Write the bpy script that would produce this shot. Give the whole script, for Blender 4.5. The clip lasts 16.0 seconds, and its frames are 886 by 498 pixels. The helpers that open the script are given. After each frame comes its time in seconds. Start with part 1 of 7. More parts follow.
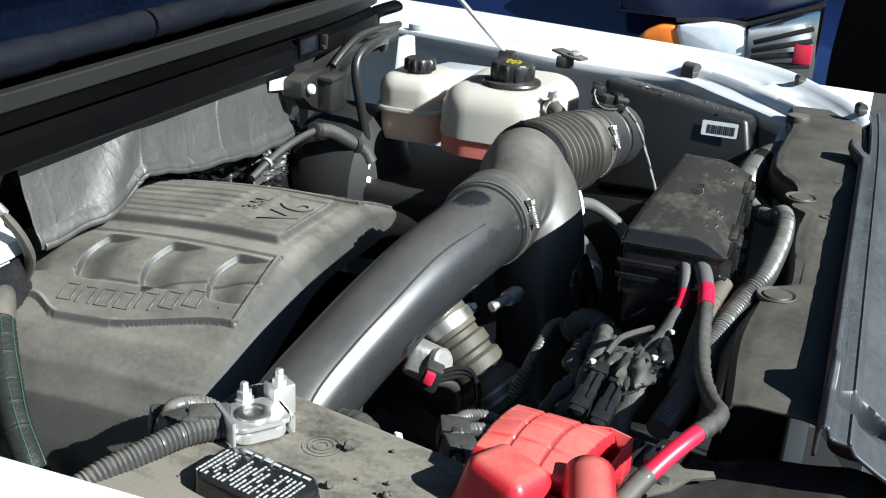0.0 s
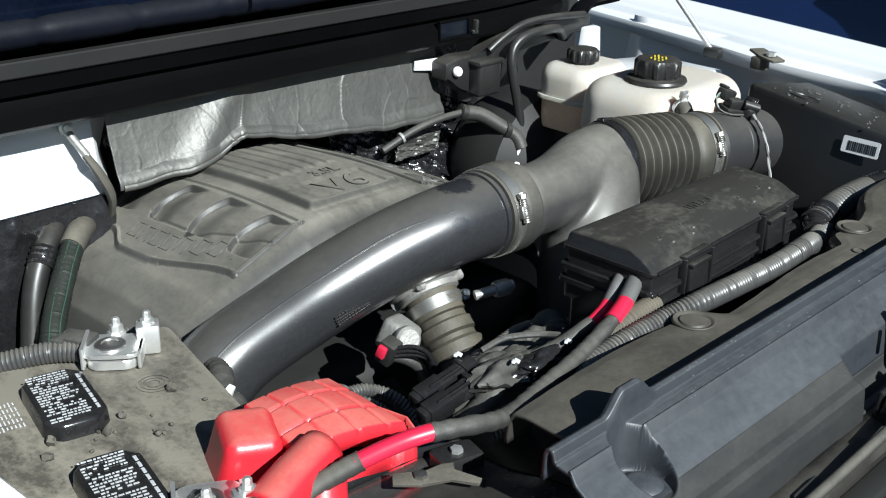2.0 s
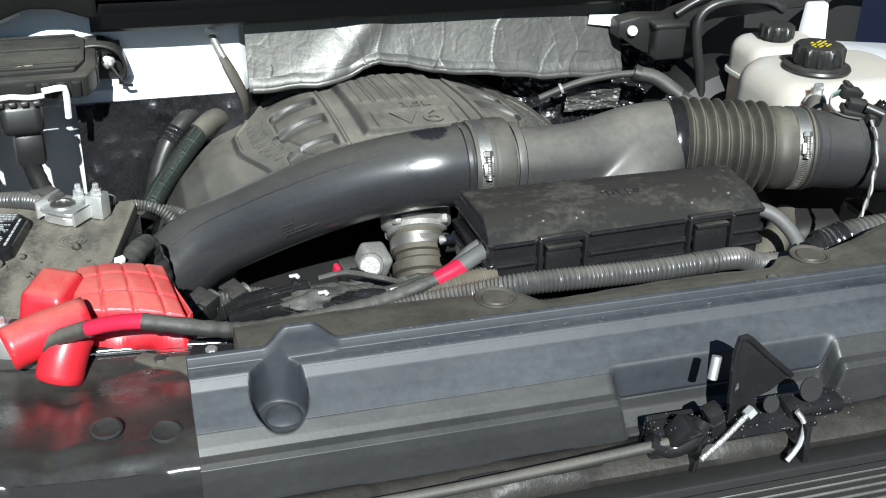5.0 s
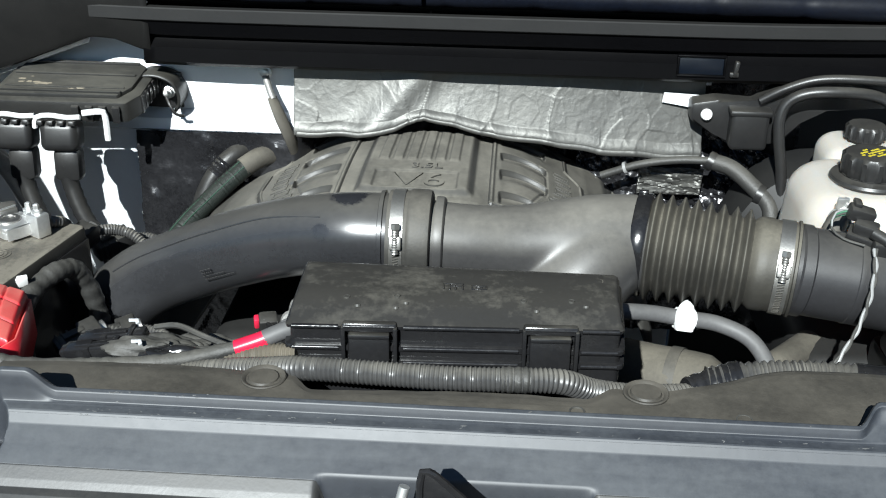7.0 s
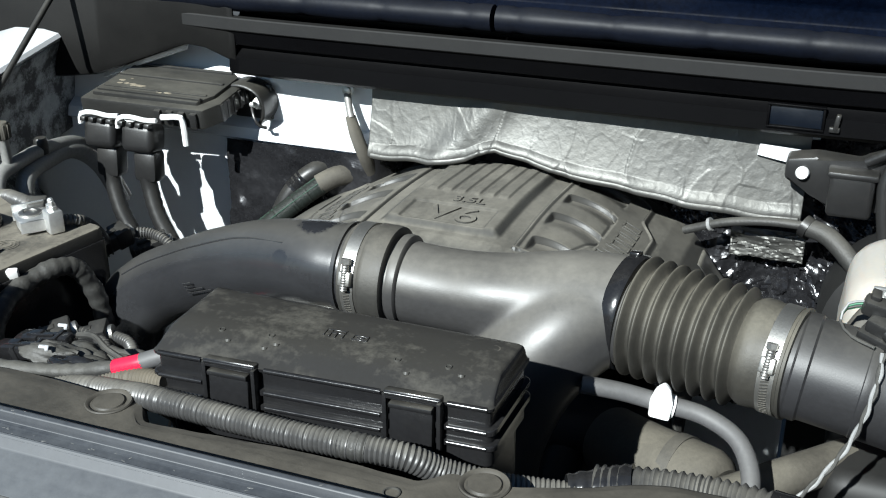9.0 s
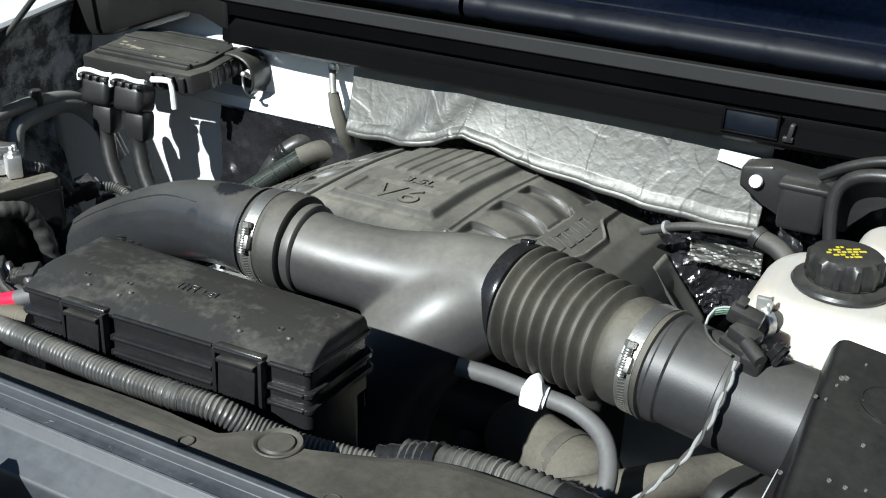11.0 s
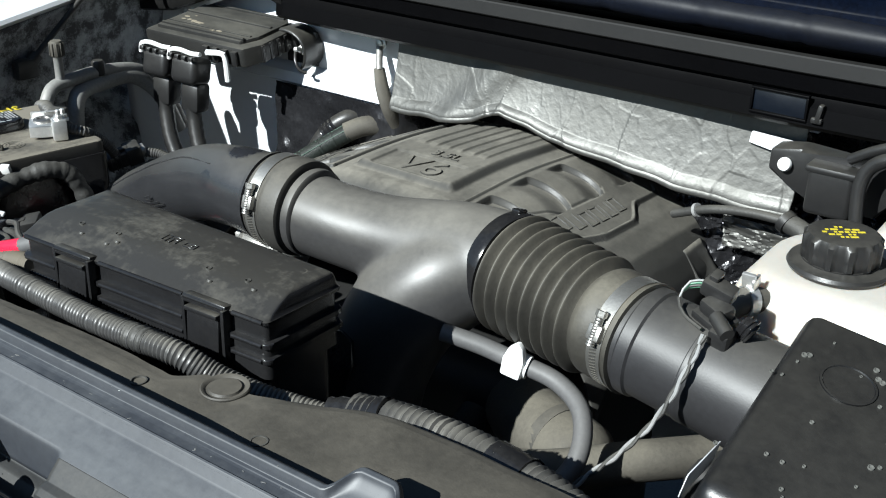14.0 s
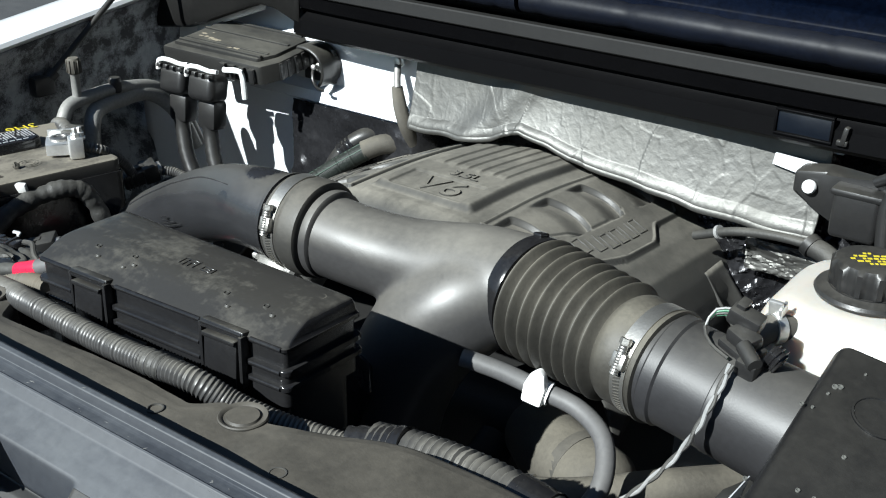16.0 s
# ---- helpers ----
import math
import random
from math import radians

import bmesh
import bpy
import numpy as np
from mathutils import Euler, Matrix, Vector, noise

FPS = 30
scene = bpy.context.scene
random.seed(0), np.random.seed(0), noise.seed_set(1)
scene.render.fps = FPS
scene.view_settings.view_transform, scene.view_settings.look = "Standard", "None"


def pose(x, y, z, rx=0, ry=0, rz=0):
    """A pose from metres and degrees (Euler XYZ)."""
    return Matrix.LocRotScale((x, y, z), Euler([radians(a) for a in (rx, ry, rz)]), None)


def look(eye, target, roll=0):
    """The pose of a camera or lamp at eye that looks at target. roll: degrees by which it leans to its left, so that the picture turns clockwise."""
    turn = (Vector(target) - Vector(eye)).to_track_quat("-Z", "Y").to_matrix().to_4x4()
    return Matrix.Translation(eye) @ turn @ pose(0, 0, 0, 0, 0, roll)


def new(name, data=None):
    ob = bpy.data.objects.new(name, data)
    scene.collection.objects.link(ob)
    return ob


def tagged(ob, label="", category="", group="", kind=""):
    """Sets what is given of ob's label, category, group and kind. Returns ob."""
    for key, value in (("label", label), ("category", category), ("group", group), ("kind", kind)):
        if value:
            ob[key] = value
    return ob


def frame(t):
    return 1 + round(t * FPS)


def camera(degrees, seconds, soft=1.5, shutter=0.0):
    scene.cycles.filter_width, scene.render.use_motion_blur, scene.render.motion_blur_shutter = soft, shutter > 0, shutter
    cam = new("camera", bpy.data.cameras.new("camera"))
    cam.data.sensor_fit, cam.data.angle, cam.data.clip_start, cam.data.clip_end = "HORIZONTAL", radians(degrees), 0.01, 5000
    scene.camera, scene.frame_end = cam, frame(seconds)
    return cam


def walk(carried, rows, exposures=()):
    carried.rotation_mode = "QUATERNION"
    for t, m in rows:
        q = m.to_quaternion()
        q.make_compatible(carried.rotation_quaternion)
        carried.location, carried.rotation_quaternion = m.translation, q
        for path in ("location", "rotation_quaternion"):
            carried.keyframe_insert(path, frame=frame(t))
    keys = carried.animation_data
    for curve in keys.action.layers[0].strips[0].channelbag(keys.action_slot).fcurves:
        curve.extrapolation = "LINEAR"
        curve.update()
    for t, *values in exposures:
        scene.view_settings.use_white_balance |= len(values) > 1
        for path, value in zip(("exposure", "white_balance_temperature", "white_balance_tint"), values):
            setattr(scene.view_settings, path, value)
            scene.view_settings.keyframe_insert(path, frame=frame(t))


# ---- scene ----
cam = camera(43.5, 16.0, soft=1.1)
PATH = [
    (0, (-1.075, -0.04, 1.535), (0.667, 0.608, 0.797), 3.1),
    (0.5, (-1.074, -0.135, 1.525), (0.594, 0.66, 0.759), 3.0),
    (1, (-1.066, -0.229, 1.55), (0.521, 0.701, 0.766), 3.5),
    (1.5, (-0.963, -0.315, 1.558), (0.487, 0.816, 0.773), 2.9),
    (2, (-0.857, -0.424, 1.561), (0.466, 0.85, 0.77), 1.5),
    (2.5, (-0.798, -0.52, 1.563), (0.409, 0.826, 0.707), 3.6),
    (3, (-0.745, -0.587, 1.576), (0.329, 0.862, 0.713), 3.3),
    (3.2, (-0.705, -0.599, 1.591), (0.322, 0.878, 0.719), 3.9),
    (5.3, (-0.317, -0.767, 1.612), (0.097, 0.972, 0.716), 1.1),
    (5.5, (-0.257, -0.75, 1.617), (0.089, 1.013, 0.738), 1.4),
    (6, (-0.108, -0.733, 1.613), (0.073, 1.065, 0.755), 2.6),
    (6.5, (-0.026, -0.742, 1.622), (0.033, 1.08, 0.8), 1.6),
    (7, (0.067, -0.743, 1.619), (-0.041, 1.06, 0.759), 0.9),
    (7.5, (0.168, -0.701, 1.623), (-0.056, 1.095, 0.772), 0.2),
    (8, (0.269, -0.627, 1.62), (-0.125, 1.153, 0.798), 0.7),
    (8.5, (0.34, -0.591, 1.606), (-0.186, 1.148, 0.768), 0.3),
    (8.7, (0.356, -0.588, 1.604), (-0.233, 1.132, 0.772), 0.1),
    (10.8, (0.555, -0.521, 1.586), (-0.262, 1.095, 0.738), 0.9),
    (11, (0.576, -0.509, 1.589), (-0.277, 1.097, 0.756), 2.2),
    (11.5, (0.641, -0.476, 1.579), (-0.301, 1.079, 0.745), 1.6),
    (12, (0.681, -0.463, 1.576), (-0.329, 1.053, 0.75), 1.0),
    (12.5, (0.692, -0.45, 1.573), (-0.342, 1.041, 0.732), 1.1),
    (13, (0.693, -0.448, 1.571), (-0.355, 1.036, 0.733), 1.0),
    (13.5, (0.694, -0.452, 1.571), (-0.358, 1.03, 0.736), 1.3),
    (14, (0.691, -0.457, 1.569), (-0.355, 1.025, 0.726), 1.4),
    (14.5, (0.685, -0.455, 1.57), (-0.373, 1.018, 0.727), 1.0),
    (15, (0.681, -0.451, 1.57), (-0.382, 1.017, 0.723), 0.9),
    (15.5, (0.679, -0.448, 1.567), (-0.372, 1.016, 0.699), 1.3),
    (16, (0.675, -0.447, 1.572), (-0.395, 1.029, 0.749), 1.4),
]
walk(cam, [(t, look(eye, target, roll)) for t, eye, target, roll in PATH], exposures=((0.0, 1.26, 5950, 4), (1.0, 1.05, 5950, 4), (2.0, 0.92, 5950, 4), (6.0, 0.94, 5950, 4), (8.5, 1.0, 5950, 4), (12.5, 0.97, 5950, 4), (14.5, 1.03, 5950, 4), (16.0, 1.08, 5950, 4)))

# ---------- light ----------
SUN_TO = Vector((-0.17, -0.785, 0.572)).normalized()
world = bpy.data.worlds.new("sky")
scene.world = world
world.use_nodes = True
wn = world.node_tree
sky = wn.nodes.new("ShaderNodeTexSky")
sky.sky_type = "NISHITA"
sky.sun_disc = False
sky.air_density, sky.dust_density, sky.ozone_density = 1.3, 0.2, 4.0
sky.sun_elevation = math.asin(SUN_TO.z)
sky.sun_rotation = math.atan2(SUN_TO.x, SUN_TO.y)
wn.links.new(sky.outputs[0], wn.nodes["Background"].inputs[0])
wn.nodes["Background"].inputs[1].default_value = 0.032
sun_data = bpy.data.lights.new("sun", "SUN")
sun_data.energy, sun_data.angle, sun_data.color = 4.85, radians(0.53), (1.0, 0.97, 0.92)
sun = new("sun", sun_data)
sun.matrix_world = look(SUN_TO * 20, (0, 0, 0))


# ---------- materials ----------
def material(name, base, rough=0.5, metal=0.0, vary=0.25, scale=30.0, dust=None, dust_amount=0.0, dust_scale=9.0,
             bump=0.0, bump_scale=200.0, specular=0.5, coat=0.0, rough_vary=0.15, settle=(-0.2, 0.9, 0.25), patchy=(0.45, 0.9), clean=(), streak=(1, 1, 1)):
    """A surface with grain, blotches and settled dust."""
    m = bpy.data.materials.new(name)
    m.use_nodes = True
    nt = m.node_tree
    N, L = nt.nodes, nt.links
    b = N["Principled BSDF"]
    tc = N.new("ShaderNodeTexCoord")

    def noise_tex(sc, detail=6.0, rgh=0.6):
        n = N.new("ShaderNodeTexNoise")
        n.inputs["Scale"].default_value = sc
        n.inputs["Detail"].default_value = detail
        n.inputs["Roughness"].default_value = rgh
        if sc == dust_scale and streak != (1, 1, 1):
            mp = N.new("ShaderNodeMapping")
            mp.inputs["Scale"].default_value = streak
            L.new(tc.outputs["Object"], mp.inputs["Vector"])
            L.new(mp.outputs[0], n.inputs["Vector"])
        else:
            L.new(tc.outputs["Object"], n.inputs["Vector"])
        return n

    fine, broad = noise_tex(scale * 8), noise_tex(scale * 0.4)
    add = N.new("ShaderNodeMath")
    add.operation = "ADD"
    L.new(fine.outputs["Fac"], add.inputs[0])
    L.new(broad.outputs["Fac"], add.inputs[1])
    rng = N.new("ShaderNodeMapRange")
    rng.inputs["From Min"].default_value, rng.inputs["From Max"].default_value = 0.6, 1.4
    rng.inputs["To Min"].default_value, rng.inputs["To Max"].default_value = 1 - vary, 1 + vary
    L.new(add.outputs[0], rng.inputs["Value"])
    mul = N.new("ShaderNodeVectorMath")
    mul.operation = "SCALE"
    mul.inputs[0].default_value = base
    L.new(rng.outputs[0], mul.inputs["Scale"])
    colour = mul.outputs[0]
    rough_out = None
    if dust_amount > 0:
        d1, d2 = noise_tex(dust_scale, 8.0, 0.65), noise_tex(dust_scale * 14, 4.0, 0.7)
        s = N.new("ShaderNodeMath")
        s.operation = "MULTIPLY_ADD"
        s.inputs[1].default_value = 0.35
        L.new(d2.outputs["Fac"], s.inputs[0])
        L.new(d1.outputs["Fac"], s.inputs[2])
        r = N.new("ShaderNodeMapRange")
        r.inputs["From Min"].default_value, r.inputs["From Max"].default_value = patchy
        r.inputs["To Min"].default_value, r.inputs["To Max"].default_value = dust_amount * 0.25, dust_amount
        L.new(s.outputs[0], r.inputs["Value"])
        geo = N.new("ShaderNodeNewGeometry")
        sep = N.new("ShaderNodeSeparateXYZ")
        L.new(geo.outputs["Normal"], sep.inputs[0])
        up = N.new("ShaderNodeMapRange")
        up.inputs["From Min"].default_value, up.inputs["From Max"].default_value = settle[0], settle[1]
        up.inputs["To Min"].default_value, up.inputs["To Max"].default_value = settle[2], 1.0
        L.new(sep.outputs["Z"], up.inputs["Value"])
        f = N.new("ShaderNodeMath")
        f.operation = "MULTIPLY"
        L.new(r.outputs[0], f.inputs[0])
        L.new(up.outputs[0], f.inputs[1])
        # wiped or wetted spots without dust, each at its own place
        for spot, size in clean:
            dn = N.new("ShaderNodeVectorMath")
            dn.operation = "DISTANCE"
            dn.inputs[1].default_value = spot
            L.new(tc.outputs["Object"], dn.inputs[0])
            wob = N.new("ShaderNodeMath")
            wob.operation = "MULTIPLY_ADD"
            wob.inputs[1].default_value = size * 0.9
            L.new(d2.outputs["Fac"], wob.inputs[0])
            L.new(dn.outputs["Value"], wob.inputs[2])
            cl = N.new("ShaderNodeMapRange")
            cl.inputs["From Min"].default_value, cl.inputs["From Max"].default_value = size * 1.3, size * 1.55
            L.new(wob.outputs[0], cl.inputs["Value"])
            g = N.new("ShaderNodeMath")
            g.operation = "MULTIPLY"
            L.new(f.outputs[0], g.inputs[0])
            L.new(cl.outputs[0], g.inputs[1])
            f = g
        mix = N.new("ShaderNodeMix")
        mix.data_type = "RGBA"
        L.new(f.outputs[0], mix.inputs["Factor"])
        L.new(colour, mix.inputs["A"])
        mix.inputs["B"].default_value = (*(dust or (0.16, 0.14, 0.11)), 1)
        colour = mix.outputs["Result"]
        ro = N.new("ShaderNodeMapRange")
        ro.inputs["To Min"].default_value, ro.inputs["To Max"].default_value = rough, min(1.0, rough + 0.5)
        L.new(f.outputs[0], ro.inputs["Value"])
        rough_out = ro.outputs[0]
    else:
        ro = N.new("ShaderNodeMapRange")
        ro.inputs["From Min"].default_value, ro.inputs["From Max"].default_value = 0.3, 0.7
        ro.inputs["To Min"].default_value, ro.inputs["To Max"].default_value = max(0.02, rough - rough_vary), min(1, rough + rough_vary)
        L.new(broad.outputs["Fac"], ro.inputs["Value"])
        rough_out = ro.outputs[0]
    L.new(colour, b.inputs["Base Color"])
    L.new(rough_out, b.inputs["Roughness"])
    b.inputs["Metallic"].default_value = metal
    b.inputs["Specular IOR Level"].default_value = specular
    b.inputs["Coat Weight"].default_value = coat
    if bump:
        bn = noise_tex(bump_scale, 3.0, 0.6)
        bp = N.new("ShaderNodeBump")
        bp.inputs["Strength"].default_value = bump
        bp.inputs["Distance"].default_value = 0.002
        L.new(bn.outputs["Fac"], bp.inputs["Height"])
        L.new(bp.outputs[0], b.inputs["Normal"])
    return m


DUST = (0.165, 0.155, 0.13)
# settle thins the dust on steep flanks, which also paints in their shade
M_COVER = material("cover_plastic", (0.028, 0.028, 0.027), 0.42, dust=(0.235, 0.220, 0.183), dust_amount=0.95, dust_scale=11, bump=0.12, bump_scale=900, settle=(0.74, 1.0, 0.14), patchy=(0.44, 0.86), streak=(1.6, 0.7, 1),
                   clean=(((-0.262, 0.455, 1.055), 0.012), ((-0.288, 0.44, 1.035), 0.010), ((-0.235, 0.505, 1.075), 0.009), ((-0.305, 0.47, 1.03), 0.008), ((-0.215, 0.60, 1.07), 0.008)))
M_PIPE = material("pipe_plastic", (0.020, 0.0205, 0.023), 0.25, specular=0.75, dust=DUST, dust_amount=0.40, dust_scale=9, bump=0.03, bump_scale=700, settle=(0.42, 0.93, 0.08), patchy=(0.25, 0.85),
                  clean=(((-0.092, 0.300, 1.180), 0.020), ((-0.118, 0.262, 1.152), 0.010)))
M_YPIPE = material("duct_plastic", (0.030, 0.030, 0.032), 0.27, dust=(0.205, 0.193, 0.165), dust_amount=0.75, dust_scale=9, bump=0.04, bump_scale=700, settle=(0.1, 0.85, 0.12), patchy=(0.35, 0.9))
M_RUBBER = material("rubber", (0.024, 0.024, 0.023), 0.46, dust=(0.175, 0.16, 0.13), dust_amount=0.6, dust_scale=20, bump=0.10, bump_scale=400, settle=(0.0, 0.9, 0.2), patchy=(0.4, 0.85))
M_BLACK = material("black_plastic", (0.012, 0.012, 0.0125), 0.34, dust=DUST, dust_amount=0.30, dust_scale=14, bump=0.08, bump_scale=800, patchy=(0.5, 0.85), settle=(0.1, 1.0, 0.12))
M_BOX = material("fuse_box_plastic", (0.011, 0.011, 0.012), 0.24, dust=(0.135, 0.126, 0.104), dust_amount=0.85, dust_scale=9, bump=0.05, bump_scale=900, settle=(0.70, 0.99, 0.05), patchy=(0.60, 0.84), streak=(0.8, 1.5, 1))
M_RAD = material("radiator_cover_plastic", (0.012, 0.0145, 0.0205), 0.50, specular=0.85, dust=(0.19, 0.20, 0.205), dust_amount=0.27, dust_scale=8, bump=0.12, bump_scale=26, settle=(0.3, 1.0, 0.3), patchy=(0.55, 0.82), streak=(0.4, 1.6, 1))
# lower face: greyer base and browner blotches than the front panel
M_RADLOW = material("browner_lower_face", (0.021, 0.0225, 0.025), 0.33, dust=(0.10, 0.092, 0.075), dust_amount=0.35, dust_scale=16, bump=0.03, bump_scale=300, settle=(0.0, 1.0, 0.4), patchy=(0.45, 0.85), streak=(0.5, 1.5, 1))
M_LEDGE = material("dusty_ledge_plastic", (0.022, 0.021, 0.019), 0.45, dust=(0.120, 0.107, 0.084), dust_amount=0.66, dust_scale=11, bump=0.10, bump_scale=500, settle=(0.2, 1.0, 0.2), patchy=(0.42, 0.85))
M_SCUFF = material("scuffed_plastic", (0.13, 0.13, 0.127), 0.6, vary=0.3)
M_RING = material("worn_moulding", (0.06, 0.058, 0.052), 0.5)
M_BATT = material("battery_top_plastic", (0.030, 0.028, 0.025), 0.5, dust=(0.21, 0.19, 0.15), dust_amount=0.95, dust_scale=17, bump=0.15, bump_scale=350, settle=(0.2, 1.0, 0.05), patchy=(0.54, 0.74), streak=(1.5, 0.6, 1))
M_BELLOW = material("bellows_rubber", (0.020, 0.0195, 0.018), 0.45, dust=(0.20, 0.182, 0.14), dust_amount=0.60, dust_scale=24, bump=0.10, bump_scale=400, settle=(0.0, 0.9, 0.2), patchy=(0.4, 0.85))
M_BRAID = material("braided_sleeve", (0.012, 0.016, 0.014), 0.45, specular=0.25, dust=DUST, dust_amount=0.08, dust_scale=40, bump=0.4, bump_scale=600, patchy=(0.5, 0.8))
M_FELT = material("dusty_shield", (0.034, 0.031, 0.026), 0.65, dust=(0.17, 0.155, 0.122), dust_amount=0.7, dust_scale=16, bump=0.2, bump_scale=300, patchy=(0.42, 0.85))
# dark blue that stands in for the shade inside the cowl slot
M_BLUESH = material("slot_shade_blue", (0.0022, 0.0042, 0.0085), 0.4, vary=0.2)
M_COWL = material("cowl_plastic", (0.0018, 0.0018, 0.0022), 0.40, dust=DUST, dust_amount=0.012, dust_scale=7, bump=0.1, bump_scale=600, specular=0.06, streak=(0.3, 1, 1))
M_SEAL = material("seal_rubber", (0.007, 0.007, 0.0072), 0.6, dust=DUST, dust_amount=0.06, dust_scale=20, specular=0.4)
M_FOIL = material("aluminium_foil", (0.124, 0.124, 0.119), 0.38, metal=0.7, vary=0.22, scale=14, dust=(0.17, 0.166, 0.148), dust_amount=0.50, dust_scale=12, bump=0.30, bump_scale=120, settle=(-1.0, 0.9, 0.6), patchy=(0.4, 0.9))
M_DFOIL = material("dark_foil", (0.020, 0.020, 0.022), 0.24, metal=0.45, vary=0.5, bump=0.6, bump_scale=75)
M_WHITE = material("white_paint", (0.72, 0.735, 0.75), 0.3, vary=0.04, scale=12, dust=(0.5, 0.47, 0.42), dust_amount=0.10, dust_scale=8, coat=0.4)
M_TANK = material("tank_plastic", (0.47, 0.462, 0.43), 0.36, vary=0.06, dust=(0.62, 0.44, 0.26), dust_amount=0.30, dust_scale=12, settle=(-1.0, 1.0, 0.6), patchy=(0.55, 0.9))
M_TANKO = material("stained_tank_plastic", (0.93, 0.66, 0.46), 0.38, vary=0.14, dust=(0.75, 0.40, 0.2), dust_amount=0.5, dust_scale=18)
M_TANKR = material("pink_coolant_level", (0.75, 0.22, 0.17), 0.36, vary=0.12)
M_RED = material("red_plastic", (0.52, 0.016, 0.028), 0.36, vary=0.10, dust=(0.45, 0.17, 0.13), dust_amount=0.62, dust_scale=26, bump=0.08, bump_scale=500, settle=(0.62, 0.95, 0.03), patchy=(0.35, 0.75))
M_REDTAPE = material("red_tape", (0.55, 0.016, 0.05), 0.35, vary=0.08)
for mt in (M_TANK, M_TANKO, M_TANKR):
    bs = mt.node_tree.nodes["Principled BSDF"]
    bs.inputs["Subsurface Weight"].default_value = 0.5
    bs.inputs["Subsurface Radius"].default_value = (1.0, 0.7, 0.5)
    bs.inputs["Subsurface Scale"].default_value = 0.03
M_ZINC = material("zinc_metal", (0.80, 0.80, 0.78), 0.40, metal=0.85, vary=0.12, dust=(0.4, 0.38, 0.33), dust_amount=0.15)
M_ALU = material("cast_aluminium", (0.34, 0.335, 0.32), 0.5, metal=0.6, vary=0.25, dust=DUST, dust_amount=0.25, bump=0.3, bump_scale=300)
M_LOOM = material("wiring_loom", (0.024, 0.024, 0.023), 0.5, dust=DUST, dust_amount=0.42, dust_scale=26, bump=0.3, bump_scale=260, patchy=(0.45, 0.8), settle=(0.0, 1.0, 0.1))
M_CONDUIT = material("split_conduit", (0.040, 0.040, 0.041), 0.31, specular=0.6, dust=(0.18, 0.168, 0.14), dust_amount=0.80, dust_scale=20, settle=(0.42, 0.95, 0.10), patchy=(0.4, 0.8))
M_CONDUITB = material("dusty_conduit", (0.07, 0.062, 0.048), 0.6, dust=(0.2, 0.17, 0.12), dust_amount=0.6, dust_scale=18)
M_GREYHOSE = material("grey_hose", (0.085, 0.085, 0.088), 0.5, dust=DUST, dust_amount=0.3, dust_scale=14)
M_WHITEPL = material("white_plastic", (0.8, 0.8, 0.78), 0.4, vary=0.05)
M_LABEL = material("printed_label", (0.55, 0.56, 0.57), 0.5, vary=0.15)
M_YELLOW = material("yellow_print", (0.58, 0.48, 0.03), 0.5, vary=0.1)
# near-black: puts the deep shade of the bay, holes and gaps into colour
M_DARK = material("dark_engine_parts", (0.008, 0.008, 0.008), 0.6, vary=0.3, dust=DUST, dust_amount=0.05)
M_CLAMP = material("clamp_steel", (0.46, 0.45, 0.42), 0.36, metal=0.9, vary=0.2, scale=60, dust=DUST, dust_amount=0.25, bump=0.1, bump_scale=420)
M_STEEL = material("bare_steel_tube", (0.42, 0.41, 0.39), 0.38, metal=1.0, vary=0.2, dust=DUST, dust_amount=0.3)
M_APRON = material("mottled_apron", (0.48, 0.50, 0.52), 0.6, vary=0.3, scale=14, dust=(0.03, 0.03, 0.03), dust_amount=0.9, dust_scale=30, settle=(-1.0, -0.9, 1.0), patchy=(0.60, 0.76))
M_NAVY = material("navy_car_paint", (0.006, 0.013, 0.05), 0.12, vary=0.1, coat=1.0, rough_vary=0.03)
M_BLANKET = material("hood_blanket", (0.0012, 0.0026, 0.0075), 0.45, vary=0.6, scale=20, bump=0.2, bump_scale=60, specular=0.03)
M_HEM = material("blanket_hem", (0.0022, 0.0034, 0.0075), 0.42, vary=0.5, scale=25, dust=(0.04, 0.04, 0.042), dust_amount=0.22, dust_scale=9, bump=0.2, bump_scale=40, specular=0.14, patchy=(0.42, 0.8))
M_ASPHALT = material("asphalt", (0.05, 0.05, 0.05), 0.85, vary=0.35, scale=20, bump=0.6, bump_scale=120)
M_CHROME = material("chrome", (0.75, 0.76, 0.78), 0.12, metal=1.0, vary=0.05, rough_vary=0.03)
M_AMBER = material("amber_lens", (0.85, 0.22, 0.03), 0.15, vary=0.08)
M_LENS = material("clear_lens", (0.86, 0.90, 0.95), 0.10, vary=0.2, scale=4, coat=1.0)
M_GREEN = material("green_wire", (0.04, 0.17, 0.09), 0.4, dust=DUST, dust_amount=0.3)
M_DGREEN = material("dark_green_wire", (0.018, 0.065, 0.038), 0.4, dust=DUST, dust_amount=0.2)
M_GLOSS = material("shiny_black_plastic", (0.009, 0.009, 0.010), 0.16, dust=(0.2, 0.19, 0.17), dust_amount=0.08, dust_scale=20, bump=0.25, bump_scale=45, patchy=(0.6, 0.85))
M_AIRLID = material("air_box_plastic", (0.0075, 0.0075, 0.008), 0.36, dust=DUST, dust_amount=0.17, dust_scale=7, bump=0.08, bump_scale=900, settle=(0.75, 1.0, 0.04), patchy=(0.45, 0.8))
M_FIN = material("condenser_fins", (0.16, 0.155, 0.14), 0.45, metal=0.6, vary=0.2)


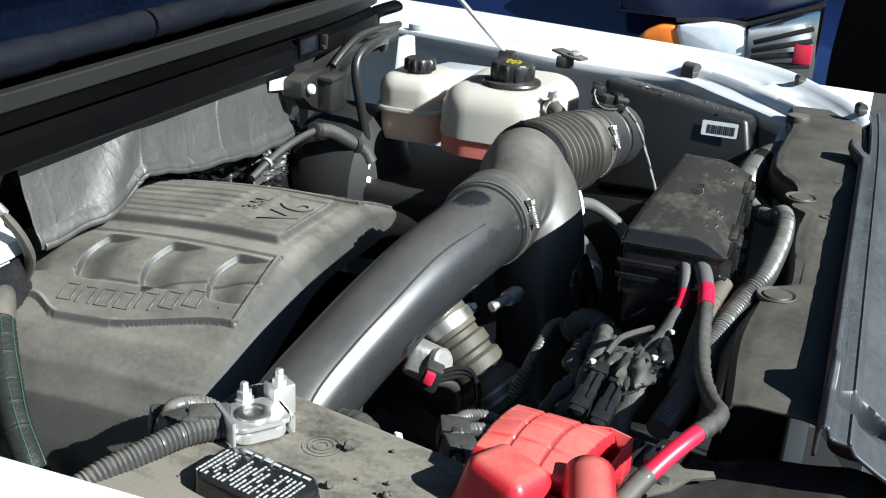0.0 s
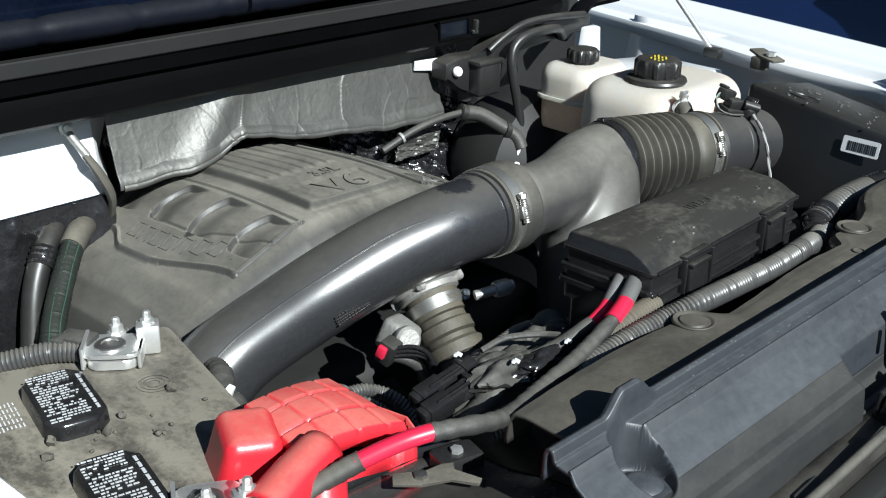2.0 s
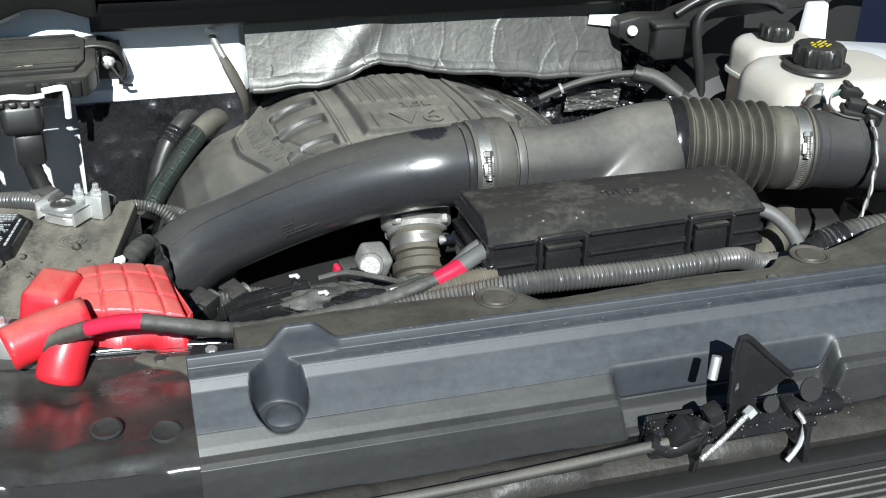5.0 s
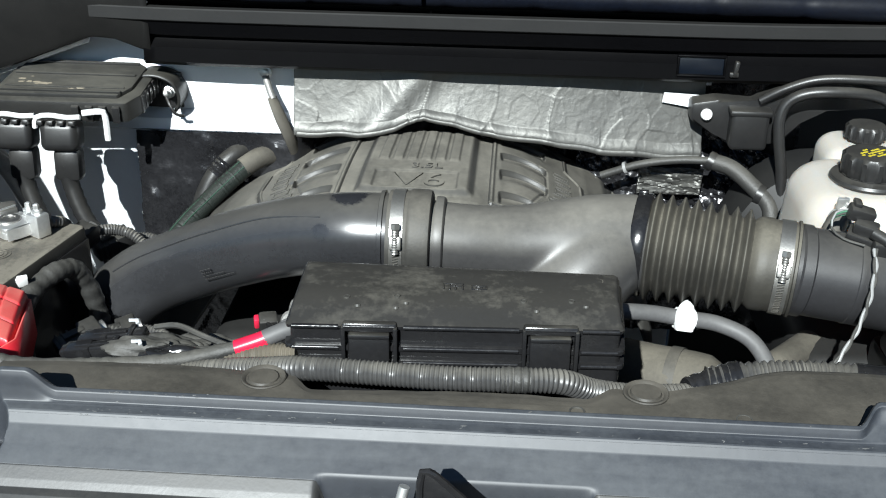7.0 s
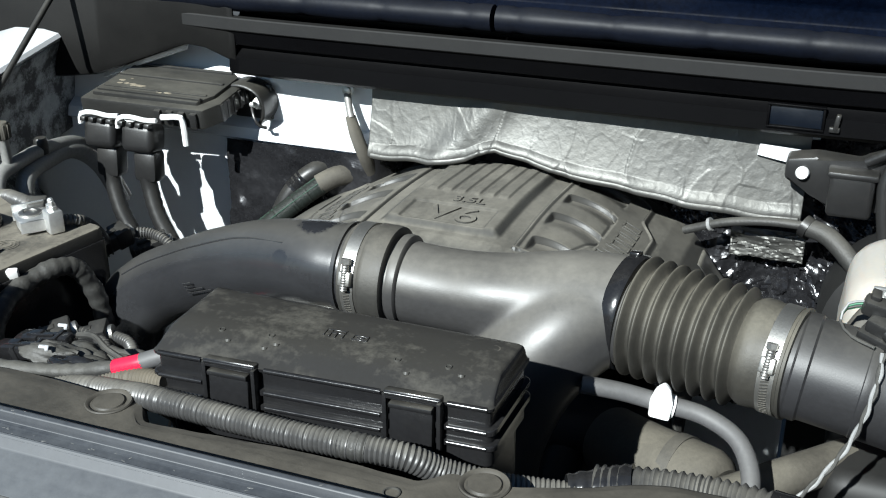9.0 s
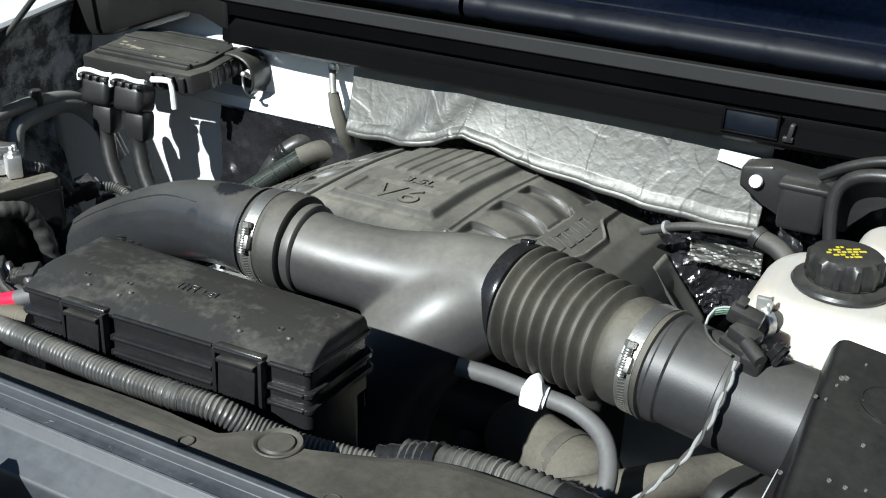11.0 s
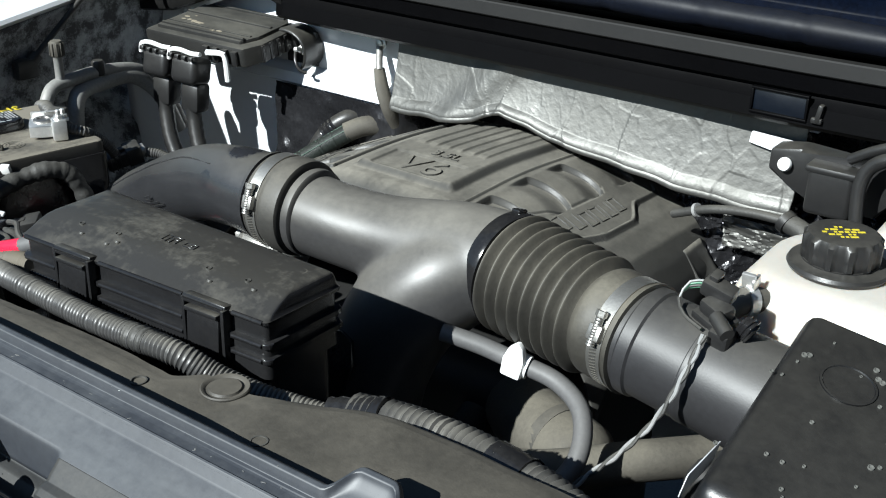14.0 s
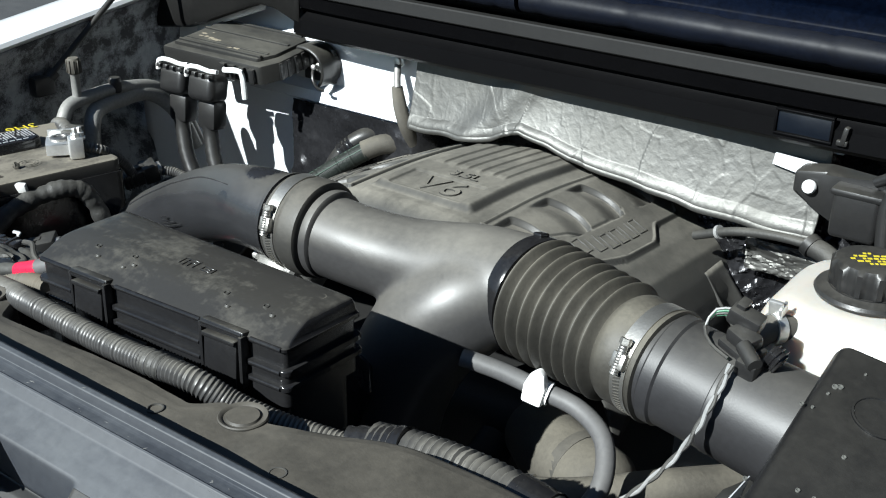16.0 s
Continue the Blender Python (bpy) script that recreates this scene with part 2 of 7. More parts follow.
# ---------- mesh helpers ----------
def mesh_from(name, bm, mat, smooth=True, angle=40):
    bmesh.ops.recalc_face_normals(bm, faces=bm.faces)
    me = bpy.data.meshes.new(name)
    bm.to_mesh(me)
    bm.free()
    me.materials.append(mat)
    if smooth:
        me.polygons.foreach_set("use_smooth", [True] * len(me.polygons))
        me.set_sharp_from_angle(angle=radians(angle))
    return me


def part(name, bm, mat, parent=None, label="", smooth=True, angle=40):
    """Links bm as one mesh object under parent."""
    ob = new(name, mesh_from(name, bm, mat, smooth, angle))
    if parent is not None:
        ob.parent = parent
        ob.matrix_parent_inverse = parent.matrix_world.inverted()
    return tagged(ob, label)


def thing(name, label, category, at=(0, 0, 0), group="", kind=""):
    ob = new(name)
    ob.empty_display_size = 0.05
    ob.location = at
    bpy.context.view_layer.update()
    return tagged(ob, label, category, group, kind)


def spline(pts, step=0.006):
    """Points along a smooth curve through pts (tuples of any length)."""
    P = [np.array(p, float) for p in pts]
    if len(P) == 2:
        n = max(2, int(np.linalg.norm((P[1] - P[0])[:3]) / step))
        return [P[0] + (P[1] - P[0]) * k / n for k in range(n + 1)]
    P = [2 * P[0] - P[1]] + P + [2 * P[-1] - P[-2]]
    out = []
    for i in range(1, len(P) - 2):
        a, b, c, d = P[i - 1:i + 3]
        n = max(2, int(np.linalg.norm((c - b)[:3]) / step))
        for k in range(n):
            t = k / n
            out.append(0.5 * (2 * b + (c - a) * t + (2 * a - 5 * b + 4 * c - d) * t * t + (3 * b - a - 3 * c + d) * t ** 3))
    out.append(P[-2])
    return out


def tube(bm, pts, radius, seg=16, step=0.006, wave=None, cap=True, flat=1.0):
    """Sweeps a circle along pts; pts may carry a radius as a fourth number. wave(s) adds to the radius at arc length s."""
    if len(pts[0]) == 3:
        pts = [(*p, radius) for p in pts]
    Q = spline(pts, step)
    s, rings, ref, last = 0.0, [], None, None
    for i, q in enumerate(Q):
        p = Vector(q[:3])
        a, b = Q[max(0, i - 1)], Q[min(len(Q) - 1, i + 1)]
        d = Vector((b - a)[:3]).normalized()
        if ref is None:
            ref = d.orthogonal().normalized() if abs(d.z) > 0.9 else Vector((0, 0, 1)).cross(d).normalized()
        ref = (ref - d * ref.dot(d)).normalized()
        side = d.cross(ref)
        if last is not None:
            s += (p - last).length
        last = p
        r = q[3] + (wave(s) if wave else 0)
        rings.append([bm.verts.new(p + (ref * math.cos(2 * math.pi * k / seg) + side * math.sin(2 * math.pi * k / seg) * flat) * r) for k in range(seg)])
    for A, B in zip(rings, rings[1:]):
        for k in range(seg):
            bm.faces.new((A[k], A[(k + 1) % seg], B[(k + 1) % seg], B[k]))
    if cap:
        bm.faces.new(rings[0][::-1])
        bm.faces.new(rings[-1])
    return bm


def lathe(bm, profile, m, seg=32):
    """Turns (radius, height) pairs round the z axis of m."""
    rings = []
    for r, h in profile:
        rings.append([bm.verts.new(m @ Vector((r * math.cos(2 * math.pi * k / seg), r * math.sin(2 * math.pi * k / seg), h))) for k in range(seg)])
    for A, B in zip(rings, rings[1:]):
        for k in range(seg):
            bm.faces.new((A[k], A[(k + 1) % seg], B[(k + 1) % seg], B[k]))
    bm.faces.new(rings[0][::-1])
    bm.faces.new(rings[-1])
    return bm


def fluted(bm, profile, m, teeth, depth, seg=96):
    """Like lathe, with grip ribs where a third number is 1."""
    rings = []
    for r, h, on in profile:
        ring = []
        for k in range(seg):
            a = 2 * math.pi * k / seg
            rr = r + on * depth * (1 if math.cos(a * teeth) > 0.1 else 0)
            ring.append(bm.verts.new(m @ Vector((rr * math.cos(a), rr * math.sin(a), h))))
        rings.append(ring)
    for A, B in zip(rings, rings[1:]):
        for k in range(seg):
            bm.faces.new((A[k], A[(k + 1) % seg], B[(k + 1) % seg], B[k]))
    bm.faces.new(rings[0][::-1])
    bm.faces.new(rings[-1])
    return bm


def box(bm, size, m, bevel=0.004, segs=2):
    r = bmesh.ops.create_cube(bm, size=1.0, matrix=m @ Matrix.Diagonal((*size, 1)))
    if bevel:
        edges = {e for v in r["verts"] for e in v.link_edges}
        bmesh.ops.bevel(bm, geom=list(edges), offset=bevel, segments=segs, affect="EDGES", profile=0.5)
    return bm


def prism(bm, outline, z0, z1, m=None, bevel=0.0, segs=2, taper=1.0):
    """A plate from an outline of (x, y), from z0 to z1 in the frame m; taper scales the top."""
    m = m or Matrix()
    cx, cy = np.mean([p[0] for p in outline]), np.mean([p[1] for p in outline])
    lo = [bm.verts.new(m @ Vector((x, y, z0))) for x, y in outline]
    hi = [bm.verts.new(m @ Vector((cx + (x - cx) * taper, cy + (y - cy) * taper, z1))) for x, y in outline]
    n = len(outline)
    bm.faces.new(lo[::-1])
    top = bm.faces.new(hi)
    for k in range(n):
        bm.faces.new((lo[k], lo[(k + 1) % n], hi[(k + 1) % n], hi[k]))
    if bevel:
        es = list(top.edges) + [e for k in range(n) for e in lo[k].link_edges if e.other_vert(lo[k]) == hi[k]]
        bmesh.ops.bevel(bm, geom=es, offset=bevel, segments=segs, affect="EDGES", profile=0.5)
    return bm


def rounded(w, h, r, n=5, cx=0.0, cy=0.0):
    """Outline of a rounded rectangle."""
    out = []
    for sx, sy, a0 in ((1, 1, 0), (-1, 1, 90), (-1, -1, 180), (1, -1, 270)):
        for k in range(n + 1):
            a = radians(a0 + 90 * k / n)
            out.append((cx + sx * (w / 2 - r) + r * math.cos(a), cy + sy * (h / 2 - r) + r * math.sin(a)))
    return out


def pillow(bm, w, h, r, z0, z1, soft, m=None, steps=6, flare=0.0):
    """A rounded block whose top edge rolls over by soft; flare widens the foot."""
    m = m or Matrix()
    levels = [(z0, -flare), (z0 + (z1 - soft - z0) * 0.5, -flare * 0.4)]
    for k in range(steps + 1):
        a = radians(90 * k / steps)
        levels.append((z1 - soft + soft * math.sin(a), soft * (1 - math.cos(a))))
    rings = []
    for z, inset in levels:
        rr = max(0.002, r - inset)
        rings.append([bm.verts.new(m @ Vector((x, y, z))) for x, y in rounded(w - 2 * inset, h - 2 * inset, rr, 8)])
    n = len(rings[0])
    for A, B in zip(rings, rings[1:]):
        for k in range(n):
            bm.faces.new((A[k], A[(k + 1) % n], B[(k + 1) % n], B[k]))
    bm.faces.new(rings[0][::-1])
    bm.faces.new(rings[-1])
    return bm


def sheet(bm, xs, ys, f):
    """A grid of f(x, y) -> point."""
    g = [[bm.verts.new(f(x, y)) for y in ys] for x in xs]
    for i in range(len(xs) - 1):
        for j in range(len(ys) - 1):
            bm.faces.new((g[i][j], g[i + 1][j], g[i + 1][j + 1], g[i][j + 1]))
    return bm


def thicken(ob, t, offset=-1.0):
    mod = ob.modifiers.new("thickness", "SOLIDIFY")
    mod.thickness, mod.offset = t, offset
    return ob


def sstep(a, b, x):
    t = min(1.0, max(0.0, (x - a) / (b - a)))
    return t * t * (3 - 2 * t)


def letters(text, size, m, mat, parent, name="lettering", extrude=0.0008, label=""):
    """Raised writing as a mesh, with its middle at m."""
    cu = bpy.data.curves.new(name, "FONT")
    cu.body, cu.size, cu.extrude, cu.align_x, cu.align_y = text, size, extrude, "CENTER", "CENTER"
    tmp = bpy.data.objects.new("tmp", cu)
    scene.collection.objects.link(tmp)
    me = bpy.data.meshes.new_from_object(tmp.evaluated_get(bpy.context.evaluated_depsgraph_get()))
    bpy.data.objects.remove(tmp)
    bpy.data.curves.remove(cu)
    me.transform(m)
    tb = bmesh.new()
    tb.from_mesh(me)
    bmesh.ops.recalc_face_normals(tb, faces=tb.faces)
    tb.to_mesh(me)
    tb.free()
    me.materials.clear()
    me.materials.append(mat)
    ob = new(name, me)
    ob.parent = parent
    ob.matrix_parent_inverse = parent.matrix_world.inverted()
    return tagged(ob, label)


def basis(at, z, x=None):
    """A frame at a point with the given z axis."""
    z = Vector(z).normalized()
    x = Vector(x) if x else (Vector((1, 0, 0)) if abs(z.x) < 0.9 else Vector((0, 1, 0)))
    x = (x - z * x.dot(z)).normalized()
    y = z.cross(x)
    return Matrix(((x.x, y.x, z.x, at[0]), (x.y, y.y, z.y, at[1]), (x.z, y.z, z.z, at[2]), (0, 0, 0, 1)))


# ---------- ground and bay shell ----------
bm = bmesh.new()
box(bm, (900, 900, 0.2), pose(0, 0, -0.1), 0)
tagged(part("ground", bm, M_ASPHALT), "grey asphalt of the parking lot under the truck", "ground", kind="structure")

# firewall: white painted sheet behind the engine, with a lower ledge and a recess behind the engine cover
def recess(x):
    return sstep(-0.24, -0.17, x)


bm = bmesh.new()
sheet(bm, np.linspace(-0.84, 0.345, 60), range(8),
      lambda x, k: Vector((x, (0.79, 0.775, 0.765, 0.757 + 0.13 * recess(x), 0.738 + 0.148 * recess(x), 0.735 + 0.15 * recess(x), 0.745 + 0.14 * recess(x), 0.775 + 0.12 * recess(x))[k], (1.24, 1.20, 1.17, 1.110 + 0.055 * recess(x), 1.100, 1.088, 1.083, 0.55)[k])))
fw = tagged(part("firewall", bm, M_WHITE), "white painted sheet metal firewall behind the engine", "wall", kind="structure")
thicken(fw, 0.003)
bm = bmesh.new()
box(bm, (0.52, 0.012, 0.72), pose(0.61, 0.90, 0.87), 0.003)
tagged(part("firewall_mat", bm, M_DARK), "black sound mat on the firewall beside the brake booster", "mat", kind="structure")


def crinkle(x, z, seed):
    """Foil pressed flat by hand: slightly tilted facets that meet in crisp straight creases."""
    h = 0.0007 * noise.noise((x * 6, z * 8, seed)) + 0.00022 * noise.noise((x * 90, z * 80, seed))
    for sx, sz, am, w in ((13, 7, 0.0013, 0.05), (34, 26, 0.00045, 0.06), (80, 64, 0.00016, 0.10)):
        p = Vector((x * sx + 0.25 * noise.noise((x * 20, z * 20, seed)), z * sz, seed * 3.7))
        near, sites = noise.voronoi(p)
        c, d = sites[0], p - sites[0]
        h += am * (1.1 * d.x * math.sin(c.x * 37 + c.y * 11) + 1.1 * d.y * math.cos(c.x * 17 + c.y * 29))
        h -= 0.6 * am * math.exp(-((near[1] - near[0]) / w) ** 2) * (0.3 + 0.7 * abs(math.sin(c.x * 53)))
    return h


# dark crinkled insulation below the firewall ledge; its dark colour also deepens the shade there
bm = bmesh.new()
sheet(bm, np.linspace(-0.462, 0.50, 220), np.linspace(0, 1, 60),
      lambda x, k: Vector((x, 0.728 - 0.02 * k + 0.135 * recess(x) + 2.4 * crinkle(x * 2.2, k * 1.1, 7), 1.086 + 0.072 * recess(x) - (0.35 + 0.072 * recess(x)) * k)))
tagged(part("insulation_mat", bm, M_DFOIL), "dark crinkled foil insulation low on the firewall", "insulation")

# aprons, the sloping inner walls under the fenders
for sx in (-1, 1):
    bm = bmesh.new()
    sheet(bm, np.linspace(-0.06, 0.80, 24), [0, 1, 2, 3, 4],
          lambda y, k: Vector((sx * ((0.875, 0.865, 0.845, 0.78, 0.70)[k] + 0.11 * (y - 0.3)), y, (1.14, 1.10, 1.02, 0.93, 0.50)[k])))
    if sx < 0:
        ap = tagged(part("inner_apron", bm, M_APRON), "mottled grey inner fender apron with black spots", "inner fender", kind="structure")
    else:
        ap = tagged(part("inner_apron", bm, M_WHITE), "white painted inner fender apron beside the reservoirs", "inner fender", kind="structure")
    thicken(ap, 0.003)
# closing sheet, coloured near-black so the bay floor reads as deep shade
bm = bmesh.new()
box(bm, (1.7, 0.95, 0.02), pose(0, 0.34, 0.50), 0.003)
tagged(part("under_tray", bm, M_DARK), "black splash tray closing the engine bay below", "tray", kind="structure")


# white post of the strut tower behind the brake fluid reservoir
bm = bmesh.new()
prism(bm, [(-0.020, -0.012), (0.020, -0.012), (0.028, 0.02), (-0.028, 0.02)], 1.05, 1.180, pose(0.625, 0.672, 0), bevel=0.004, taper=0.62)
box(bm, (0.20, 0.14, 0.02), pose(0.71, 0.60, 1.105, 0, 6, 0), 0.004)
tagged(part("strut_tower", bm, M_WHITE), "white painted strut tower beside the reservoirs", "strut tower", kind="structure")

# ---------- fenders ----------
INNER = [(0.520, -0.005), (0.541, 0.011), (0.640, 0.092), (0.729, 0.174), (0.785, 0.225), (0.812, 0.275), (0.837, 0.459), (0.880, 0.62), (0.920, 0.784), (0.99, 1.10)]
OUTER = [(0.560, -0.066), (0.593, -0.051), (0.715, 0.006), (0.822, 0.075), (0.895, 0.18), (0.925, 0.27), (0.984, 0.503), (1.02, 0.67), (1.055, 0.838), (1.12, 1.15)]


def loft(t, pts):
    """A point on a line of evenly counted points, t from 0 to 1."""
    f = t * (len(pts) - 1)
    i = min(int(f), len(pts) - 2)
    a, b, c, d = [Vector(pts[min(max(k, 0), len(pts) - 1)]) for k in (i - 1, i, i + 1, i + 2)]
    u = f - i
    return 0.5 * (2 * b + (c - a) * u + (2 * a - 5 * b + 4 * c - d) * u * u + (3 * b - a - 3 * c + d) * u ** 3)


FL = [(-0.06, 1.108), (0.0, 1.128), (0.05, 1.131), (0.20, 1.132), (0.235, 1.136), (0.27, 1.143), (0.32, 1.147), (0.37, 1.1475), (0.41, 1.148), (0.46, 1.1485), (0.52, 1.149), (0.57, 1.1495), (0.62, 1.150), (0.70, 1.152), (0.78, 1.158), (0.86, 1.164), (0.92, 1.165), (0.97, 1.162), (1.0, 1.157),
      (1.07, 1.140), (1.14, 1.10), (1.20, 1.03), (1.26, 0.80), (1.24, 0.55)]


def flange_at(t, u):
    a, b = loft(t, INNER), loft(t, OUTER)
    p = a + (b - a) * u
    return Vector((p.x, p.y, float(np.interp(u, [f[0] for f in FL[:19]], [f[1] for f in FL[:19]]))))


fender_r = thing("fender", "white painted front fender with a stepped inner flange", "fender", (0.85, 0.3, 1.1), group="front fenders")
bm = bmesh.new()


def fender_point(t, k):
    u, z = FL[k]
    a, b = loft(t, INNER), loft(t, OUTER)
    if u > 1.0:
        p = b + (b - a).normalized() * (u - 1.0) * 0.42
    else:
        p = a + (b - a) * u
    # pressed oval beads
    for tc, tw in ((0.365, 0.065), (0.19, 0.055)):
        d = ((t - tc) / tw) ** 4 + ((u - 0.46) / 0.13) ** 4
        z -= 0.0045 * (1 - sstep(0.5, 1.1, d))
    return Vector((p.x, p.y, z - 0.012 * max(0.0, 0.15 - t) / 0.15))


sheet(bm, np.linspace(0, 1, 180), range(len(FL)), fender_point)
thicken(part("panel", bm, M_WHITE, fender_r), 0.0015)
for t0, u0, r in ((0.49, 0.20, 0.012), (0.27, 0.80, 0.0065), (0.10, 0.85, 0.007)):
    p = flange_at(t0, u0)
    d = (flange_at(t0 + 0.02, u0) - p).normalized()
    bm = bmesh.new()
    tube(bm, [p - d * r + Vector((0, 0, r)), p + d * r + Vector((0, 0, r))], r, seg=14)
    box(bm, (2.2 * r, 2.0 * r, r * 1.2), basis(p + Vector((0, 0, r * 0.3)), (0, 0, 1), d), 0.002)
    part("bump_stop", bm, M_RUBBER, fender_r, "black rubber bump stop")

# the other fender: mottled inner wall, white crown
fender_l = thing("fender", "white painted front fender with a mottled grey inner wall", "fender", (-0.85, 0.3, 1.1), group="front fenders")
LW = [(0.035, 1.06), (0.032, 1.10), (0.028, 1.14), (0.018, 1.18), (0.010, 1.200), (0.004, 1.211)]
LC = [(0.004, 1.211), (0.0, 1.217), (0.004, 1.222), (0.03, 1.226), (0.08, 1.225), (0.14, 1.207), (0.18, 1.16), (0.20, 1.08), (0.215, 1.0), (0.22, 0.80), (0.215, 0.55)]
for nm, shape, mt, lb in (("panel", LC, M_WHITE, ""), ("inner_wall", LW, M_APRON, "grey inner wall with black spots")):
    bm = bmesh.new()
    sheet(bm, np.linspace(-0.02, 1.25, 80), range(len(shape)), lambda y, k: Vector((-(0.659 + 0.1245 * (y - 0.3) + shape[k][0] * (1.0 if y > 0.1 else max(0.45, 1 - (0.1 - y) * 2.2))), y, shape[k][1] - 0.0353 + 0.0922 * (y - 0.3))))
    thicken(part(nm, bm, mt, fender_l, lb), 0.0015)

# ---------- cowl ----------
M_SIDE = material("dusty_side_plate", (0.004, 0.004, 0.004), 0.6, dust=(0.03, 0.028, 0.025), dust_amount=0.25, dust_scale=12, settle=(-1, 1, 0.6), specular=0.15)
cowl = thing("windshield_cowl", "black plastic cowl panel with a rubber hood seal", "cowl", (0, 0.72, 1.19))
bm = bmesh.new()
prof = [(0.77, 1.175), (0.735, 1.188), (0.703, 1.193), (0.698, 1.197), (0.700, 1.214), (0.712, 1.222), (0.714, 1.228), (0.702, 1.234), (0.698, 1.252),
        (0.704, 1.258), (0.73, 1.262), (0.735, 1.266), (0.735, 1.285)]
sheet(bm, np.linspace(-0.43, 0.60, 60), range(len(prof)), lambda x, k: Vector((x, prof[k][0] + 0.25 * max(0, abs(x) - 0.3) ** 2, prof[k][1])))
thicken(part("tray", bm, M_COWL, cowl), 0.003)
bm = bmesh.new()
sheet(bm, np.linspace(-0.62, 0.62, 50), range(6), lambda x, k: Vector((x, 0.690 + 0.25 * max(0.0, abs(x) - 0.3) ** 2 + (0.012, 0.0015, 0.0, 0.0, 0.0015, 0.014)[k], 1.262 + (-0.0095, -0.0095, -0.0080, 0.0070, 0.0085, 0.0085)[k])))
part("seal_strip", bm, M_SEAL, cowl, "thin rubber seal")
# solid plate, its dark colour replacing the shade of an open slot
bm = bmesh.new()
box(bm, (0.058, 0.004, 0.024), pose(0.317, 0.698, 1.214), 0.001)
slot = part("drain_slot", bm, M_BLUESH, cowl, "dark blue slot opening")
for w, h, x, z in ((0.064, 0.003, 0.317, 1.2008), (0.064, 0.003, 0.317, 1.2272), (0.003, 0.024, 0.2865, 1.214), (0.003, 0.024, 0.3475, 1.214)):
    bm = bmesh.new()
    box(bm, (w, 0.008, h), pose(x, 0.697, z), 0.001)
    part("slot_lip", bm, M_COWL, slot)
bm = bmesh.new()
box(bm, (0.006, 0.010, 0.020), pose(0.362, 0.695, 1.212, 0, 8), 0.002)
box(bm, (0.012, 0.006, 0.006), pose(0.360, 0.694, 1.204), 0.0015)
part("clip", bm, M_BLACK, cowl)

bm = bmesh.new()
edge = ([-0.90, -0.66, -0.626, -0.503, -0.47, -0.41], [1.13, 1.165, 1.177, 1.224, 1.222, 1.200])
sheet(bm, np.linspace(-0.90, -0.42, 50), range(6), lambda x, k: Vector((x, (0.712, 0.703, 0.700, 0.700, 0.706, 0.735)[k], float(np.interp(x, *edge)) + (1.29 - float(np.interp(x, *edge))) * (0, 0.03, 0.1, 0.9, 0.96, 1.0)[k])))
thicken(part("side_plate", bm, M_SIDE, cowl, "dusty black side plate"), 0.004)
bm = bmesh.new()
sheet(bm, np.linspace(-0.665, -0.515, 12), range(3), lambda x, k: Vector((x, 0.726 + 0.004 * k, 1.160 + (x + 0.655) * 0.372 + (0.0, 0.010, 0.012)[k])))
thicken(part("edge_strip", bm, M_WHITE, cowl, "white painted edge strip"), 0.003)

# ---------- raised hood ----------
hood = thing("hood", "raised hood with a dark insulation blanket underneath", "hood", (0, 0.73, 1.29))
HOOD = [(0.745, 1.268), (0.718, 1.278), (0.712, 1.290), (0.714, 1.306), (0.722, 1.316), (0.726, 1.335), (0.70, 1.38), (0.66, 1.45), (0.60, 1.55), (0.42, 1.85), (0.25, 2.12), (0.23, 2.16)]


def hood_at(x, q):
    i = min(int(q), len(HOOD) - 2)
    f = q - i
    y = HOOD[i][0] * (1 - f) + HOOD[i + 1][0] * f
    z = HOOD[i][1] * (1 - f) + HOOD[i + 1][1] * f
    sag = sstep(4.0, 5.5, q) * (1 - sstep(8.5, 9.5, q))
    y += sag * (0.010 * noise.noise((x * 2.2, z * 9, 1)) + 0.005 * noise.noise((x * 7, z * 16, 5)) - 0.012 * math.exp(-((z - 1.395 - 0.02 * x) / 0.012) ** 2))
    return Vector((x, y + 0.03 * x * x, z - 0.015 * x * x))


bm = bmesh.new()
sheet(bm, np.linspace(-0.80, 0.80, 150), np.linspace(0, len(HOOD) - 1, 100), hood_at)
thicken(part("inner_panel", bm, M_BLANKET, hood), 0.02, 1.0)
# padded hem along the rear edge, stitched at intervals
for x0, x1 in ((-0.80, -0.052), (-0.046, 0.80)):
    bm = bmesh.new()
    tube(bm, [(x, 0.706 + 0.03 * x * x, 1.296 - 0.015 * x * x) for x in np.linspace(x0, x1, 14)], 0.0165, seg=16, step=0.008, wave=lambda s: -0.0022 * math.exp(-(((s + 0.03) % 0.115 - 0.057) / 0.006) ** 2) + 0.0008 * math.sin(s * 37))
    part("padded_hem", bm, M_HEM, hood, "dusty padded hem of the blanket")

# ---------- radiator support cover ----------
rad = thing("radiator_cover", "black plastic radiator support cover, dusty and scuffed", "radiator cover", (0, -0.05, 1.14))
X0, X1 = -0.374, 0.62
LEDGE = [(0.017, 1.118), (0.015, 1.138), (0.010, 1.1445), (0.000, 1.1465), (-0.020, 1.147), (-0.045, 1.1465), (-0.054, 1.145), (-0.058, 1.140)]
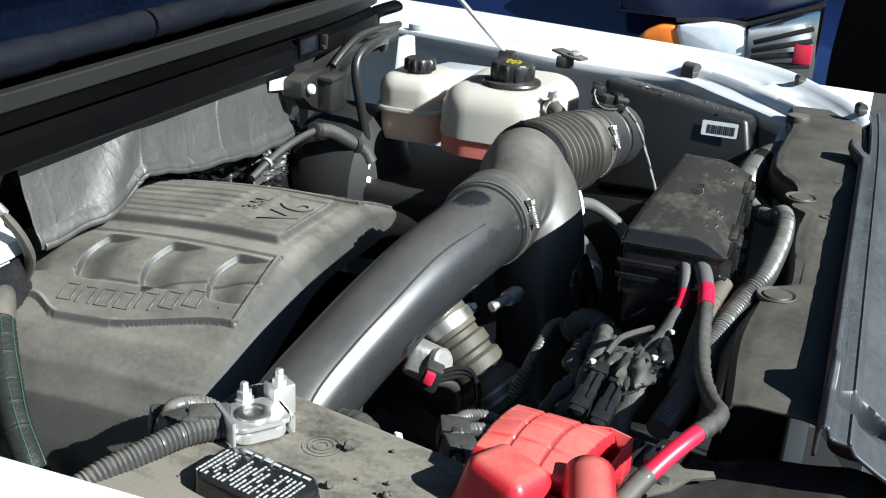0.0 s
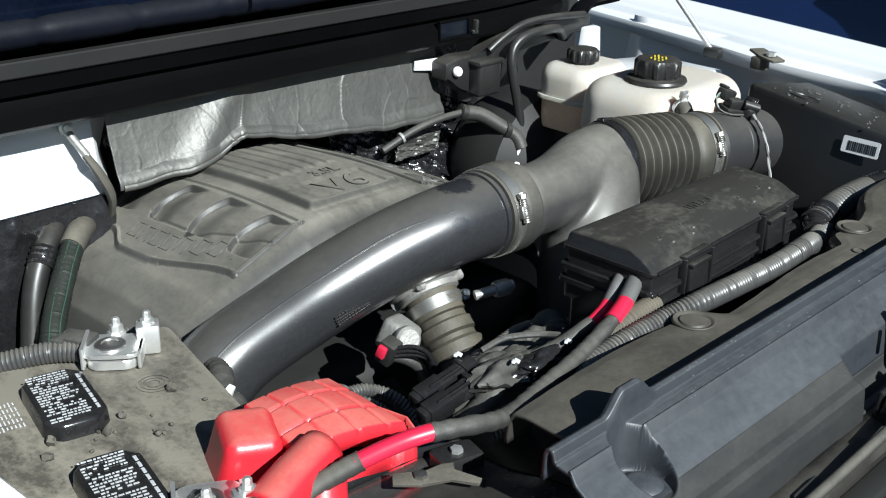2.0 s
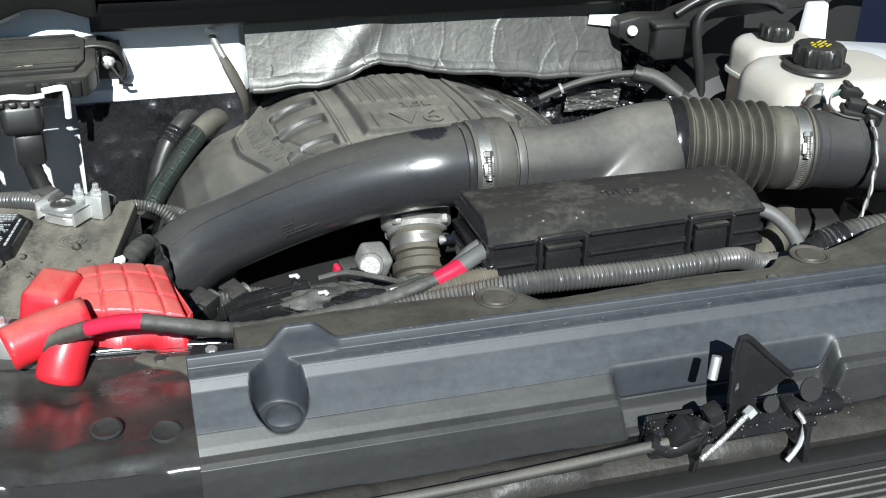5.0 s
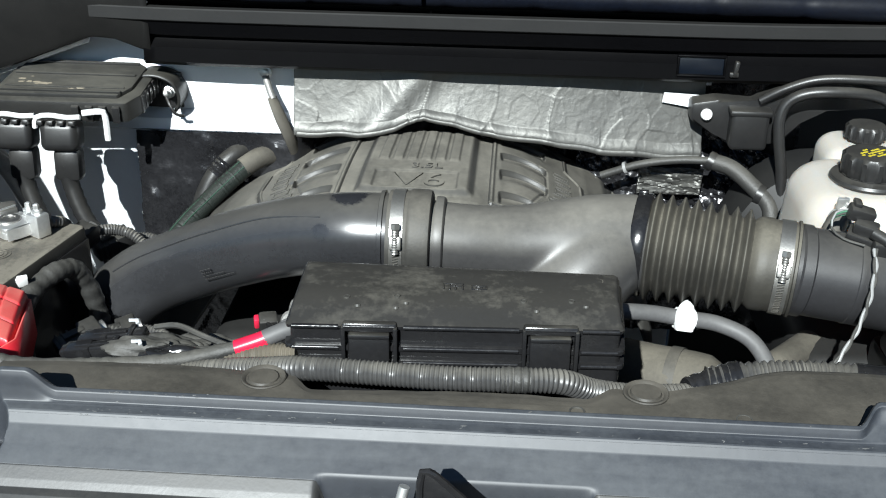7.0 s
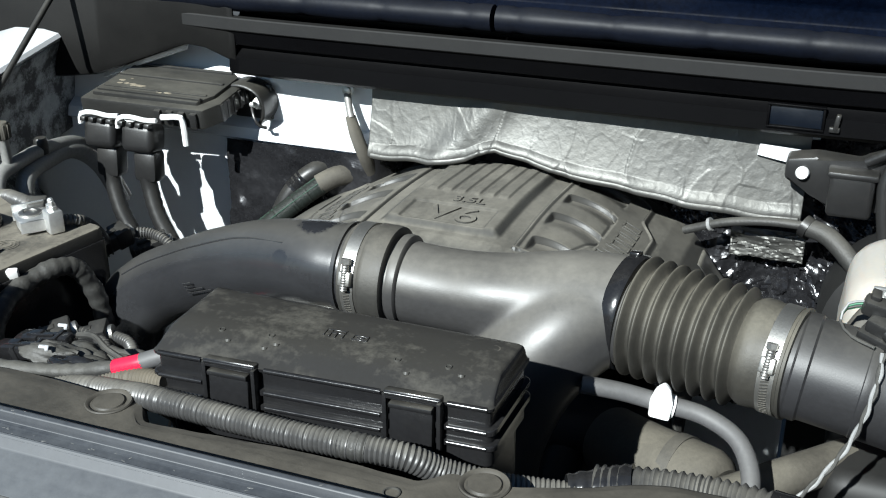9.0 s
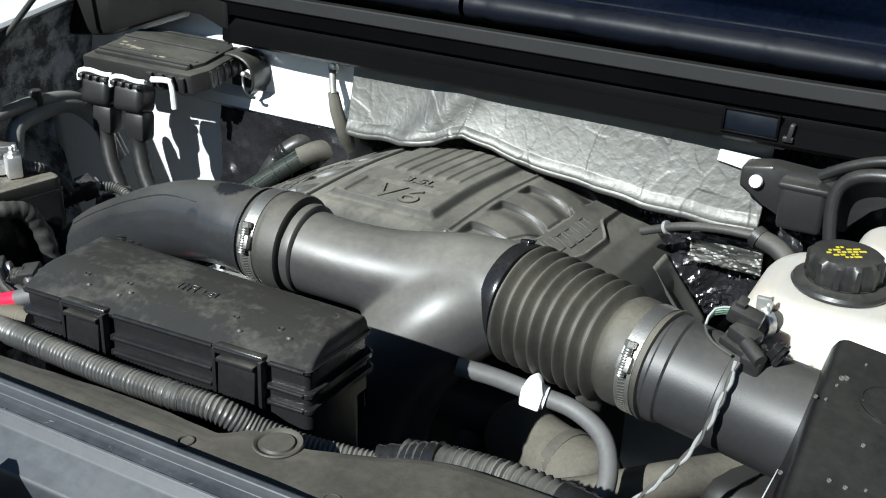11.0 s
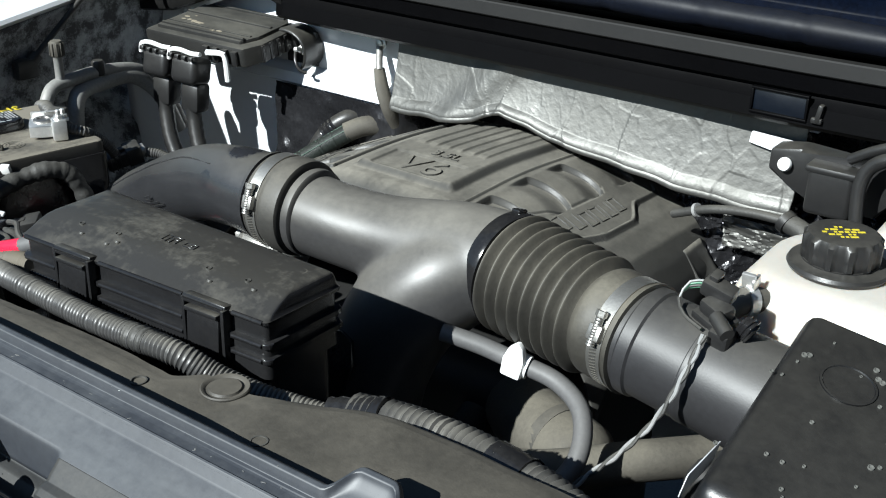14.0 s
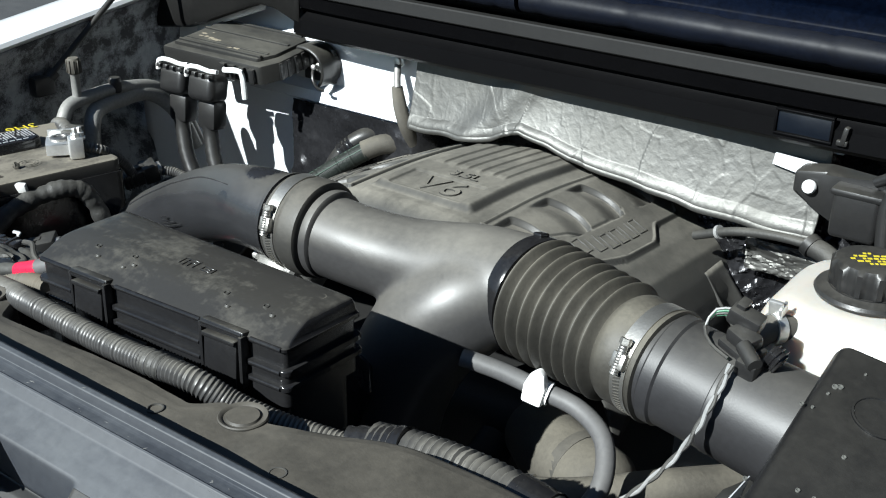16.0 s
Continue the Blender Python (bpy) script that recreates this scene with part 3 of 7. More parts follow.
FRONT_PROF = [(-0.053, 1.140), (-0.0535, 1.158), (-0.055, 1.163), (-0.058, 1.165), (-0.0615, 1.164), (-0.0628, 1.160), (-0.0636, 1.1568), (-0.068, 1.1556), (-0.0745, 1.1548), (-0.0755, 1.1562), (-0.0766, 1.1556), (-0.0815, 1.1478), (-0.095, 1.139),
              (-0.105, 1.1330), (-0.109, 1.1305), (-0.116, 1.1235), (-0.120, 1.119), (-0.126, 1.1175), (-0.130, 1.1145), (-0.131, 1.106), (-0.1315, 1.06)]
REC = (-0.312, -0.089)  # scoop with a push clip at its foot
POCKET = (-0.060, 0.140)  # stretch cut away for the latch


def dense(prof, many):
    out = []
    for i in range(len(prof) - 1):
        n = many if prof[i][0] < -0.0634 or many < 6 else 4
        for j in range(n):
            out.append((prof[i][0] + (prof[i + 1][0] - prof[i][0]) * j / n, prof[i][1] + (prof[i + 1][1] - prof[i][1]) * j / n))
    return out + [prof[-1]]


def notch(x):
    """Moulded step near the battery end where the rim turns up and back."""
    return sstep(-0.320, -0.300, x) * (1 - sstep(-0.284, -0.260, x))


def ledge_at(x, q):
    y, z = led[q]
    w = min(1.0, max(0.0, (z - 1.12) / 0.02))
    y += (0.004 * math.sin(x * 22) + 0.030 * sstep(0.20, 0.30, x)) * (1 if q < 13 else 0)
    # cut back where the conduit lies in its channel
    y -= 0.019 * sstep(-0.098, -0.078, x) * (1 - sstep(0.135, 0.160, x)) * sstep(-0.03, 0.005, led[q][0])
    z += 0.004 * sstep(0.195, 0.235, x + 0.4 * (y + 0.02)) * w
    z += w * (0.0014 * noise.noise((x * 14, y * 30, 2)) + 0.0006 * noise.noise((x * 50, y * 60, 4)))
    return Vector((x, y + 0.06 * max(0.0, abs(x) - 0.3) ** 2, z))


def front_at(x, q):
    y, z = fro[q]
    if y > -0.066:
        w = sstep(1.140, 1.160, z) * (1 - sstep(0.0625, 0.066, -y))
        far = sstep(0.328, 0.346, x) * (1 - sstep(0.368, 0.388, x))
        z += (0.016 * notch(x) + 0.011 * far - 0.018 * sstep(0.372, 0.392, x)) * w
        y += 0.016 * far * w
    d = ((x - REC[0]) / 0.0195) ** 2 + ((y - REC[1]) / 0.025) ** 2
    if d < 1.25 and y < -0.0636:
        floor = 1.1215 - 0.10 * (y - REC[1])
        z = z + (min(z, floor) - z) * (1 - sstep(0.84, 1.18, d))
    if POCKET[0] < x < POCKET[1] and y < -0.104:
        z -= 0.035 * sstep(-0.104, -0.111, y) * sstep(POCKET[0], POCKET[0] + 0.012, x) * (1 - sstep(POCKET[1] - 0.012, POCKET[1], x))
    z += 0.0012 * noise.noise((x * 5, y * 12, 1)) * (y < -0.066)
    return Vector((x, y + 0.06 * max(0.0, abs(x) - 0.3) ** 2, z))


led, fro = dense(LEDGE, 4), dense(FRONT_PROF, 12)
fold = next(q for q, p in enumerate(fro) if p[0] < -0.1085)
bm = bmesh.new()
sheet(bm, np.linspace(X0 + 0.040, X1, 300), range(len(led)), ledge_at)
thicken(part("rear_ledge", bm, M_LEDGE, rad, "dust-brown rear ledge"), 0.003)
bm = bmesh.new()
sheet(bm, np.concatenate((np.linspace(X0, -0.24, 130), np.linspace(-0.239, X1, 330))), range(fold + 1), front_at)
thicken(part("front_panel", bm, M_RAD, rad, angle=75), 0.003)
bm = bmesh.new()
sheet(bm, np.concatenate((np.linspace(X0, -0.24, 130), np.linspace(-0.239, X1, 330))), range(fold, len(fro)), front_at)
thicken(part("lower_face", bm, M_RADLOW, rad, "browner lower face", angle=75), 0.003)
for x, y in ((-0.118, -0.003), (0.183, 0.001), (0.46, 0.010)):
    bm = bmesh.new()
    lathe(bm, [(0.0180, -0.002), (0.0180, 0.0008), (0.0172, 0.0016), (0.0155, 0.0012), (0.0140, -0.0002), (0.0125, -0.0002), (0.0115, 0.0014), (0.004, 0.0018)], pose(x, y, 1.1468))
    part("push_clip", bm, M_LEDGE, rad)
bm = bmesh.new()
lathe(bm, [(0.0135, -0.004), (0.0135, 0.0015), (0.012, 0.003), (0.008, 0.0042), (0.002, 0.0046)], pose(REC[0] + 0.002, REC[1] - 0.002, 1.1222, 6))
part("push_clip", bm, M_RAD, rad)
for x, y in ((0.128, -0.030), (0.252, -0.036)):
    bm = bmesh.new()
    lathe(bm, [(0.0062, -0.001), (0.0062, 0.0006), (0.0052, 0.0006), (0.005, -0.001)], pose(x, y, 1.1472 + 0.004 * (x > 0.2)), 20)
    part("moulded_ring", bm, M_RING, rad)
# pale scuffs and chips along the rim
rnd = random.Random(12)
bm = bmesh.new()
spots = [(-0.232, 0.014, 34), (-0.196, 0.018, 34), (-0.150, 0.010, 14), (-0.085, 0.016, 10), (0.02, 0.03, 8), (0.16, 0.05, 8), (0.33, 0.06, 10)]
for cx, spread, many in spots:
    for k in range(many):
        x = rnd.gauss(cx, spread)
        y = rnd.choice((-0.0690, -0.0700, -0.0605, -0.074)) + rnd.gauss(0, 0.0012)
        zz = float(np.interp(-y, [-p[0] for p in FRONT_PROF[3:]], [p[1] for p in FRONT_PROF[3:]]))
        r = rnd.choice((0.0003, 0.0004, 0.0005, 0.0007))
        bmesh.ops.create_icosphere(bm, subdivisions=1, radius=r, matrix=pose(x, y + 0.06 * max(0.0, abs(x) - 0.3) ** 2, zz, 0, 0, rnd.gauss(0, 25)) @ Matrix.Diagonal((rnd.uniform(1, 5), 1, 0.3, 1)))
tagged(part("scuff_marks", bm, M_SCUFF, rad, "pale scuffs and chips"), kind="stuff")

# ---------- engine cover ----------
CX = -0.045
RIGHT = ([0, 0.07, 0.105, 0.135, 0.165, 0.195, 0.225, 0.25, 0.27, 0.285, 0.297, 0.305], [1.099, 1.099, 1.092, 1.081, 1.069, 1.056, 1.041, 1.026, 1.008, 0.986, 0.955, 0.92])
LEFT = ([0, 0.07, 0.105, 0.135, 0.165, 0.195, 0.23, 0.265, 0.295, 0.318, 0.335, 0.345], [1.099, 1.099, 1.092, 1.080, 1.067, 1.053, 1.038, 1.020, 0.998, 0.968, 0.93, 0.89])
WINDOWS = (0.528, 0.607, 0.688, 0.769)


def outline_at(y):
    """How far from the middle the side plate's rim lies."""
    return 0.186 + 0.028 * sstep(0.49, 0.62, y) - 0.020 * sstep(0.675, 0.725, y) - 0.055 * sstep(0.775, 0.83, y)


def cover_z(x, y):
    u = x - CX
    a = abs(u)
    z = float(np.interp(a, *(LEFT if u < 0 else RIGHT)))
    z -= 0.022 * sstep(0.56, 0.86, y) * (1 - sstep(0.10, 0.26, a) * 0.3)
    # raised central plateau, its top falling towards the rear
    plateau = (1 - sstep(0.063, 0.075, a)) * sstep(0.494, 0.508, y)
    z += 0.0075 * plateau
    # sunken field round the lettering
    z -= 0.0022 * (1 - sstep(0.050, 0.054, a)) * sstep(0.504, 0.508, y) * (1 - sstep(0.556, 0.562, y))
    # ridges at the rear of the plateau
    if y > 0.59 and a < 0.055:
        k = (u + 0.055) / 0.0183
        z += 0.0020 * sstep(0.04, 0.16, k % 1) * (1 - sstep(0.74, 0.86, k % 1)) * sstep(0.594, 0.606, y) * (1 - sstep(0.74, 0.755, y))
    # side plates with a thin rim and a row of crescent scoops
    rim = outline_at(y)
    if 0.092 < a < rim + 0.004 and y > 0.484:
        z += 0.0018
        edge = min(abs(a - 0.0955), abs(a - rim), abs(y - 0.488))
        z += 0.0020 * (1 - sstep(0.0012, 0.0026, edge))
        z -= 0.0012 * (1 - sstep(0.0010, 0.0024, abs(a - rim + 0.048))) * (y < 0.70)
        for c in WINDOWS:
            v = (a - 0.135) / 0.030
            if abs(v) < 1.1:
                w = c + 0.011 * (1 - v * v) + 0.004 - y
                if 0 < w < 0.05:
                    side = 1 - sstep(0.94, 1.06, abs(v))
                    z -= 0.0075 * side * sstep(0.0, 0.005, w) * (1 - sstep(0.008, 0.05, w))
    # the front edge rolls down
    f = max(0.0, 0.487 - y)
    z -= 19.0 * f * f
    z += 0.0012 * noise.noise((x * 9, y * 9, 2))
    return z


def cover_rear(x):
    a = abs(x - CX)
    return 0.758 + 0.062 * sstep(0.07, 0.12, a) - 0.030 * sstep(0.20, 0.28, a)


def cover_front(x):
    return 0.446 - 0.03 * sstep(-0.24, -0.34, x)


cover = thing("engine_cover", "dusty black plastic engine cover with raised ridges and lettering", "engine cover", (CX, 0.57, 1.0))
bm = bmesh.new()
sheet(bm, np.concatenate((np.linspace(-0.388, -0.26, 50), np.linspace(-0.259, 0.17, 330), np.linspace(0.171, 0.256, 40))), np.linspace(0, 1, 300),
      lambda x, k: Vector((x, cover_front(x) + (cover_rear(x) - cover_front(x)) * k, cover_z(x, cover_front(x) + (cover_rear(x) - cover_front(x)) * k) - 0.014 * sstep(0.975, 1.0, k))))
thicken(part("shell", bm, M_COVER, cover, angle=60), 0.004)
# mounting leg under the open corner of the cover
bm = bmesh.new()
sheet(bm, np.linspace(0.222, 0.285, 12), np.linspace(0, 1, 14), lambda x, k: Vector((x, 0.715 + 0.05 * k, 1.004 - 1.25 * (x - 0.222) - 0.012 * math.sin(k * math.pi) * sstep(0.222, 0.25, x))))
thicken(part("mounting_leg", bm, M_COVER, cover), 0.004)
for text, size, x, y in (("V6", 0.060, -0.040, 0.530), ("3.5L", 0.024, -0.034, 0.574)):
    letters(text, size, pose(x, y, cover_z(x, y) + 0.0006, 0, 0, 0), M_COVER, cover, extrude=0.0013)
# the raised name on both flanks, as plain blocks
for sx in (-1, 1):
    for k in range(8):
        y = 0.518 + 0.0235 * k
        x = CX + sx * (outline_at(y) - 0.026)
        e = 0.006
        n = Vector(((cover_z(x - e, y) - cover_z(x + e, y)) / (2 * e), (cover_z(x, y - e) - cover_z(x, y + e)) / (2 * e), 1))
        m = basis((x, y, cover_z(x, y)), n, (1, 0, 0))
        bm = bmesh.new()
        w, h, b = 0.024, 0.0175, 0.0022
        bars = [(0, h / 2 - b / 2, w, b), (0, -h / 2 + b / 2, w, b), (w / 2 - b / 2, 0, b, h), (-w / 2 + b / 2, 0, b, h)]
        for cx, cy, bw, bh in bars if k % 3 else bars[:3]:
            box(bm, (bw, bh, 0.0018), m @ pose(cx, cy, 0.0002), 0.0005, 1)
        part("raised_block", bm, M_COVER, cover)
# ---------- intake pipe ----------
pipe = thing("intake_pipe", "satin black plastic intake pipe, dusty on top", "intake pipe", (-0.2, 0.34, 1.09))
PIPE = [(-0.392, 0.352, 0.92, 0.043), (-0.388, 0.356, 0.965, 0.0435), (-0.374, 0.362, 1.003, 0.0435), (-0.347, 0.365, 1.029, 0.043), (-0.318, 0.362, 1.0475, 0.042), (-0.275, 0.350, 1.070, 0.0415), (-0.227, 0.335, 1.094, 0.0418),
        (-0.162, 0.316, 1.120, 0.042), (-0.099, 0.299, 1.1355, 0.0425), (-0.065, 0.297, 1.1365, 0.0435), (-0.045, 0.298, 1.1365, 0.0435)]
bm = bmesh.new()
tube(bm, PIPE, 0, seg=48, step=0.006)
body = part("pipe_body", bm, M_PIPE, pipe)
bm = bmesh.new()
lathe(bm, [(0.043, -0.003), (0.0462, -0.002), (0.0466, 0.002), (0.043, 0.003)], basis((-0.0575, 0.2975, 1.1365), (1, 0, 0)), 48)
part("end_bead", bm, M_PIPE, pipe)
# moulding seam along the pipe
bm = bmesh.new()
seam = []
for i, p in enumerate(PIPE[3:-2]):
    ang = (-36, -34, -32, -32, -30, -36, -50)[min(i, 6)] + 60
    side, up = Vector((0.3, 0.95, 0)).normalized(), Vector((-0.35, 0.1, 0.93)).normalized()
    seam.append(tuple(Vector(p[:3]) - side * p[3] * 1.0 * math.cos(radians(ang + 22)) + up * p[3] * 1.0 * math.sin(radians(ang + 22))))
tube(bm, seam, 0.0011, seg=6)
part("mould_seam", bm, M_PIPE, pipe)
# moulded part marks, too small to read
rnd = random.Random(4)
bm = bmesh.new()
PM = basis((-0.232, 0.2915, 1.086), (-0.10, -0.97, -0.25), (0.92, -0.28, 0.35))
for row, n in ((0, 9), (1, 5), (2, 4), (-1, 12)):
    x = -0.020
    for k in range(n):
        w = rnd.uniform(0.0012, 0.003)
        box(bm, (w, 0.0022, 0.0008), PM @ pose(x + w / 2, 0.004 * row, 0.0), 0)
        x += w + 0.001
tagged(part("part_marks", bm, M_PIPE, pipe, "tiny moulded part marks"), kind="stuff")


def hose_clamp(parent, at, axis, r, screw_dir, width=0.013):
    """A worm-drive clamp: slotted band, housing and screw."""
    m = basis(at, axis, screw_dir)
    bm = bmesh.new()
    lathe(bm, [(r, -width / 2), (r + 0.0012, -width / 2), (r + 0.0012, width / 2), (r, width / 2)], m, 64)
    band = part("clamp_band", bm, M_CLAMP, parent, "bright steel clamp band")
    bm = bmesh.new()
    for k in range(16):
        box(bm, (0.0006, 0.0014, width * 0.5), m @ pose(0, 0, 0, 0, 0, 16 + 3.6 * k) @ pose(r + 0.0012, 0, 0, 18), 0)
    part("band_slots", bm, M_RUBBER, band)
    bm = bmesh.new()
    box(bm, (0.0075, 0.014, width * 0.95), m @ pose(r + 0.0035, 0.002, 0), 0.0018)
    part("clamp_housing", bm, M_CLAMP, band)
    bm = bmesh.new()
    tube(bm, [m @ Vector((r + 0.0048, -0.012, 0)), m @ Vector((r + 0.0048, 0.013, 0))], 0.0036, seg=12, step=0.0005, wave=lambda s: 0.0003 * math.sin(s * 2600))
    lathe(bm, [(0.0050, 0), (0.0050, 0.005), (0.0035, 0.0055), (0.0032, 0.004)], m @ pose(r + 0.0048, -0.012, 0, 90, 0, 0), 6)
    part("clamp_screw", bm, M_CLAMP, band)


# ---------- branching duct ----------
duct = thing("intake_duct", "satin black plastic intake duct with a downward branch", "intake duct", (0.1, 0.3, 1.13))
bm = bmesh.new()
tube(bm, [(-0.02, 0.2955, 1.1345, 0.0415), (0.03, 0.2985, 1.1305, 0.0402), (0.07, 0.306, 1.1265, 0.0415), (0.10, 0.3115, 1.1250, 0.0440), (0.13, 0.3175, 1.1245, 0.0480), (0.165, 0.325, 1.1235, 0.0520), (0.211, 0.332, 1.1215, 0.0530)], 0, seg=48, step=0.006)
tube(bm, [(0.185, 0.322, 1.122, 0.048), (0.155, 0.303, 1.104, 0.053), (0.126, 0.287, 1.072, 0.0545), (0.106, 0.276, 1.025, 0.053), (0.096, 0.270, 0.97, 0.050), (0.092, 0.268, 0.88, 0.048)], 0, seg=48, step=0.006)
yb = part("duct_body", bm, M_YPIPE, duct)
mod = yb.modifiers.new("blend", "REMESH")
mod.mode, mod.voxel_size, mod.use_smooth_shade = "VOXEL", 0.003, True
mod = yb.modifiers.new("smooth", "SMOOTH")
mod.factor, mod.iterations = 0.6, 20
bm = bmesh.new()
lathe(bm, [(0.0405, -0.004), (0.0440, -0.004), (0.0446, -0.001), (0.0440, 0.004), (0.0415, 0.006)], basis((0.0005, 0.2965, 1.1345), (1, 0, -0.02)), 64)
part("socket_bead", bm, M_YPIPE, duct)
bm = bmesh.new()
lathe(bm, [(0.0425, -0.026), (0.0468, -0.0255), (0.0472, -0.024), (0.0472, -0.006), (0.0478, -0.0045), (0.0492, -0.003), (0.0494, 0.0), (0.0494, 0.014), (0.0486, 0.0175), (0.0455, 0.019), (0.040, 0.019)], basis((-0.026, 0.2972, 1.1360), (1, 0, -0.02)), 64)
part("rubber_collar", bm, M_RUBBER, duct, "dusty grey rubber collar")
hose_clamp(duct, (-0.0405, 0.2975, 1.1362), (1, 0, 0), 0.0473, (0, -0.91, 0.30))

# ---------- bellows hose ----------
bel = thing("bellows_hose", "ribbed black rubber bellows hose, dusty in the folds", "bellows hose", (0.28, 0.298, 1.13))
A, B = Vector((0.2075, 0.3305, 1.1225)), Vector((0.3605, 0.2965, 1.1175))
ax = (B - A).normalized()
bm = bmesh.new()
lathe(bm, [(0.050, -0.006), (0.0545, -0.005), (0.0555, -0.003), (0.0555, 0.008), (0.0545, 0.0105), (0.050, 0.011)], basis(A, ax), 72)
part("end_ring", bm, M_GLOSS, bel, "smooth shiny black end ring")
prof3 = [(0.046, 0.009), (0.0515, 0.0100)]
for k in range(8):
    h = 0.0160 + 0.0134 * k
    R = 0.0572 - 0.0004 * k
    prof3 += [(R - drop, h + off) for off, drop in ((-0.0060, 0.0105), (-0.0050, 0.0092), (-0.0030, 0.0050), (-0.0014, 0.0016), (-0.0006, 0.0003), (0.0, 0.0), (0.0006, 0.0003), (0.0014, 0.0016), (0.0030, 0.0050), (0.0050, 0.0092), (0.0060, 0.0105))]
prof3 += [(0.0462, 0.1185), (0.0480, 0.1215), (0.0488, 0.1240), (0.0488, 0.133), (0.0478, 0.1355), (0.0478, 0.158), (0.0500, 0.1590), (0.0500, 0.1615), (0.045, 0.1625)]
bm = bmesh.new()
lathe(bm, prof3, basis(A, ax), 72)
part("ribbed_body", bm, M_BELLOW, bel, angle=65)
bm = bmesh.new()
box(bm, (0.010, 0.012, 0.004), basis(A + ax * 0.004 + Vector((0, 0.012, 0.055)), (0, 0.2, 1), ax), 0.0015)
part("ring_tab", bm, M_GLOSS, bel)
hose_clamp(bel, A + ax * 0.1485, ax, 0.0479, (0, -0.88, 0.36), 0.014)

# ---------- air filter box ----------
air = thing("air_filter_box", "black plastic air filter box with dusty water-spotted lid", "air filter box", (0.58, 0.25, 1.1))
M_TUBE = material("outlet_plastic", (0.020, 0.020, 0.022), 0.42, dust=DUST, dust_amount=0.35, dust_scale=9, bump=0.05, bump_scale=700, settle=(0.3, 0.95, 0.1), patchy=(0.4, 0.9))
bm = bmesh.new()
tdir = Vector((0.98, -0.08, -0.11)).normalized()
lathe(bm, [(0.040, -0.03), (0.0445, -0.03), (0.0455, -0.006), (0.0475, -0.004), (0.0475, 0.006), (0.0455, 0.008), (0.0455, 0.05), (0.0464, 0.051), (0.0464, 0.056), (0.046, 0.057), (0.0475, 0.13), (0.04, 0.135)], basis(B + ax * 0.008, tdir), 64)
part("outlet_tube", bm, M_TUBE, air)
bm = bmesh.new()
v = [bm.verts.new(p) for p in ((0.492, 0.308, 1.184), (0.72, 0.335, 1.140), (0.70, 0.10, 1.110), (0.498, 0.098, 1.152),
                               (0.462, 0.30, 1.03), (0.76, 0.36, 1.0), (0.72, 0.09, 1.0), (0.466, 0.07, 1.03))]
for f in ((0, 1, 2, 3), (7, 6, 5, 4), (0, 4, 5, 1), (1, 5, 6, 2), (2, 6, 7, 3), (3, 7, 4, 0)):
    bm.faces.new([v[i] for i in f])
bmesh.ops.bevel(bm, geom=list(bm.edges), offset=0.010, segments=4, affect="EDGES", profile=0.5)
part("lid", bm, M_AIRLID, air)
bm = bmesh.new()
box(bm, (0.27, 0.26, 0.36), pose(0.605, 0.215, 0.842), 0.012)
part("lower_housing", bm, M_BLACK, air)
# lid normal frames
LID = basis((0.545, 0.235, 1.1624), Vector((0.21, -0.146, 1)))
SIDE = basis((0.4845, 0.135, 1.134), Vector((-0.975, 0.03, 0.22)), (0, -1, 0))
bm = bmesh.new()
lathe(bm, [(0.020, -0.002), (0.020, 0.0012), (0.0185, 0.0014), (0.0180, 0.0004), (0.002, 0.0004)], LID @ pose(-0.004, 0.012, 0.0), 40)
part("lid_disc", bm, M_AIRLID, air)
M_SPOT = material("dried_spots", (0.11, 0.11, 0.10), 0.6)
bm = bmesh.new()
rnd = random.Random(3)
for k in range(60):
    r = rnd.choice((0.0009, 0.0011, 0.0015, 0.0022))
    lathe(bm, [(r, -0.001), (r, 0.0004), (r * 0.72, 0.0004), (r * 0.68, -0.0004)], LID @ pose(rnd.uniform(-0.055, 0.12), rnd.uniform(-0.12, 0.055), 0.0006), 12)
tagged(part("water_spots", bm, M_SPOT, air), kind="stuff")
bm = bmesh.new()
prism(bm, rounded(0.050, 0.021, 0.002, 2), 0, 0.0008, SIDE)
lab = part("paper_label", bm, M_LABEL, air, "white paper part label")
bm = bmesh.new()
for k in range(14):
    box(bm, (0.0012 if k % 3 else 0.002, 0.012, 0.0006), SIDE @ pose(-0.016 + 0.0028 * k, -0.001, 0.0010), 0)
part("print_bars", bm, M_BLACK, lab)
for k in range(6):
    bm = bmesh.new()
    box(bm, (0.006, 0.004, 0.07), pose(0.470 + 0.004 * k, 0.066 - 0.003 * k, 1.085 - 0.004 * k, 0, -14, 0), 0.001)
    part("grille_rib", bm, M_BLACK, air)

M_WIRE = material("pale_wire", (0.24, 0.24, 0.235), 0.45, vary=0.3, scale=40)
# mass air flow sensor on the outlet tube, with its pigtail
maf = thing("airflow_sensor", "black airflow sensor with plug and green wires on the outlet tube", "sensor", (0.425, 0.29, 1.165))
m0 = basis((0.425, 0.290, 1.160), (0.12, -0.2, 1), (0.9, -0.4, 0.1)) @ Matrix.Scale(0.8, 4)
bm = bmesh.new()
box(bm, (0.038, 0.030, 0.010), m0 @ pose(0, 0, 0), 0.002)
box(bm, (0.030, 0.022, 0.016), m0 @ pose(0, 0, 0.012), 0.003)
part("sensor_body", bm, M_BLACK, maf)
bm = bmesh.new()
box(bm, (0.034, 0.020, 0.018), m0 @ pose(-0.012, 0.012, 0.022, 0, 8, 20), 0.003)
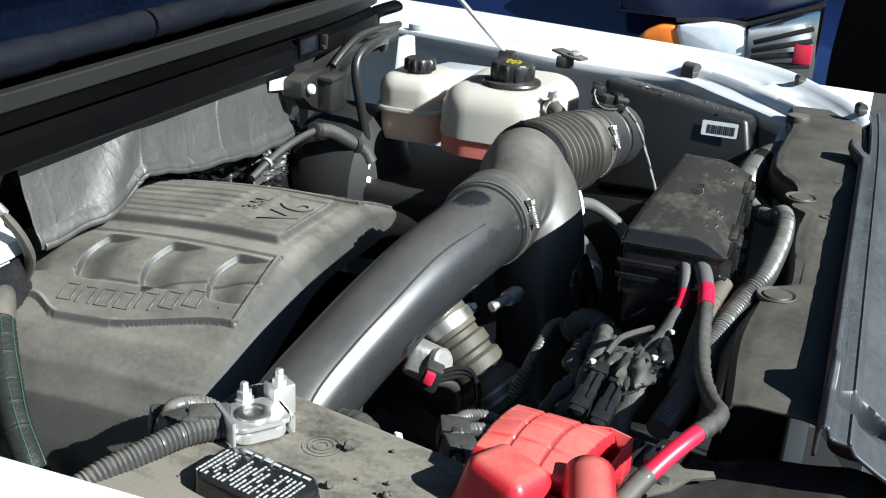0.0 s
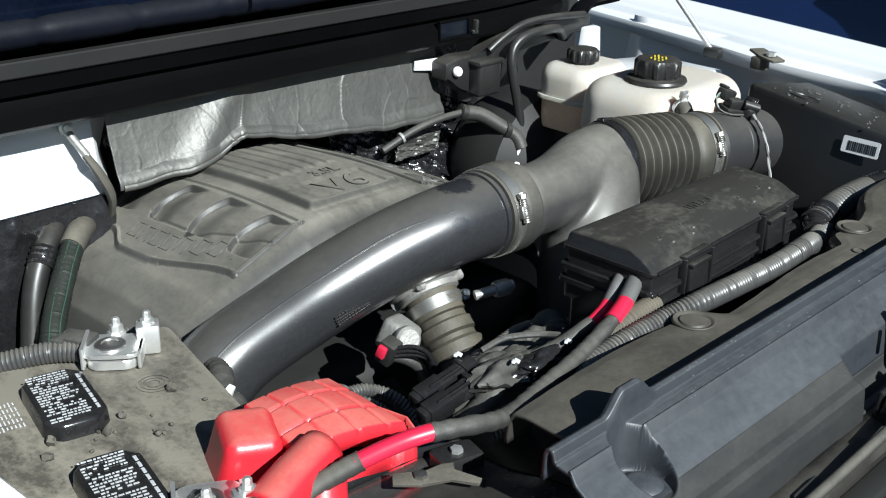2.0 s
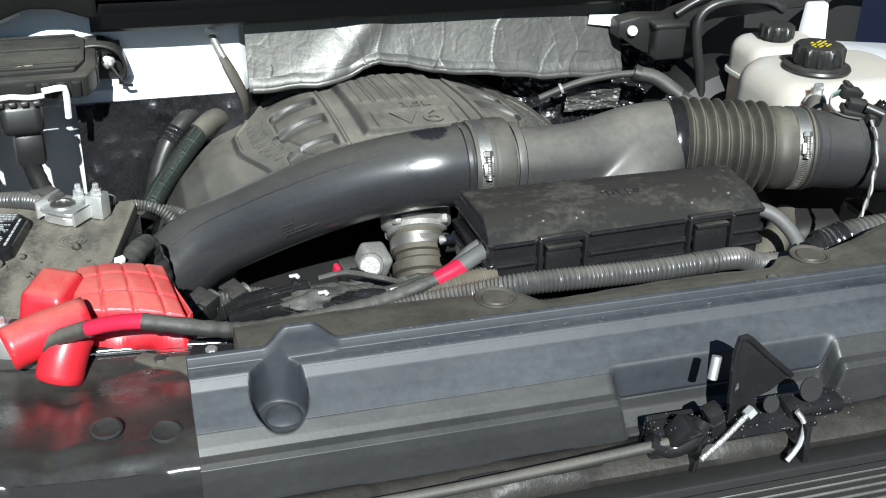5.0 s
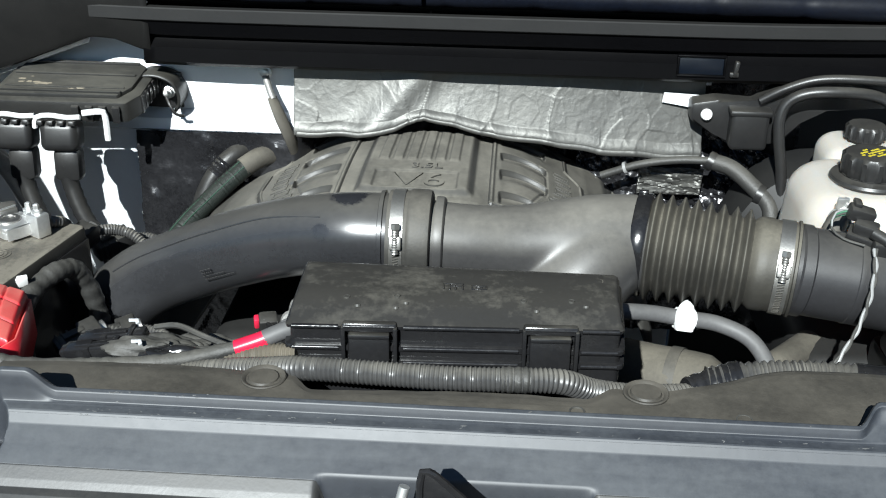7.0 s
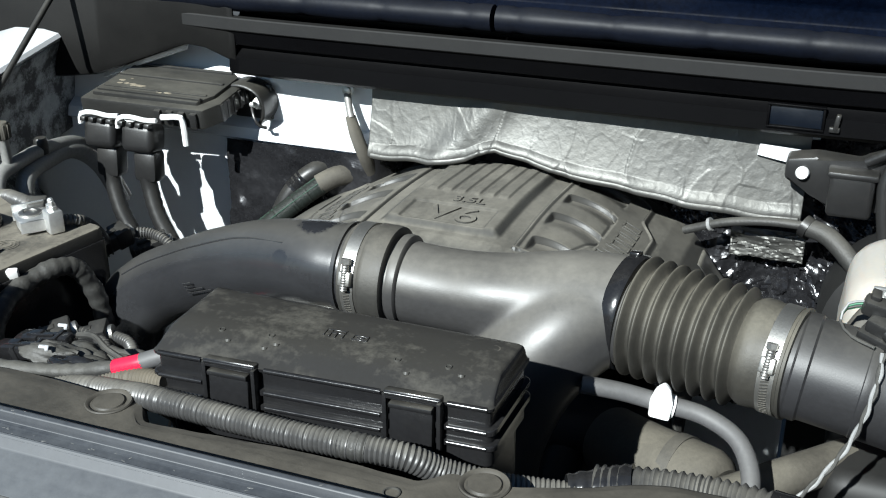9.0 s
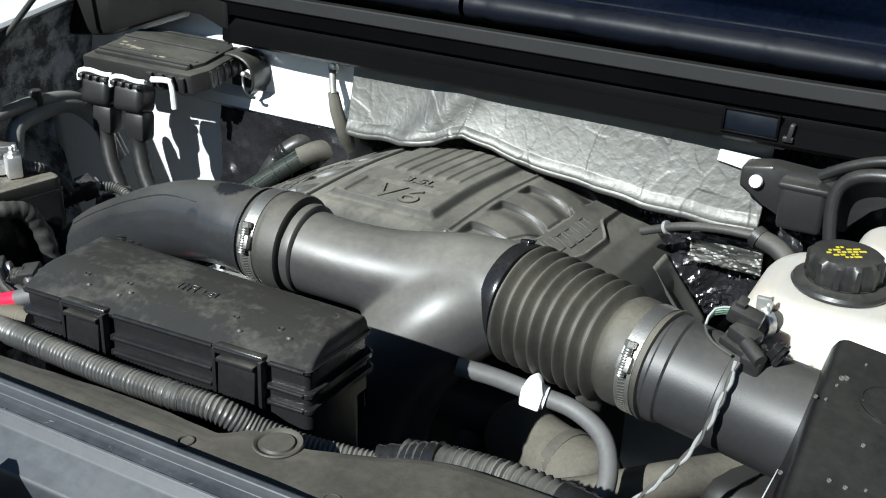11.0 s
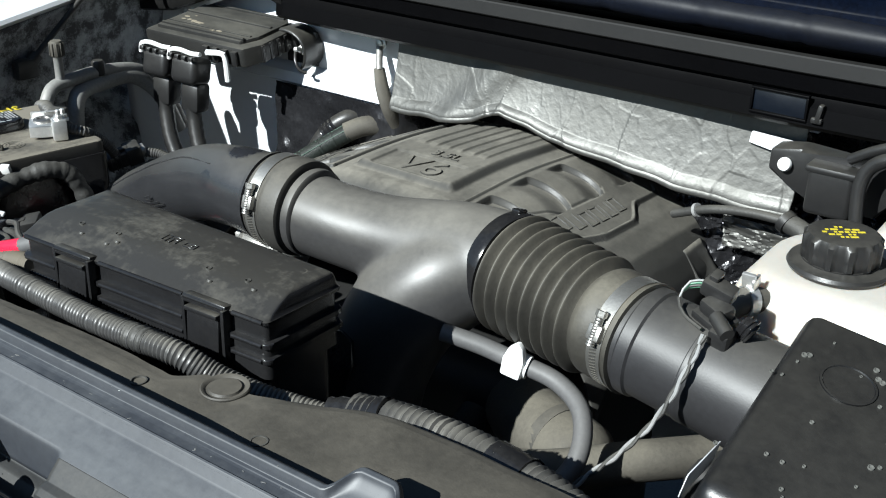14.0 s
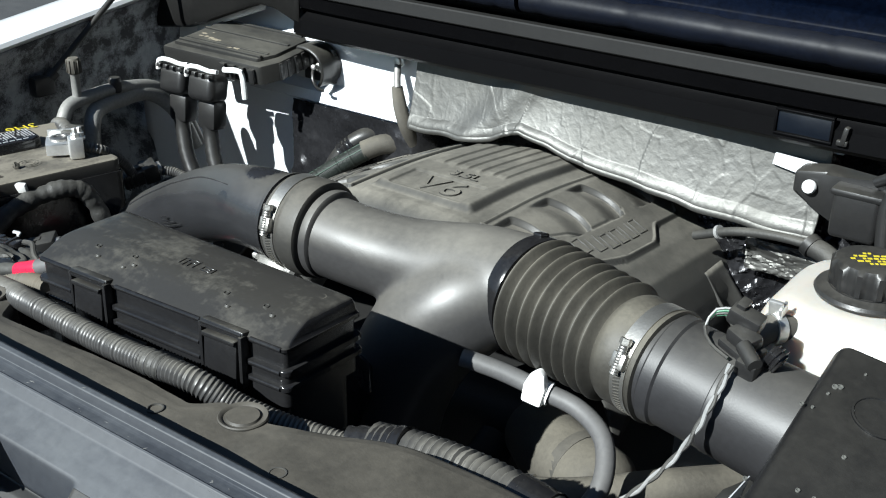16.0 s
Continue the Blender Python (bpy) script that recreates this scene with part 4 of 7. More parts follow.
box(bm, (0.010, 0.016, 0.006), m0 @ pose(-0.020, 0.014, 0.034, 0, 8, 20), 0.0015)
part("plug", bm, M_BLACK, maf)
bm = bmesh.new()
box(bm, (0.022, 0.022, 0.030), m0 @ pose(0.024, -0.014, -0.004, 0, 0, 15), 0.003)
tube(bm, [m0 @ Vector((0.01, -0.012, 0.016)), m0 @ Vector((0.035, -0.020, 0.014))], 0.006, seg=12)
part("clip_block", bm, M_BLACK, maf)
bm = bmesh.new()
box(bm, (0.016, 0.014, 0.020), m0 @ pose(0.036, 0.004, 0.012, 0, 20, 10), 0.002)
for k in range(3):
    box(bm, (0.002, 0.016, 0.022), m0 @ pose(0.031 + 0.005 * k, 0.004, 0.013, 0, 20, 10), 0.0005, 1)
part("lock_tab", bm, M_GLOSS, maf)
for dz, mt, r in ((0.0, M_GREEN, 0.0011), (0.003, M_WIRE, 0.0010), (-0.003, M_LOOM, 0.0014), (-0.005, M_GREEN, 0.0009)):
    bm = bmesh.new()
    tube(bm, [m0 @ Vector((-0.026, 0.010, 0.022 + dz)), m0 @ Vector((-0.040, 0.0, 0.016 + dz)), m0 @ Vector((-0.038, -0.014, 0.004)), m0 @ Vector((-0.020, -0.022, 0.0)), m0 @ Vector((0.006, -0.024, 0.002))], r, seg=8)
    part("wire", bm, mt, maf)
lead = spline([(0.429, 0.260, 1.160), (0.426, 0.238, 1.135), (0.415, 0.220, 1.10), (0.396, 0.203, 1.07), (0.371, 0.188, 1.04), (0.353, 0.178, 1.01), (0.331, 0.168, 0.985)], 0.004)
for turn, mt, lb in ((0.0, M_LOOM, ""), (math.pi, M_WIRE, "pale grey wire")):
    bm = bmesh.new()
    tube(bm, [Vector(p[:3]) + 0.0013 * Vector((math.cos(0.75 * k + turn), 0.6 * math.sin(0.75 * k + turn), 0.6 * math.sin(0.75 * k + turn))) for k, p in enumerate(lead)], 0.0017, seg=8, step=0.003)
    part("twisted_wire", bm, mt, maf, lb)

# ---------- fuse box ----------
fuse = thing("fuse_box", "black plastic fuse box with dusty lid and two latches", "fuse box", (0.03, 0.09, 1.0))
CORN = [Vector((-0.108, 0.046, 0)), Vector((0.168, 0.059, 0)), Vector((0.171, 0.138, 0)), Vector((-0.110, 0.142, 0))]


def fuse_outline(g, r=0.007, n=4, front=0.0):
    """The box's plan grown by g and set back by front on its front side, with rounded corners."""
    c = sum(CORN, Vector()) / 4
    out = []
    for k in range(4):
        p, a, b = CORN[k], CORN[k - 1], CORN[(k + 1) % 4]
        da, db = (a - p).normalized(), (b - p).normalized()
        q = p - (da + db) * g + Vector((0, front if k < 2 else 0, 0))
        for j in range(n + 1):
            t = j / n
            w0, w1, w2 = (1 - t) ** 2, 2 * t * (1 - t), t * t
            v = (q + da * r) * w0 + q * w1 + (q + db * r) * w2
            out.append((v.x, v.y))
    return out


def fuse_front(x):
    return 0.046 + (x + 0.108) * 0.0471


bm = bmesh.new()
levels = [(1.150, -0.0015, 0), (1.1655, -0.0015, 0), (1.1660, 0.0012, 0), (1.1688, 0.0016, 0), (1.1697, 0.0006, 0.001), (1.1728, -0.0005, 0.006), (1.1768, -0.0010, 0.013), (1.1802, -0.0022, 0.020), (1.1820, -0.0042, 0.025), (1.1831, -0.009, 0.029), (1.1838, -0.020, 0.030)]
rings = []
for z, g, fr in levels:
    rings.append([bm.verts.new((x, y, z + 0.0010 * noise.noise((x * 16, y * 16, 3)) * (fr > 0.01))) for x, y in fuse_outline(g, 0.0045, 5, fr)])
for P0, P1 in zip(rings, rings[1:]):
    for k in range(len(P0)):
        bm.faces.new((P0[k], P0[(k + 1) % len(P0)], P1[(k + 1) % len(P0)], P1[k]))
bm.faces.new(rings[-1])
part("lid", bm, M_BOX, fuse, angle=50)
for z0, z1, g in ((1.1465, 1.1510, 0.0032), (1.1335, 1.1378, 0.0036)):
    bm = bmesh.new()
    prism(bm, fuse_outline(g), z0, z1, bevel=0.0019, segs=4)
    part("lid_rim", bm, M_GLOSS, fuse)
bm = bmesh.new()
prism(bm, fuse_outline(0.0), 1.118, 1.150)
part("lid_skirt", bm, M_BOX, fuse)
bm = bmesh.new()
prism(bm, fuse_outline(-0.005), 0.98, 1.120, bevel=0.003)
part("base", bm, M_BOX, fuse)
# rounded beads along the front, broken by the latches
for x0, x1 in ((-0.104, -0.066), (-0.012, 0.083), (0.135, 0.165)):
    for z, g in ((1.1357, 0.0030), (1.1488, 0.0026), (1.1676, 0.0008)):
        bm = bmesh.new()
        tube(bm, [(x0, fuse_front(x0) - g, z), (x1, fuse_front(x1) - g, z)], 0.0021, seg=16, step=0.01)
        part("rim_bead", bm, M_GLOSS, fuse)
for x in (-0.040, 0.109):
    y = fuse_front(x)
    bm = bmesh.new()
    tube(bm, [(x - 0.021, fuse_front(x - 0.021) - 0.0045, 1.1700), (x + 0.021, fuse_front(x + 0.021) - 0.0045, 1.1700)], 0.0019, seg=16, step=0.01)
    part("latch_bead", bm, M_GLOSS, fuse)
    for dx in (-0.0215, 0.0215):
        bm = bmesh.new()
        box(bm, (0.0035, 0.009, 0.044), pose(x + dx, y - 0.003, 1.148, 0, 0, 2.7), 0.001)
        part("latch_guide", bm, M_BOX, fuse)
    bm = bmesh.new()
    box(bm, (0.045, 0.010, 0.0075), pose(x, y - 0.001, 1.1685, -12, 0, 2.7), 0.002)
    box(bm, (0.034, 0.006, 0.040), pose(x, y - 0.0055, 1.143, -4, 0, 2.7), 0.002)
    box(bm, (0.034, 0.009, 0.004), pose(x, y - 0.0055, 1.1625, -4, 0, 2.7), 0.0012)
    part("latch", bm, M_BOX, fuse)
for x in (0.010, 0.052):
    y = fuse_front(x)
    bm = bmesh.new()
    for dx, dz, w, h in ((0, 0.006, 0.026, 0.003), (0, -0.006, 0.026, 0.003), (-0.0115, 0, 0.003, 0.015), (0.0115, 0, 0.003, 0.015), (0, 0, 0.006, 0.010)):
        box(bm, (w, 0.010, h), pose(x + dx, y - 0.008, 1.121 + dz, 0, 0, 2.7), 0.0008, 1)
    part("clip", bm, M_BLACK, fuse)
bm = bmesh.new()
for w, h, x, y in ((0.018, 0.0014, 0, 0.005), (0.0014, 0.010, -0.008, 0), (0.0014, 0.010, -0.003, -0.001), (0.0014, 0.008, 0.002, -0.002), (0.0014, 0.010, 0.008, 0), (0.012, 0.0014, 0.003, 0.001), (0.012, 0.0014, 0.022, 0.003), (0.012, 0.0014, 0.022, -0.003), (0.0014, 0.007, 0.016, 0), (0.0014, 0.007, 0.028, 0), (0.006, 0.0014, 0.022, 0)):
    box(bm, (w, h, 0.0012), pose(0.026 + x, 0.096 + y, 1.1838, 0, 0, 2.7), 0.0003, 1)
part("moulded_mark", bm, M_BOX, fuse)
for x, y in ((-0.062, 0.074), (-0.052, 0.066), (-0.02, 0.078), (-0.012, 0.071), (-0.020, 0.066), (0.086, 0.080), (0.097, 0.071), (0.126, 0.083), (0.138, 0.078), (0.150, 0.118)):
    bm = bmesh.new()
    r = 0.0046 if x > 0.145 else 0.0026
    lathe(bm, [(r, -0.002), (r, 0.0), (r * 0.80, 0.0), (r * 0.78, -0.002)], pose(x, y, float(np.interp(y - fuse_front(x), [0.006, 0.013, 0.020, 0.025, 0.030, 0.05], [1.1728, 1.1768, 1.1802, 1.1820, 1.1833, 1.1838])), -math.degrees(math.atan(0.5)) if y - fuse_front(x) < 0.024 else 0), 18)
    part("moulded_ring", bm, M_FELT if x > 0.145 else M_RING, fuse)

# ---------- conduit across the radiator cover ----------
def conduit(name, label, pts, r, mat, pitch=0.0037, depth=0.0013, parent=None):
    bm = bmesh.new()
    tube(bm, pts, r, seg=16, step=pitch / 4, wave=lambda s: depth * (0.5 + 0.5 * math.cos(2 * math.pi * s / pitch)) - depth)
    if parent is None:
        ob = thing(name, label, "conduit", pts[len(pts) // 2])
        part("ribbed_tube", bm, mat, ob)
        return ob
    return part(name, bm, mat, parent, label)


lying = conduit("wiring_conduit", "ribbed black wiring conduit lying along the radiator cover",
        [(-0.30, 0.060, 1.09), (-0.235, 0.046, 1.108), (-0.17, 0.036, 1.126), (-0.12, 0.024, 1.138), (-0.086, 0.0125, 1.1475), (-0.03, 0.0085, 1.1485), (0.03, 0.007, 1.148), (0.08, 0.009, 1.148), (0.118, 0.0145, 1.1450), (0.145, 0.0265, 1.1300), (0.18, 0.038, 1.120), (0.21, 0.050, 1.114), (0.25, 0.062, 1.110)],
        0.0105, M_CONDUIT)
# added band, set where only a blurred highlight lies on the ribs
bm = bmesh.new()
tube(bm, [(0.070, 0.0088, 1.148), (0.085, 0.0095, 1.148), (0.092, 0.0102, 1.1476)], 0.0104, seg=18, step=0.001, wave=lambda s: 0.0005 * math.sin(s * 1100 + math.sin(s * 300)))
part("tape_wrap", bm, M_LOOM, lying, "wrinkled dusty band added to the conduit")
thick = conduit("wiring_conduit", "thick ribbed wiring conduit wrapped with tape at its end",
        [(0.245, 0.071, 1.112), (0.29, 0.073, 1.119), (0.34, 0.072, 1.122), (0.39, 0.066, 1.122), (0.44, 0.054, 1.120), (0.50, 0.03, 1.117)], 0.0175, M_CONDUIT, 0.006, 0.0028)
bm = bmesh.new()
tube(bm, [(0.225, 0.060, 1.114, 0.0105), (0.25, 0.070, 1.113, 0.016), (0.272, 0.073, 1.117, 0.0183)], 0.0, seg=20, step=0.002, wave=lambda s: 0.0006 * math.sin(s * 600 + 2 * math.sin(s * 150)))
part("tape_wrap", bm, M_GLOSS, thick, "wrinkled black tape")

bm = bmesh.new()
tube(bm, [(0.365, 0.070, 1.122, 0.0180), (0.395, 0.065, 1.122, 0.0183)], 0.0, seg=14, step=0.004, wave=lambda s: 0.0006 * math.sin(s * 700))
part("tape_wrap", bm, M_GLOSS, thick, "wrinkled black tape")

# ---------- grey vacuum hose ----------
gh = thing("vacuum_hose", "grey rubber hose with a white clip, looping below the bellows", "hose", (0.26, 0.28, 1.06))
bm = bmesh.new()
tube(bm, [(0.185, 0.262, 1.078), (0.22, 0.272, 1.072), (0.257, 0.280, 1.063), (0.295, 0.283, 1.056), (0.328, 0.268, 1.045), (0.343, 0.238, 1.022), (0.330, 0.212, 0.998), (0.300, 0.20, 0.985), (0.27, 0.20, 0.985)], 0.0085, seg=14)
part("hose", bm, M_GREYHOSE, gh)
bm = bmesh.new()
tube(bm, [(0.248, 0.277, 1.065), (0.266, 0.281, 1.061)], 0.0112, seg=12)
prism(bm, [(-0.009, -0.012), (0.010, -0.013), (0.011, 0.004), (0.007, 0.016), (0.001, 0.021), (-0.006, 0.015), (-0.010, 0.003)], -0.004, 0.004, basis((0.256, 0.270, 1.067), (0.15, -1, 0.25), (0.95, 0.15, -0.1)), bevel=0.0025)
part("clip", bm, M_WHITEPL, gh, "white plastic clip")
bm = bmesh.new()
tube(bm, [(0.19, 0.40, 0.930, 0.038), (0.24, 0.36, 0.940, 0.040), (0.30, 0.335, 0.945, 0.038), (0.31, 0.33, 0.945, 0.026)], 0, seg=32)
can = thing("canister", "dusty tan cylindrical canister low in the bay", "canister", (0.25, 0.36, 0.9))
part("shell", bm, M_FELT, can)
bm = bmesh.new()
tube(bm, [(0.262, 0.351, 0.942), (0.274, 0.346, 0.943)], 0.0412, seg=32)
part("band", bm, M_RUBBER, can, "black band round the shell")
bm = bmesh.new()
tube(bm, [(0.22, 0.24, 0.96), (0.30, 0.265, 0.975), (0.37, 0.32, 0.985), (0.42, 0.38, 0.98)], 0.019, seg=20)
low = thing("coolant_hose", "dusty rubber hose running under the intake", "hose", (0.30, 0.265, 0.95))
part("hose", bm, M_FELT, low)
bm = bmesh.new()
tube(bm, [(0.262, 0.252, 0.968), (0.272, 0.255, 0.970)], 0.0205, seg=20)
part("clamp", bm, M_CLAMP, low, "dull steel clamp")

# ---------- reservoirs ----------
cool = thing("coolant_reservoir", "white translucent plastic coolant reservoir with black cap", "coolant reservoir", (0.49, 0.45, 1.0))
bm = bmesh.new()
pillow(bm, 0.222, 0.175, 0.055, 1.088, 1.160, 0.034, pose(0.506, 0.449, 0), flare=0.003)
part("tank", bm, M_TANK, cool)
bm = bmesh.new()
pillow(bm, 0.222, 0.175, 0.055, 1.062, 1.090, 0.002, pose(0.506, 0.449, 0))
part("tank_base", bm, M_TANKR, cool, "tank base showing pink coolant")
bm = bmesh.new()
lathe(bm, [(0.030, -0.01), (0.030, 0.004), (0.042, 0.005), (0.0435, 0.008), (0.042, 0.011), (0.034, 0.012), (0.032, 0.013), (0.032, 0.014)], pose(0.472, 0.441, 1.156), 48)
part("neck_collar", bm, M_BLACK, cool)
bm = bmesh.new()
m0 = pose(0.472, 0.441, 1.169)
fluted(bm, [(0.0305, 0, 0), (0.031, 0.002, 1), (0.031, 0.021, 1), (0.0295, 0.0245, 0), (0.026, 0.0252, 0), (0.004, 0.0252, 0)], m0, 12, 0.0024)
cap = part("cap", bm, M_BLACK, cool)
bm = bmesh.new()
rnd = random.Random(8)
for k in range(5):
    x = -0.019 + 0.004 * abs(k - 2)
    while x < 0.017 - 0.004 * abs(k - 2):
        w = rnd.uniform(0.002, 0.0065)
        if rnd.random() < 0.8:
            box(bm, (w, 0.0024, 0.0005), m0 @ pose(0, 0, 0, 0, 0, 35) @ pose(x + w / 2, -0.0105 + 0.0052 * k, 0.0254), 0)
        x += w + 0.0016
part("warning_print", bm, M_YELLOW, cap, "yellow warning print, too small to read")
bm = bmesh.new()
tube(bm, [(0.432, 0.376, 1.142), (0.424, 0.364, 1.146), (0.414, 0.350, 1.140), (0.402, 0.334, 1.118), (0.395, 0.325, 1.09)], 0.0115, seg=16)
part("outlet_hose", bm, M_RUBBER, cool)
bm = bmesh.new()
tube(bm, [(0.427, 0.368, 1.1450), (0.422, 0.361, 1.1455)], 0.0132, seg=18)
box(bm, (0.012, 0.004, 0.014), pose(0.423, 0.363, 1.164, 15), 0.001)
box(bm, (0.003, 0.014, 0.010), pose(0.428, 0.366, 1.162, 15), 0.001)
part("spring_clamp", bm, M_ZINC, cool)
brake = thing("brake_fluid_reservoir", "stained translucent brake fluid reservoir with black cap", "fluid reservoir", (0.52, 0.62, 1.0))
bm = bmesh.new()
pillow(bm, 0.128, 0.108, 0.035, 1.100, 1.150, 0.022, pose(0.525, 0.607, 0))
part("upper_tank", bm, M_TANK, brake)
bm = bmesh.new()
prism(bm, rounded(0.134, 0.112, 0.03, 6, 0.525, 0.607), 1.096, 1.102, bevel=0.002)
part("seam_flange", bm, M_TANK, brake)
bm = bmesh.new()
prism(bm, rounded(0.122, 0.102, 0.03, 6, 0.525, 0.607), 1.050, 1.098, bevel=0.003)
part("lower_tank", bm, M_TANKO, brake)
bm = bmesh.new()
m0 = pose(0.513, 0.605, 1.150)
fluted(bm, [(0.019, -0.008, 0), (0.019, 0.004, 0), (0.0235, 0.005, 1), (0.0235, 0.019, 1), (0.0215, 0.0225, 0), (0.005, 0.023, 0)], m0, 14, 0.0018)
part("cap", bm, M_BLACK, brake)
boost = thing("brake_booster", "black brake booster and master cylinder under the reservoirs", "brake booster", (0.47, 0.7, 0.95))
bm = bmesh.new()
lathe(bm, [(0.03, -0.11), (0.05, -0.10), (0.115, -0.06), (0.12, -0.03), (0.12, 0.02), (0.10, 0.05)], basis((0.49, 0.72, 0.97), (0, 1, 0)), 40)
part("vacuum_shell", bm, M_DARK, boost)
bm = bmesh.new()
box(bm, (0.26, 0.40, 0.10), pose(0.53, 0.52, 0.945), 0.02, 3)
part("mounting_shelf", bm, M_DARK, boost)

# ---------- battery ----------
M_PRINT = material("worn_print", (0.46, 0.47, 0.48), 0.5, vary=0.35, scale=60)
bat = thing("battery", "dusty black car battery with two labelled vent caps", "battery", (-0.51, 0.23, 0.9))
MBAT = pose(-0.517, 0.228, 0, 0, 0, -12)
bm = bmesh.new()
prism(bm, rounded(0.188, 0.305, 0.008, 3), 0.91, 1.092, MBAT, bevel=0.003)
part("case", bm, M_GLOSS, bat)
bm = bmesh.new()
prism(bm, rounded(0.184, 0.300, 0.008, 3), 1.092, 1.107, MBAT, bevel=0.004)
part("top", bm, M_BATT, bat, "dust-covered battery top")
for r in (0.006, 0.010, 0.014):
    bm = bmesh.new()
    lathe(bm, [(r, -0.001), (r, 0.0006), (r - 0.0014, 0.0006), (r - 0.0016, -0.001)], MBAT @ pose(0.045, 0.055, 1.107), 28)
    part("moulded_ring", bm, M_BATT, bat)
for y in (0.052, -0.081):
    bm = bmesh.new()
    oc = [(-0.025, -0.032), (-0.014, -0.044), (0.014, -0.044), (0.025, -0.032), (0.025, 0.032), (0.014, 0.044), (-0.014, 0.044), (-0.025, 0.032)]
    prism(bm, oc, 1.106, 1.120, MBAT @ pose(-0.026, y, 0), bevel=0.003, taper=0.95)
    vc = part("vent_cap", bm, M_GLOSS, bat)
    bm = bmesh.new()
    rnd = random.Random(int(y * 1000))
    for row in range(20):
        x, yy = -0.019, y - 0.036 + 0.0038 * row
        stop = 0.010 if row % 7 else -0.006
        while x < stop:
            w = rnd.uniform(0.0012, 0.0045)
            if rnd.random() < 0.82:
                box(bm, (w, 0.0014, 0.0004), MBAT @ pose(-0.026 + x + w / 2, yy, 1.1205), 0)
            x += w + 0.0009
    for k in range(7):
        box(bm, (0.0024, 0.0062, 0.0004), MBAT @ pose(-0.0085, y - 0.028 + 0.0085 * k, 1.1205), 0)
    tagged(part("label_print", bm, M_PRINT, vc, "white print lines too small to read"), kind="stuff")
# handwriting and print near the edge of the case
letters("3H6", 0.024, pose(-0.583, 0.345, 1.1082, 0, 0, -100), M_YELLOW, bat, name="marker_writing", extrude=0.0002, label="yellow marker writing")
bm = bmesh.new()
rnd = random.Random(9)
for k in range(9):
    for j in range(5):
        box(bm, (0.0011, rnd.uniform(0.003, 0.007), 0.0004), MBAT @ pose(-0.082 + 0.0030 * k, 0.080 - 0.0085 * j, 1.1077), 0)
tagged(part("label_print", bm, M_LABEL, bat), kind="stuff")
rnd = random.Random(21)
for k in range(26):
    s = rnd.choice((1.2, 1.6, 2, 2.5, 3.2, 4.2))
    p = MBAT @ Vector((rnd.choice((-0.058, 0.006, 0.012, -0.02, 0.05)) + rnd.gauss(0, 0.012), rnd.choice((-0.135, -0.128, -0.015, 0.0, 0.02)) + rnd.gauss(0, 0.012), 1.1072 + 0.0007 * s))
    bm = bmesh.new()
    bmesh.ops.create_icosphere(bm, subdivisions=2, radius=0.001 * s, matrix=Matrix.Translation(p))
    for v0 in bm.verts:
        v0.co += Vector((noise.noise(v0.co * 300), noise.noise(v0.co * 310 + Vector((5, 0, 0))), noise.noise(v0.co * 290 + Vector((0, 7, 0))))) * 0.0008 * s
    tagged(part("dirt_crumb", bm, M_FELT), "dry crumb of dirt lying on the battery top", "dirt", group="crumbs on the battery")


def terminal(at, turn, block):
    """A stamped battery clamp: cup round the post, plate, side block with bolt."""
    ob = thing("battery_terminal", "bright stamped metal battery terminal clamp with bolts", "terminal clamp", at, group="battery clamps")
    m = Matrix.Translation(at) @ pose(0, 0, 0, 0, 0, turn)
    bm = bmesh.new()
    prism(bm, rounded(0.042, 0.034, 0.012, 5), -0.008, 0.000, m, bevel=0.002)
    part("clamp_body", bm, M_ZINC, ob)
    bm = bmesh.new()
    prism(bm, rounded(0.046, 0.038, 0.010, 5), 0.003, 0.0065, m, bevel=0.001)
    prism(bm, rounded(0.003, 0.036, 0.001, 2, 0.0225, 0), -0.006, 0.0065, m)
    prism(bm, rounded(0.003, 0.036, 0.001, 2, -0.0225, 0), -0.006, 0.012, m)
    part("stamped_plate", bm, M_ZINC, ob)
    bm = bmesh.new()
    lathe(bm, [(0.0125, 0.006), (0.0125, 0.0085), (0.011, 0.0095), (0.0075, 0.0095), (0.007, 0.008), (0.002, 0.008)], m @ pose(-0.002, -0.002, 0), 28)
    part("post_top", bm, M_STEEL, ob)
    x, y = block
    bm = bmesh.new()
    box(bm, (0.019, 0.017, 0.026), m @ pose(x, y, 0.004, 0, 0, 8), 0.002)
    part("cable_block", bm, M_ZINC, ob)
    for bx, by, h in ((x, y, 0.017), (x - 0.026, y + 0.004, 0.010)):
        bm = bmesh.new()
        lathe(bm, [(0.0075, -0.008), (0.0075, -0.006), (0.0058, -0.006), (0.0058, 0.000), (0.0035, 0.0005), (0.0033, 0.006), (0.0022, 0.007)], m @ pose(bx, by, h + 0.004), 6)
        part("bolt", bm, M_ZINC, ob)
    return ob


terminal((-0.466, 0.324, 1.117), -38, (0.026, 0.017))
terminal((-0.527, 0.100, 1.113), -30, (0.024, -0.012))
neg = thing("negative_cable", "black ribbed negative battery cable", "cable", (-0.5, 0.36, 1.1))
conduit("sleeve", "", [(-0.480, 0.340, 1.116), (-0.505, 0.360, 1.116), (-0.540, 0.380, 1.110), (-0.566, 0.394, 1.104), (-0.61, 0.415, 1.085), (-0.64, 0.43, 1.03)], 0.0095, M_CONDUIT, parent=neg)
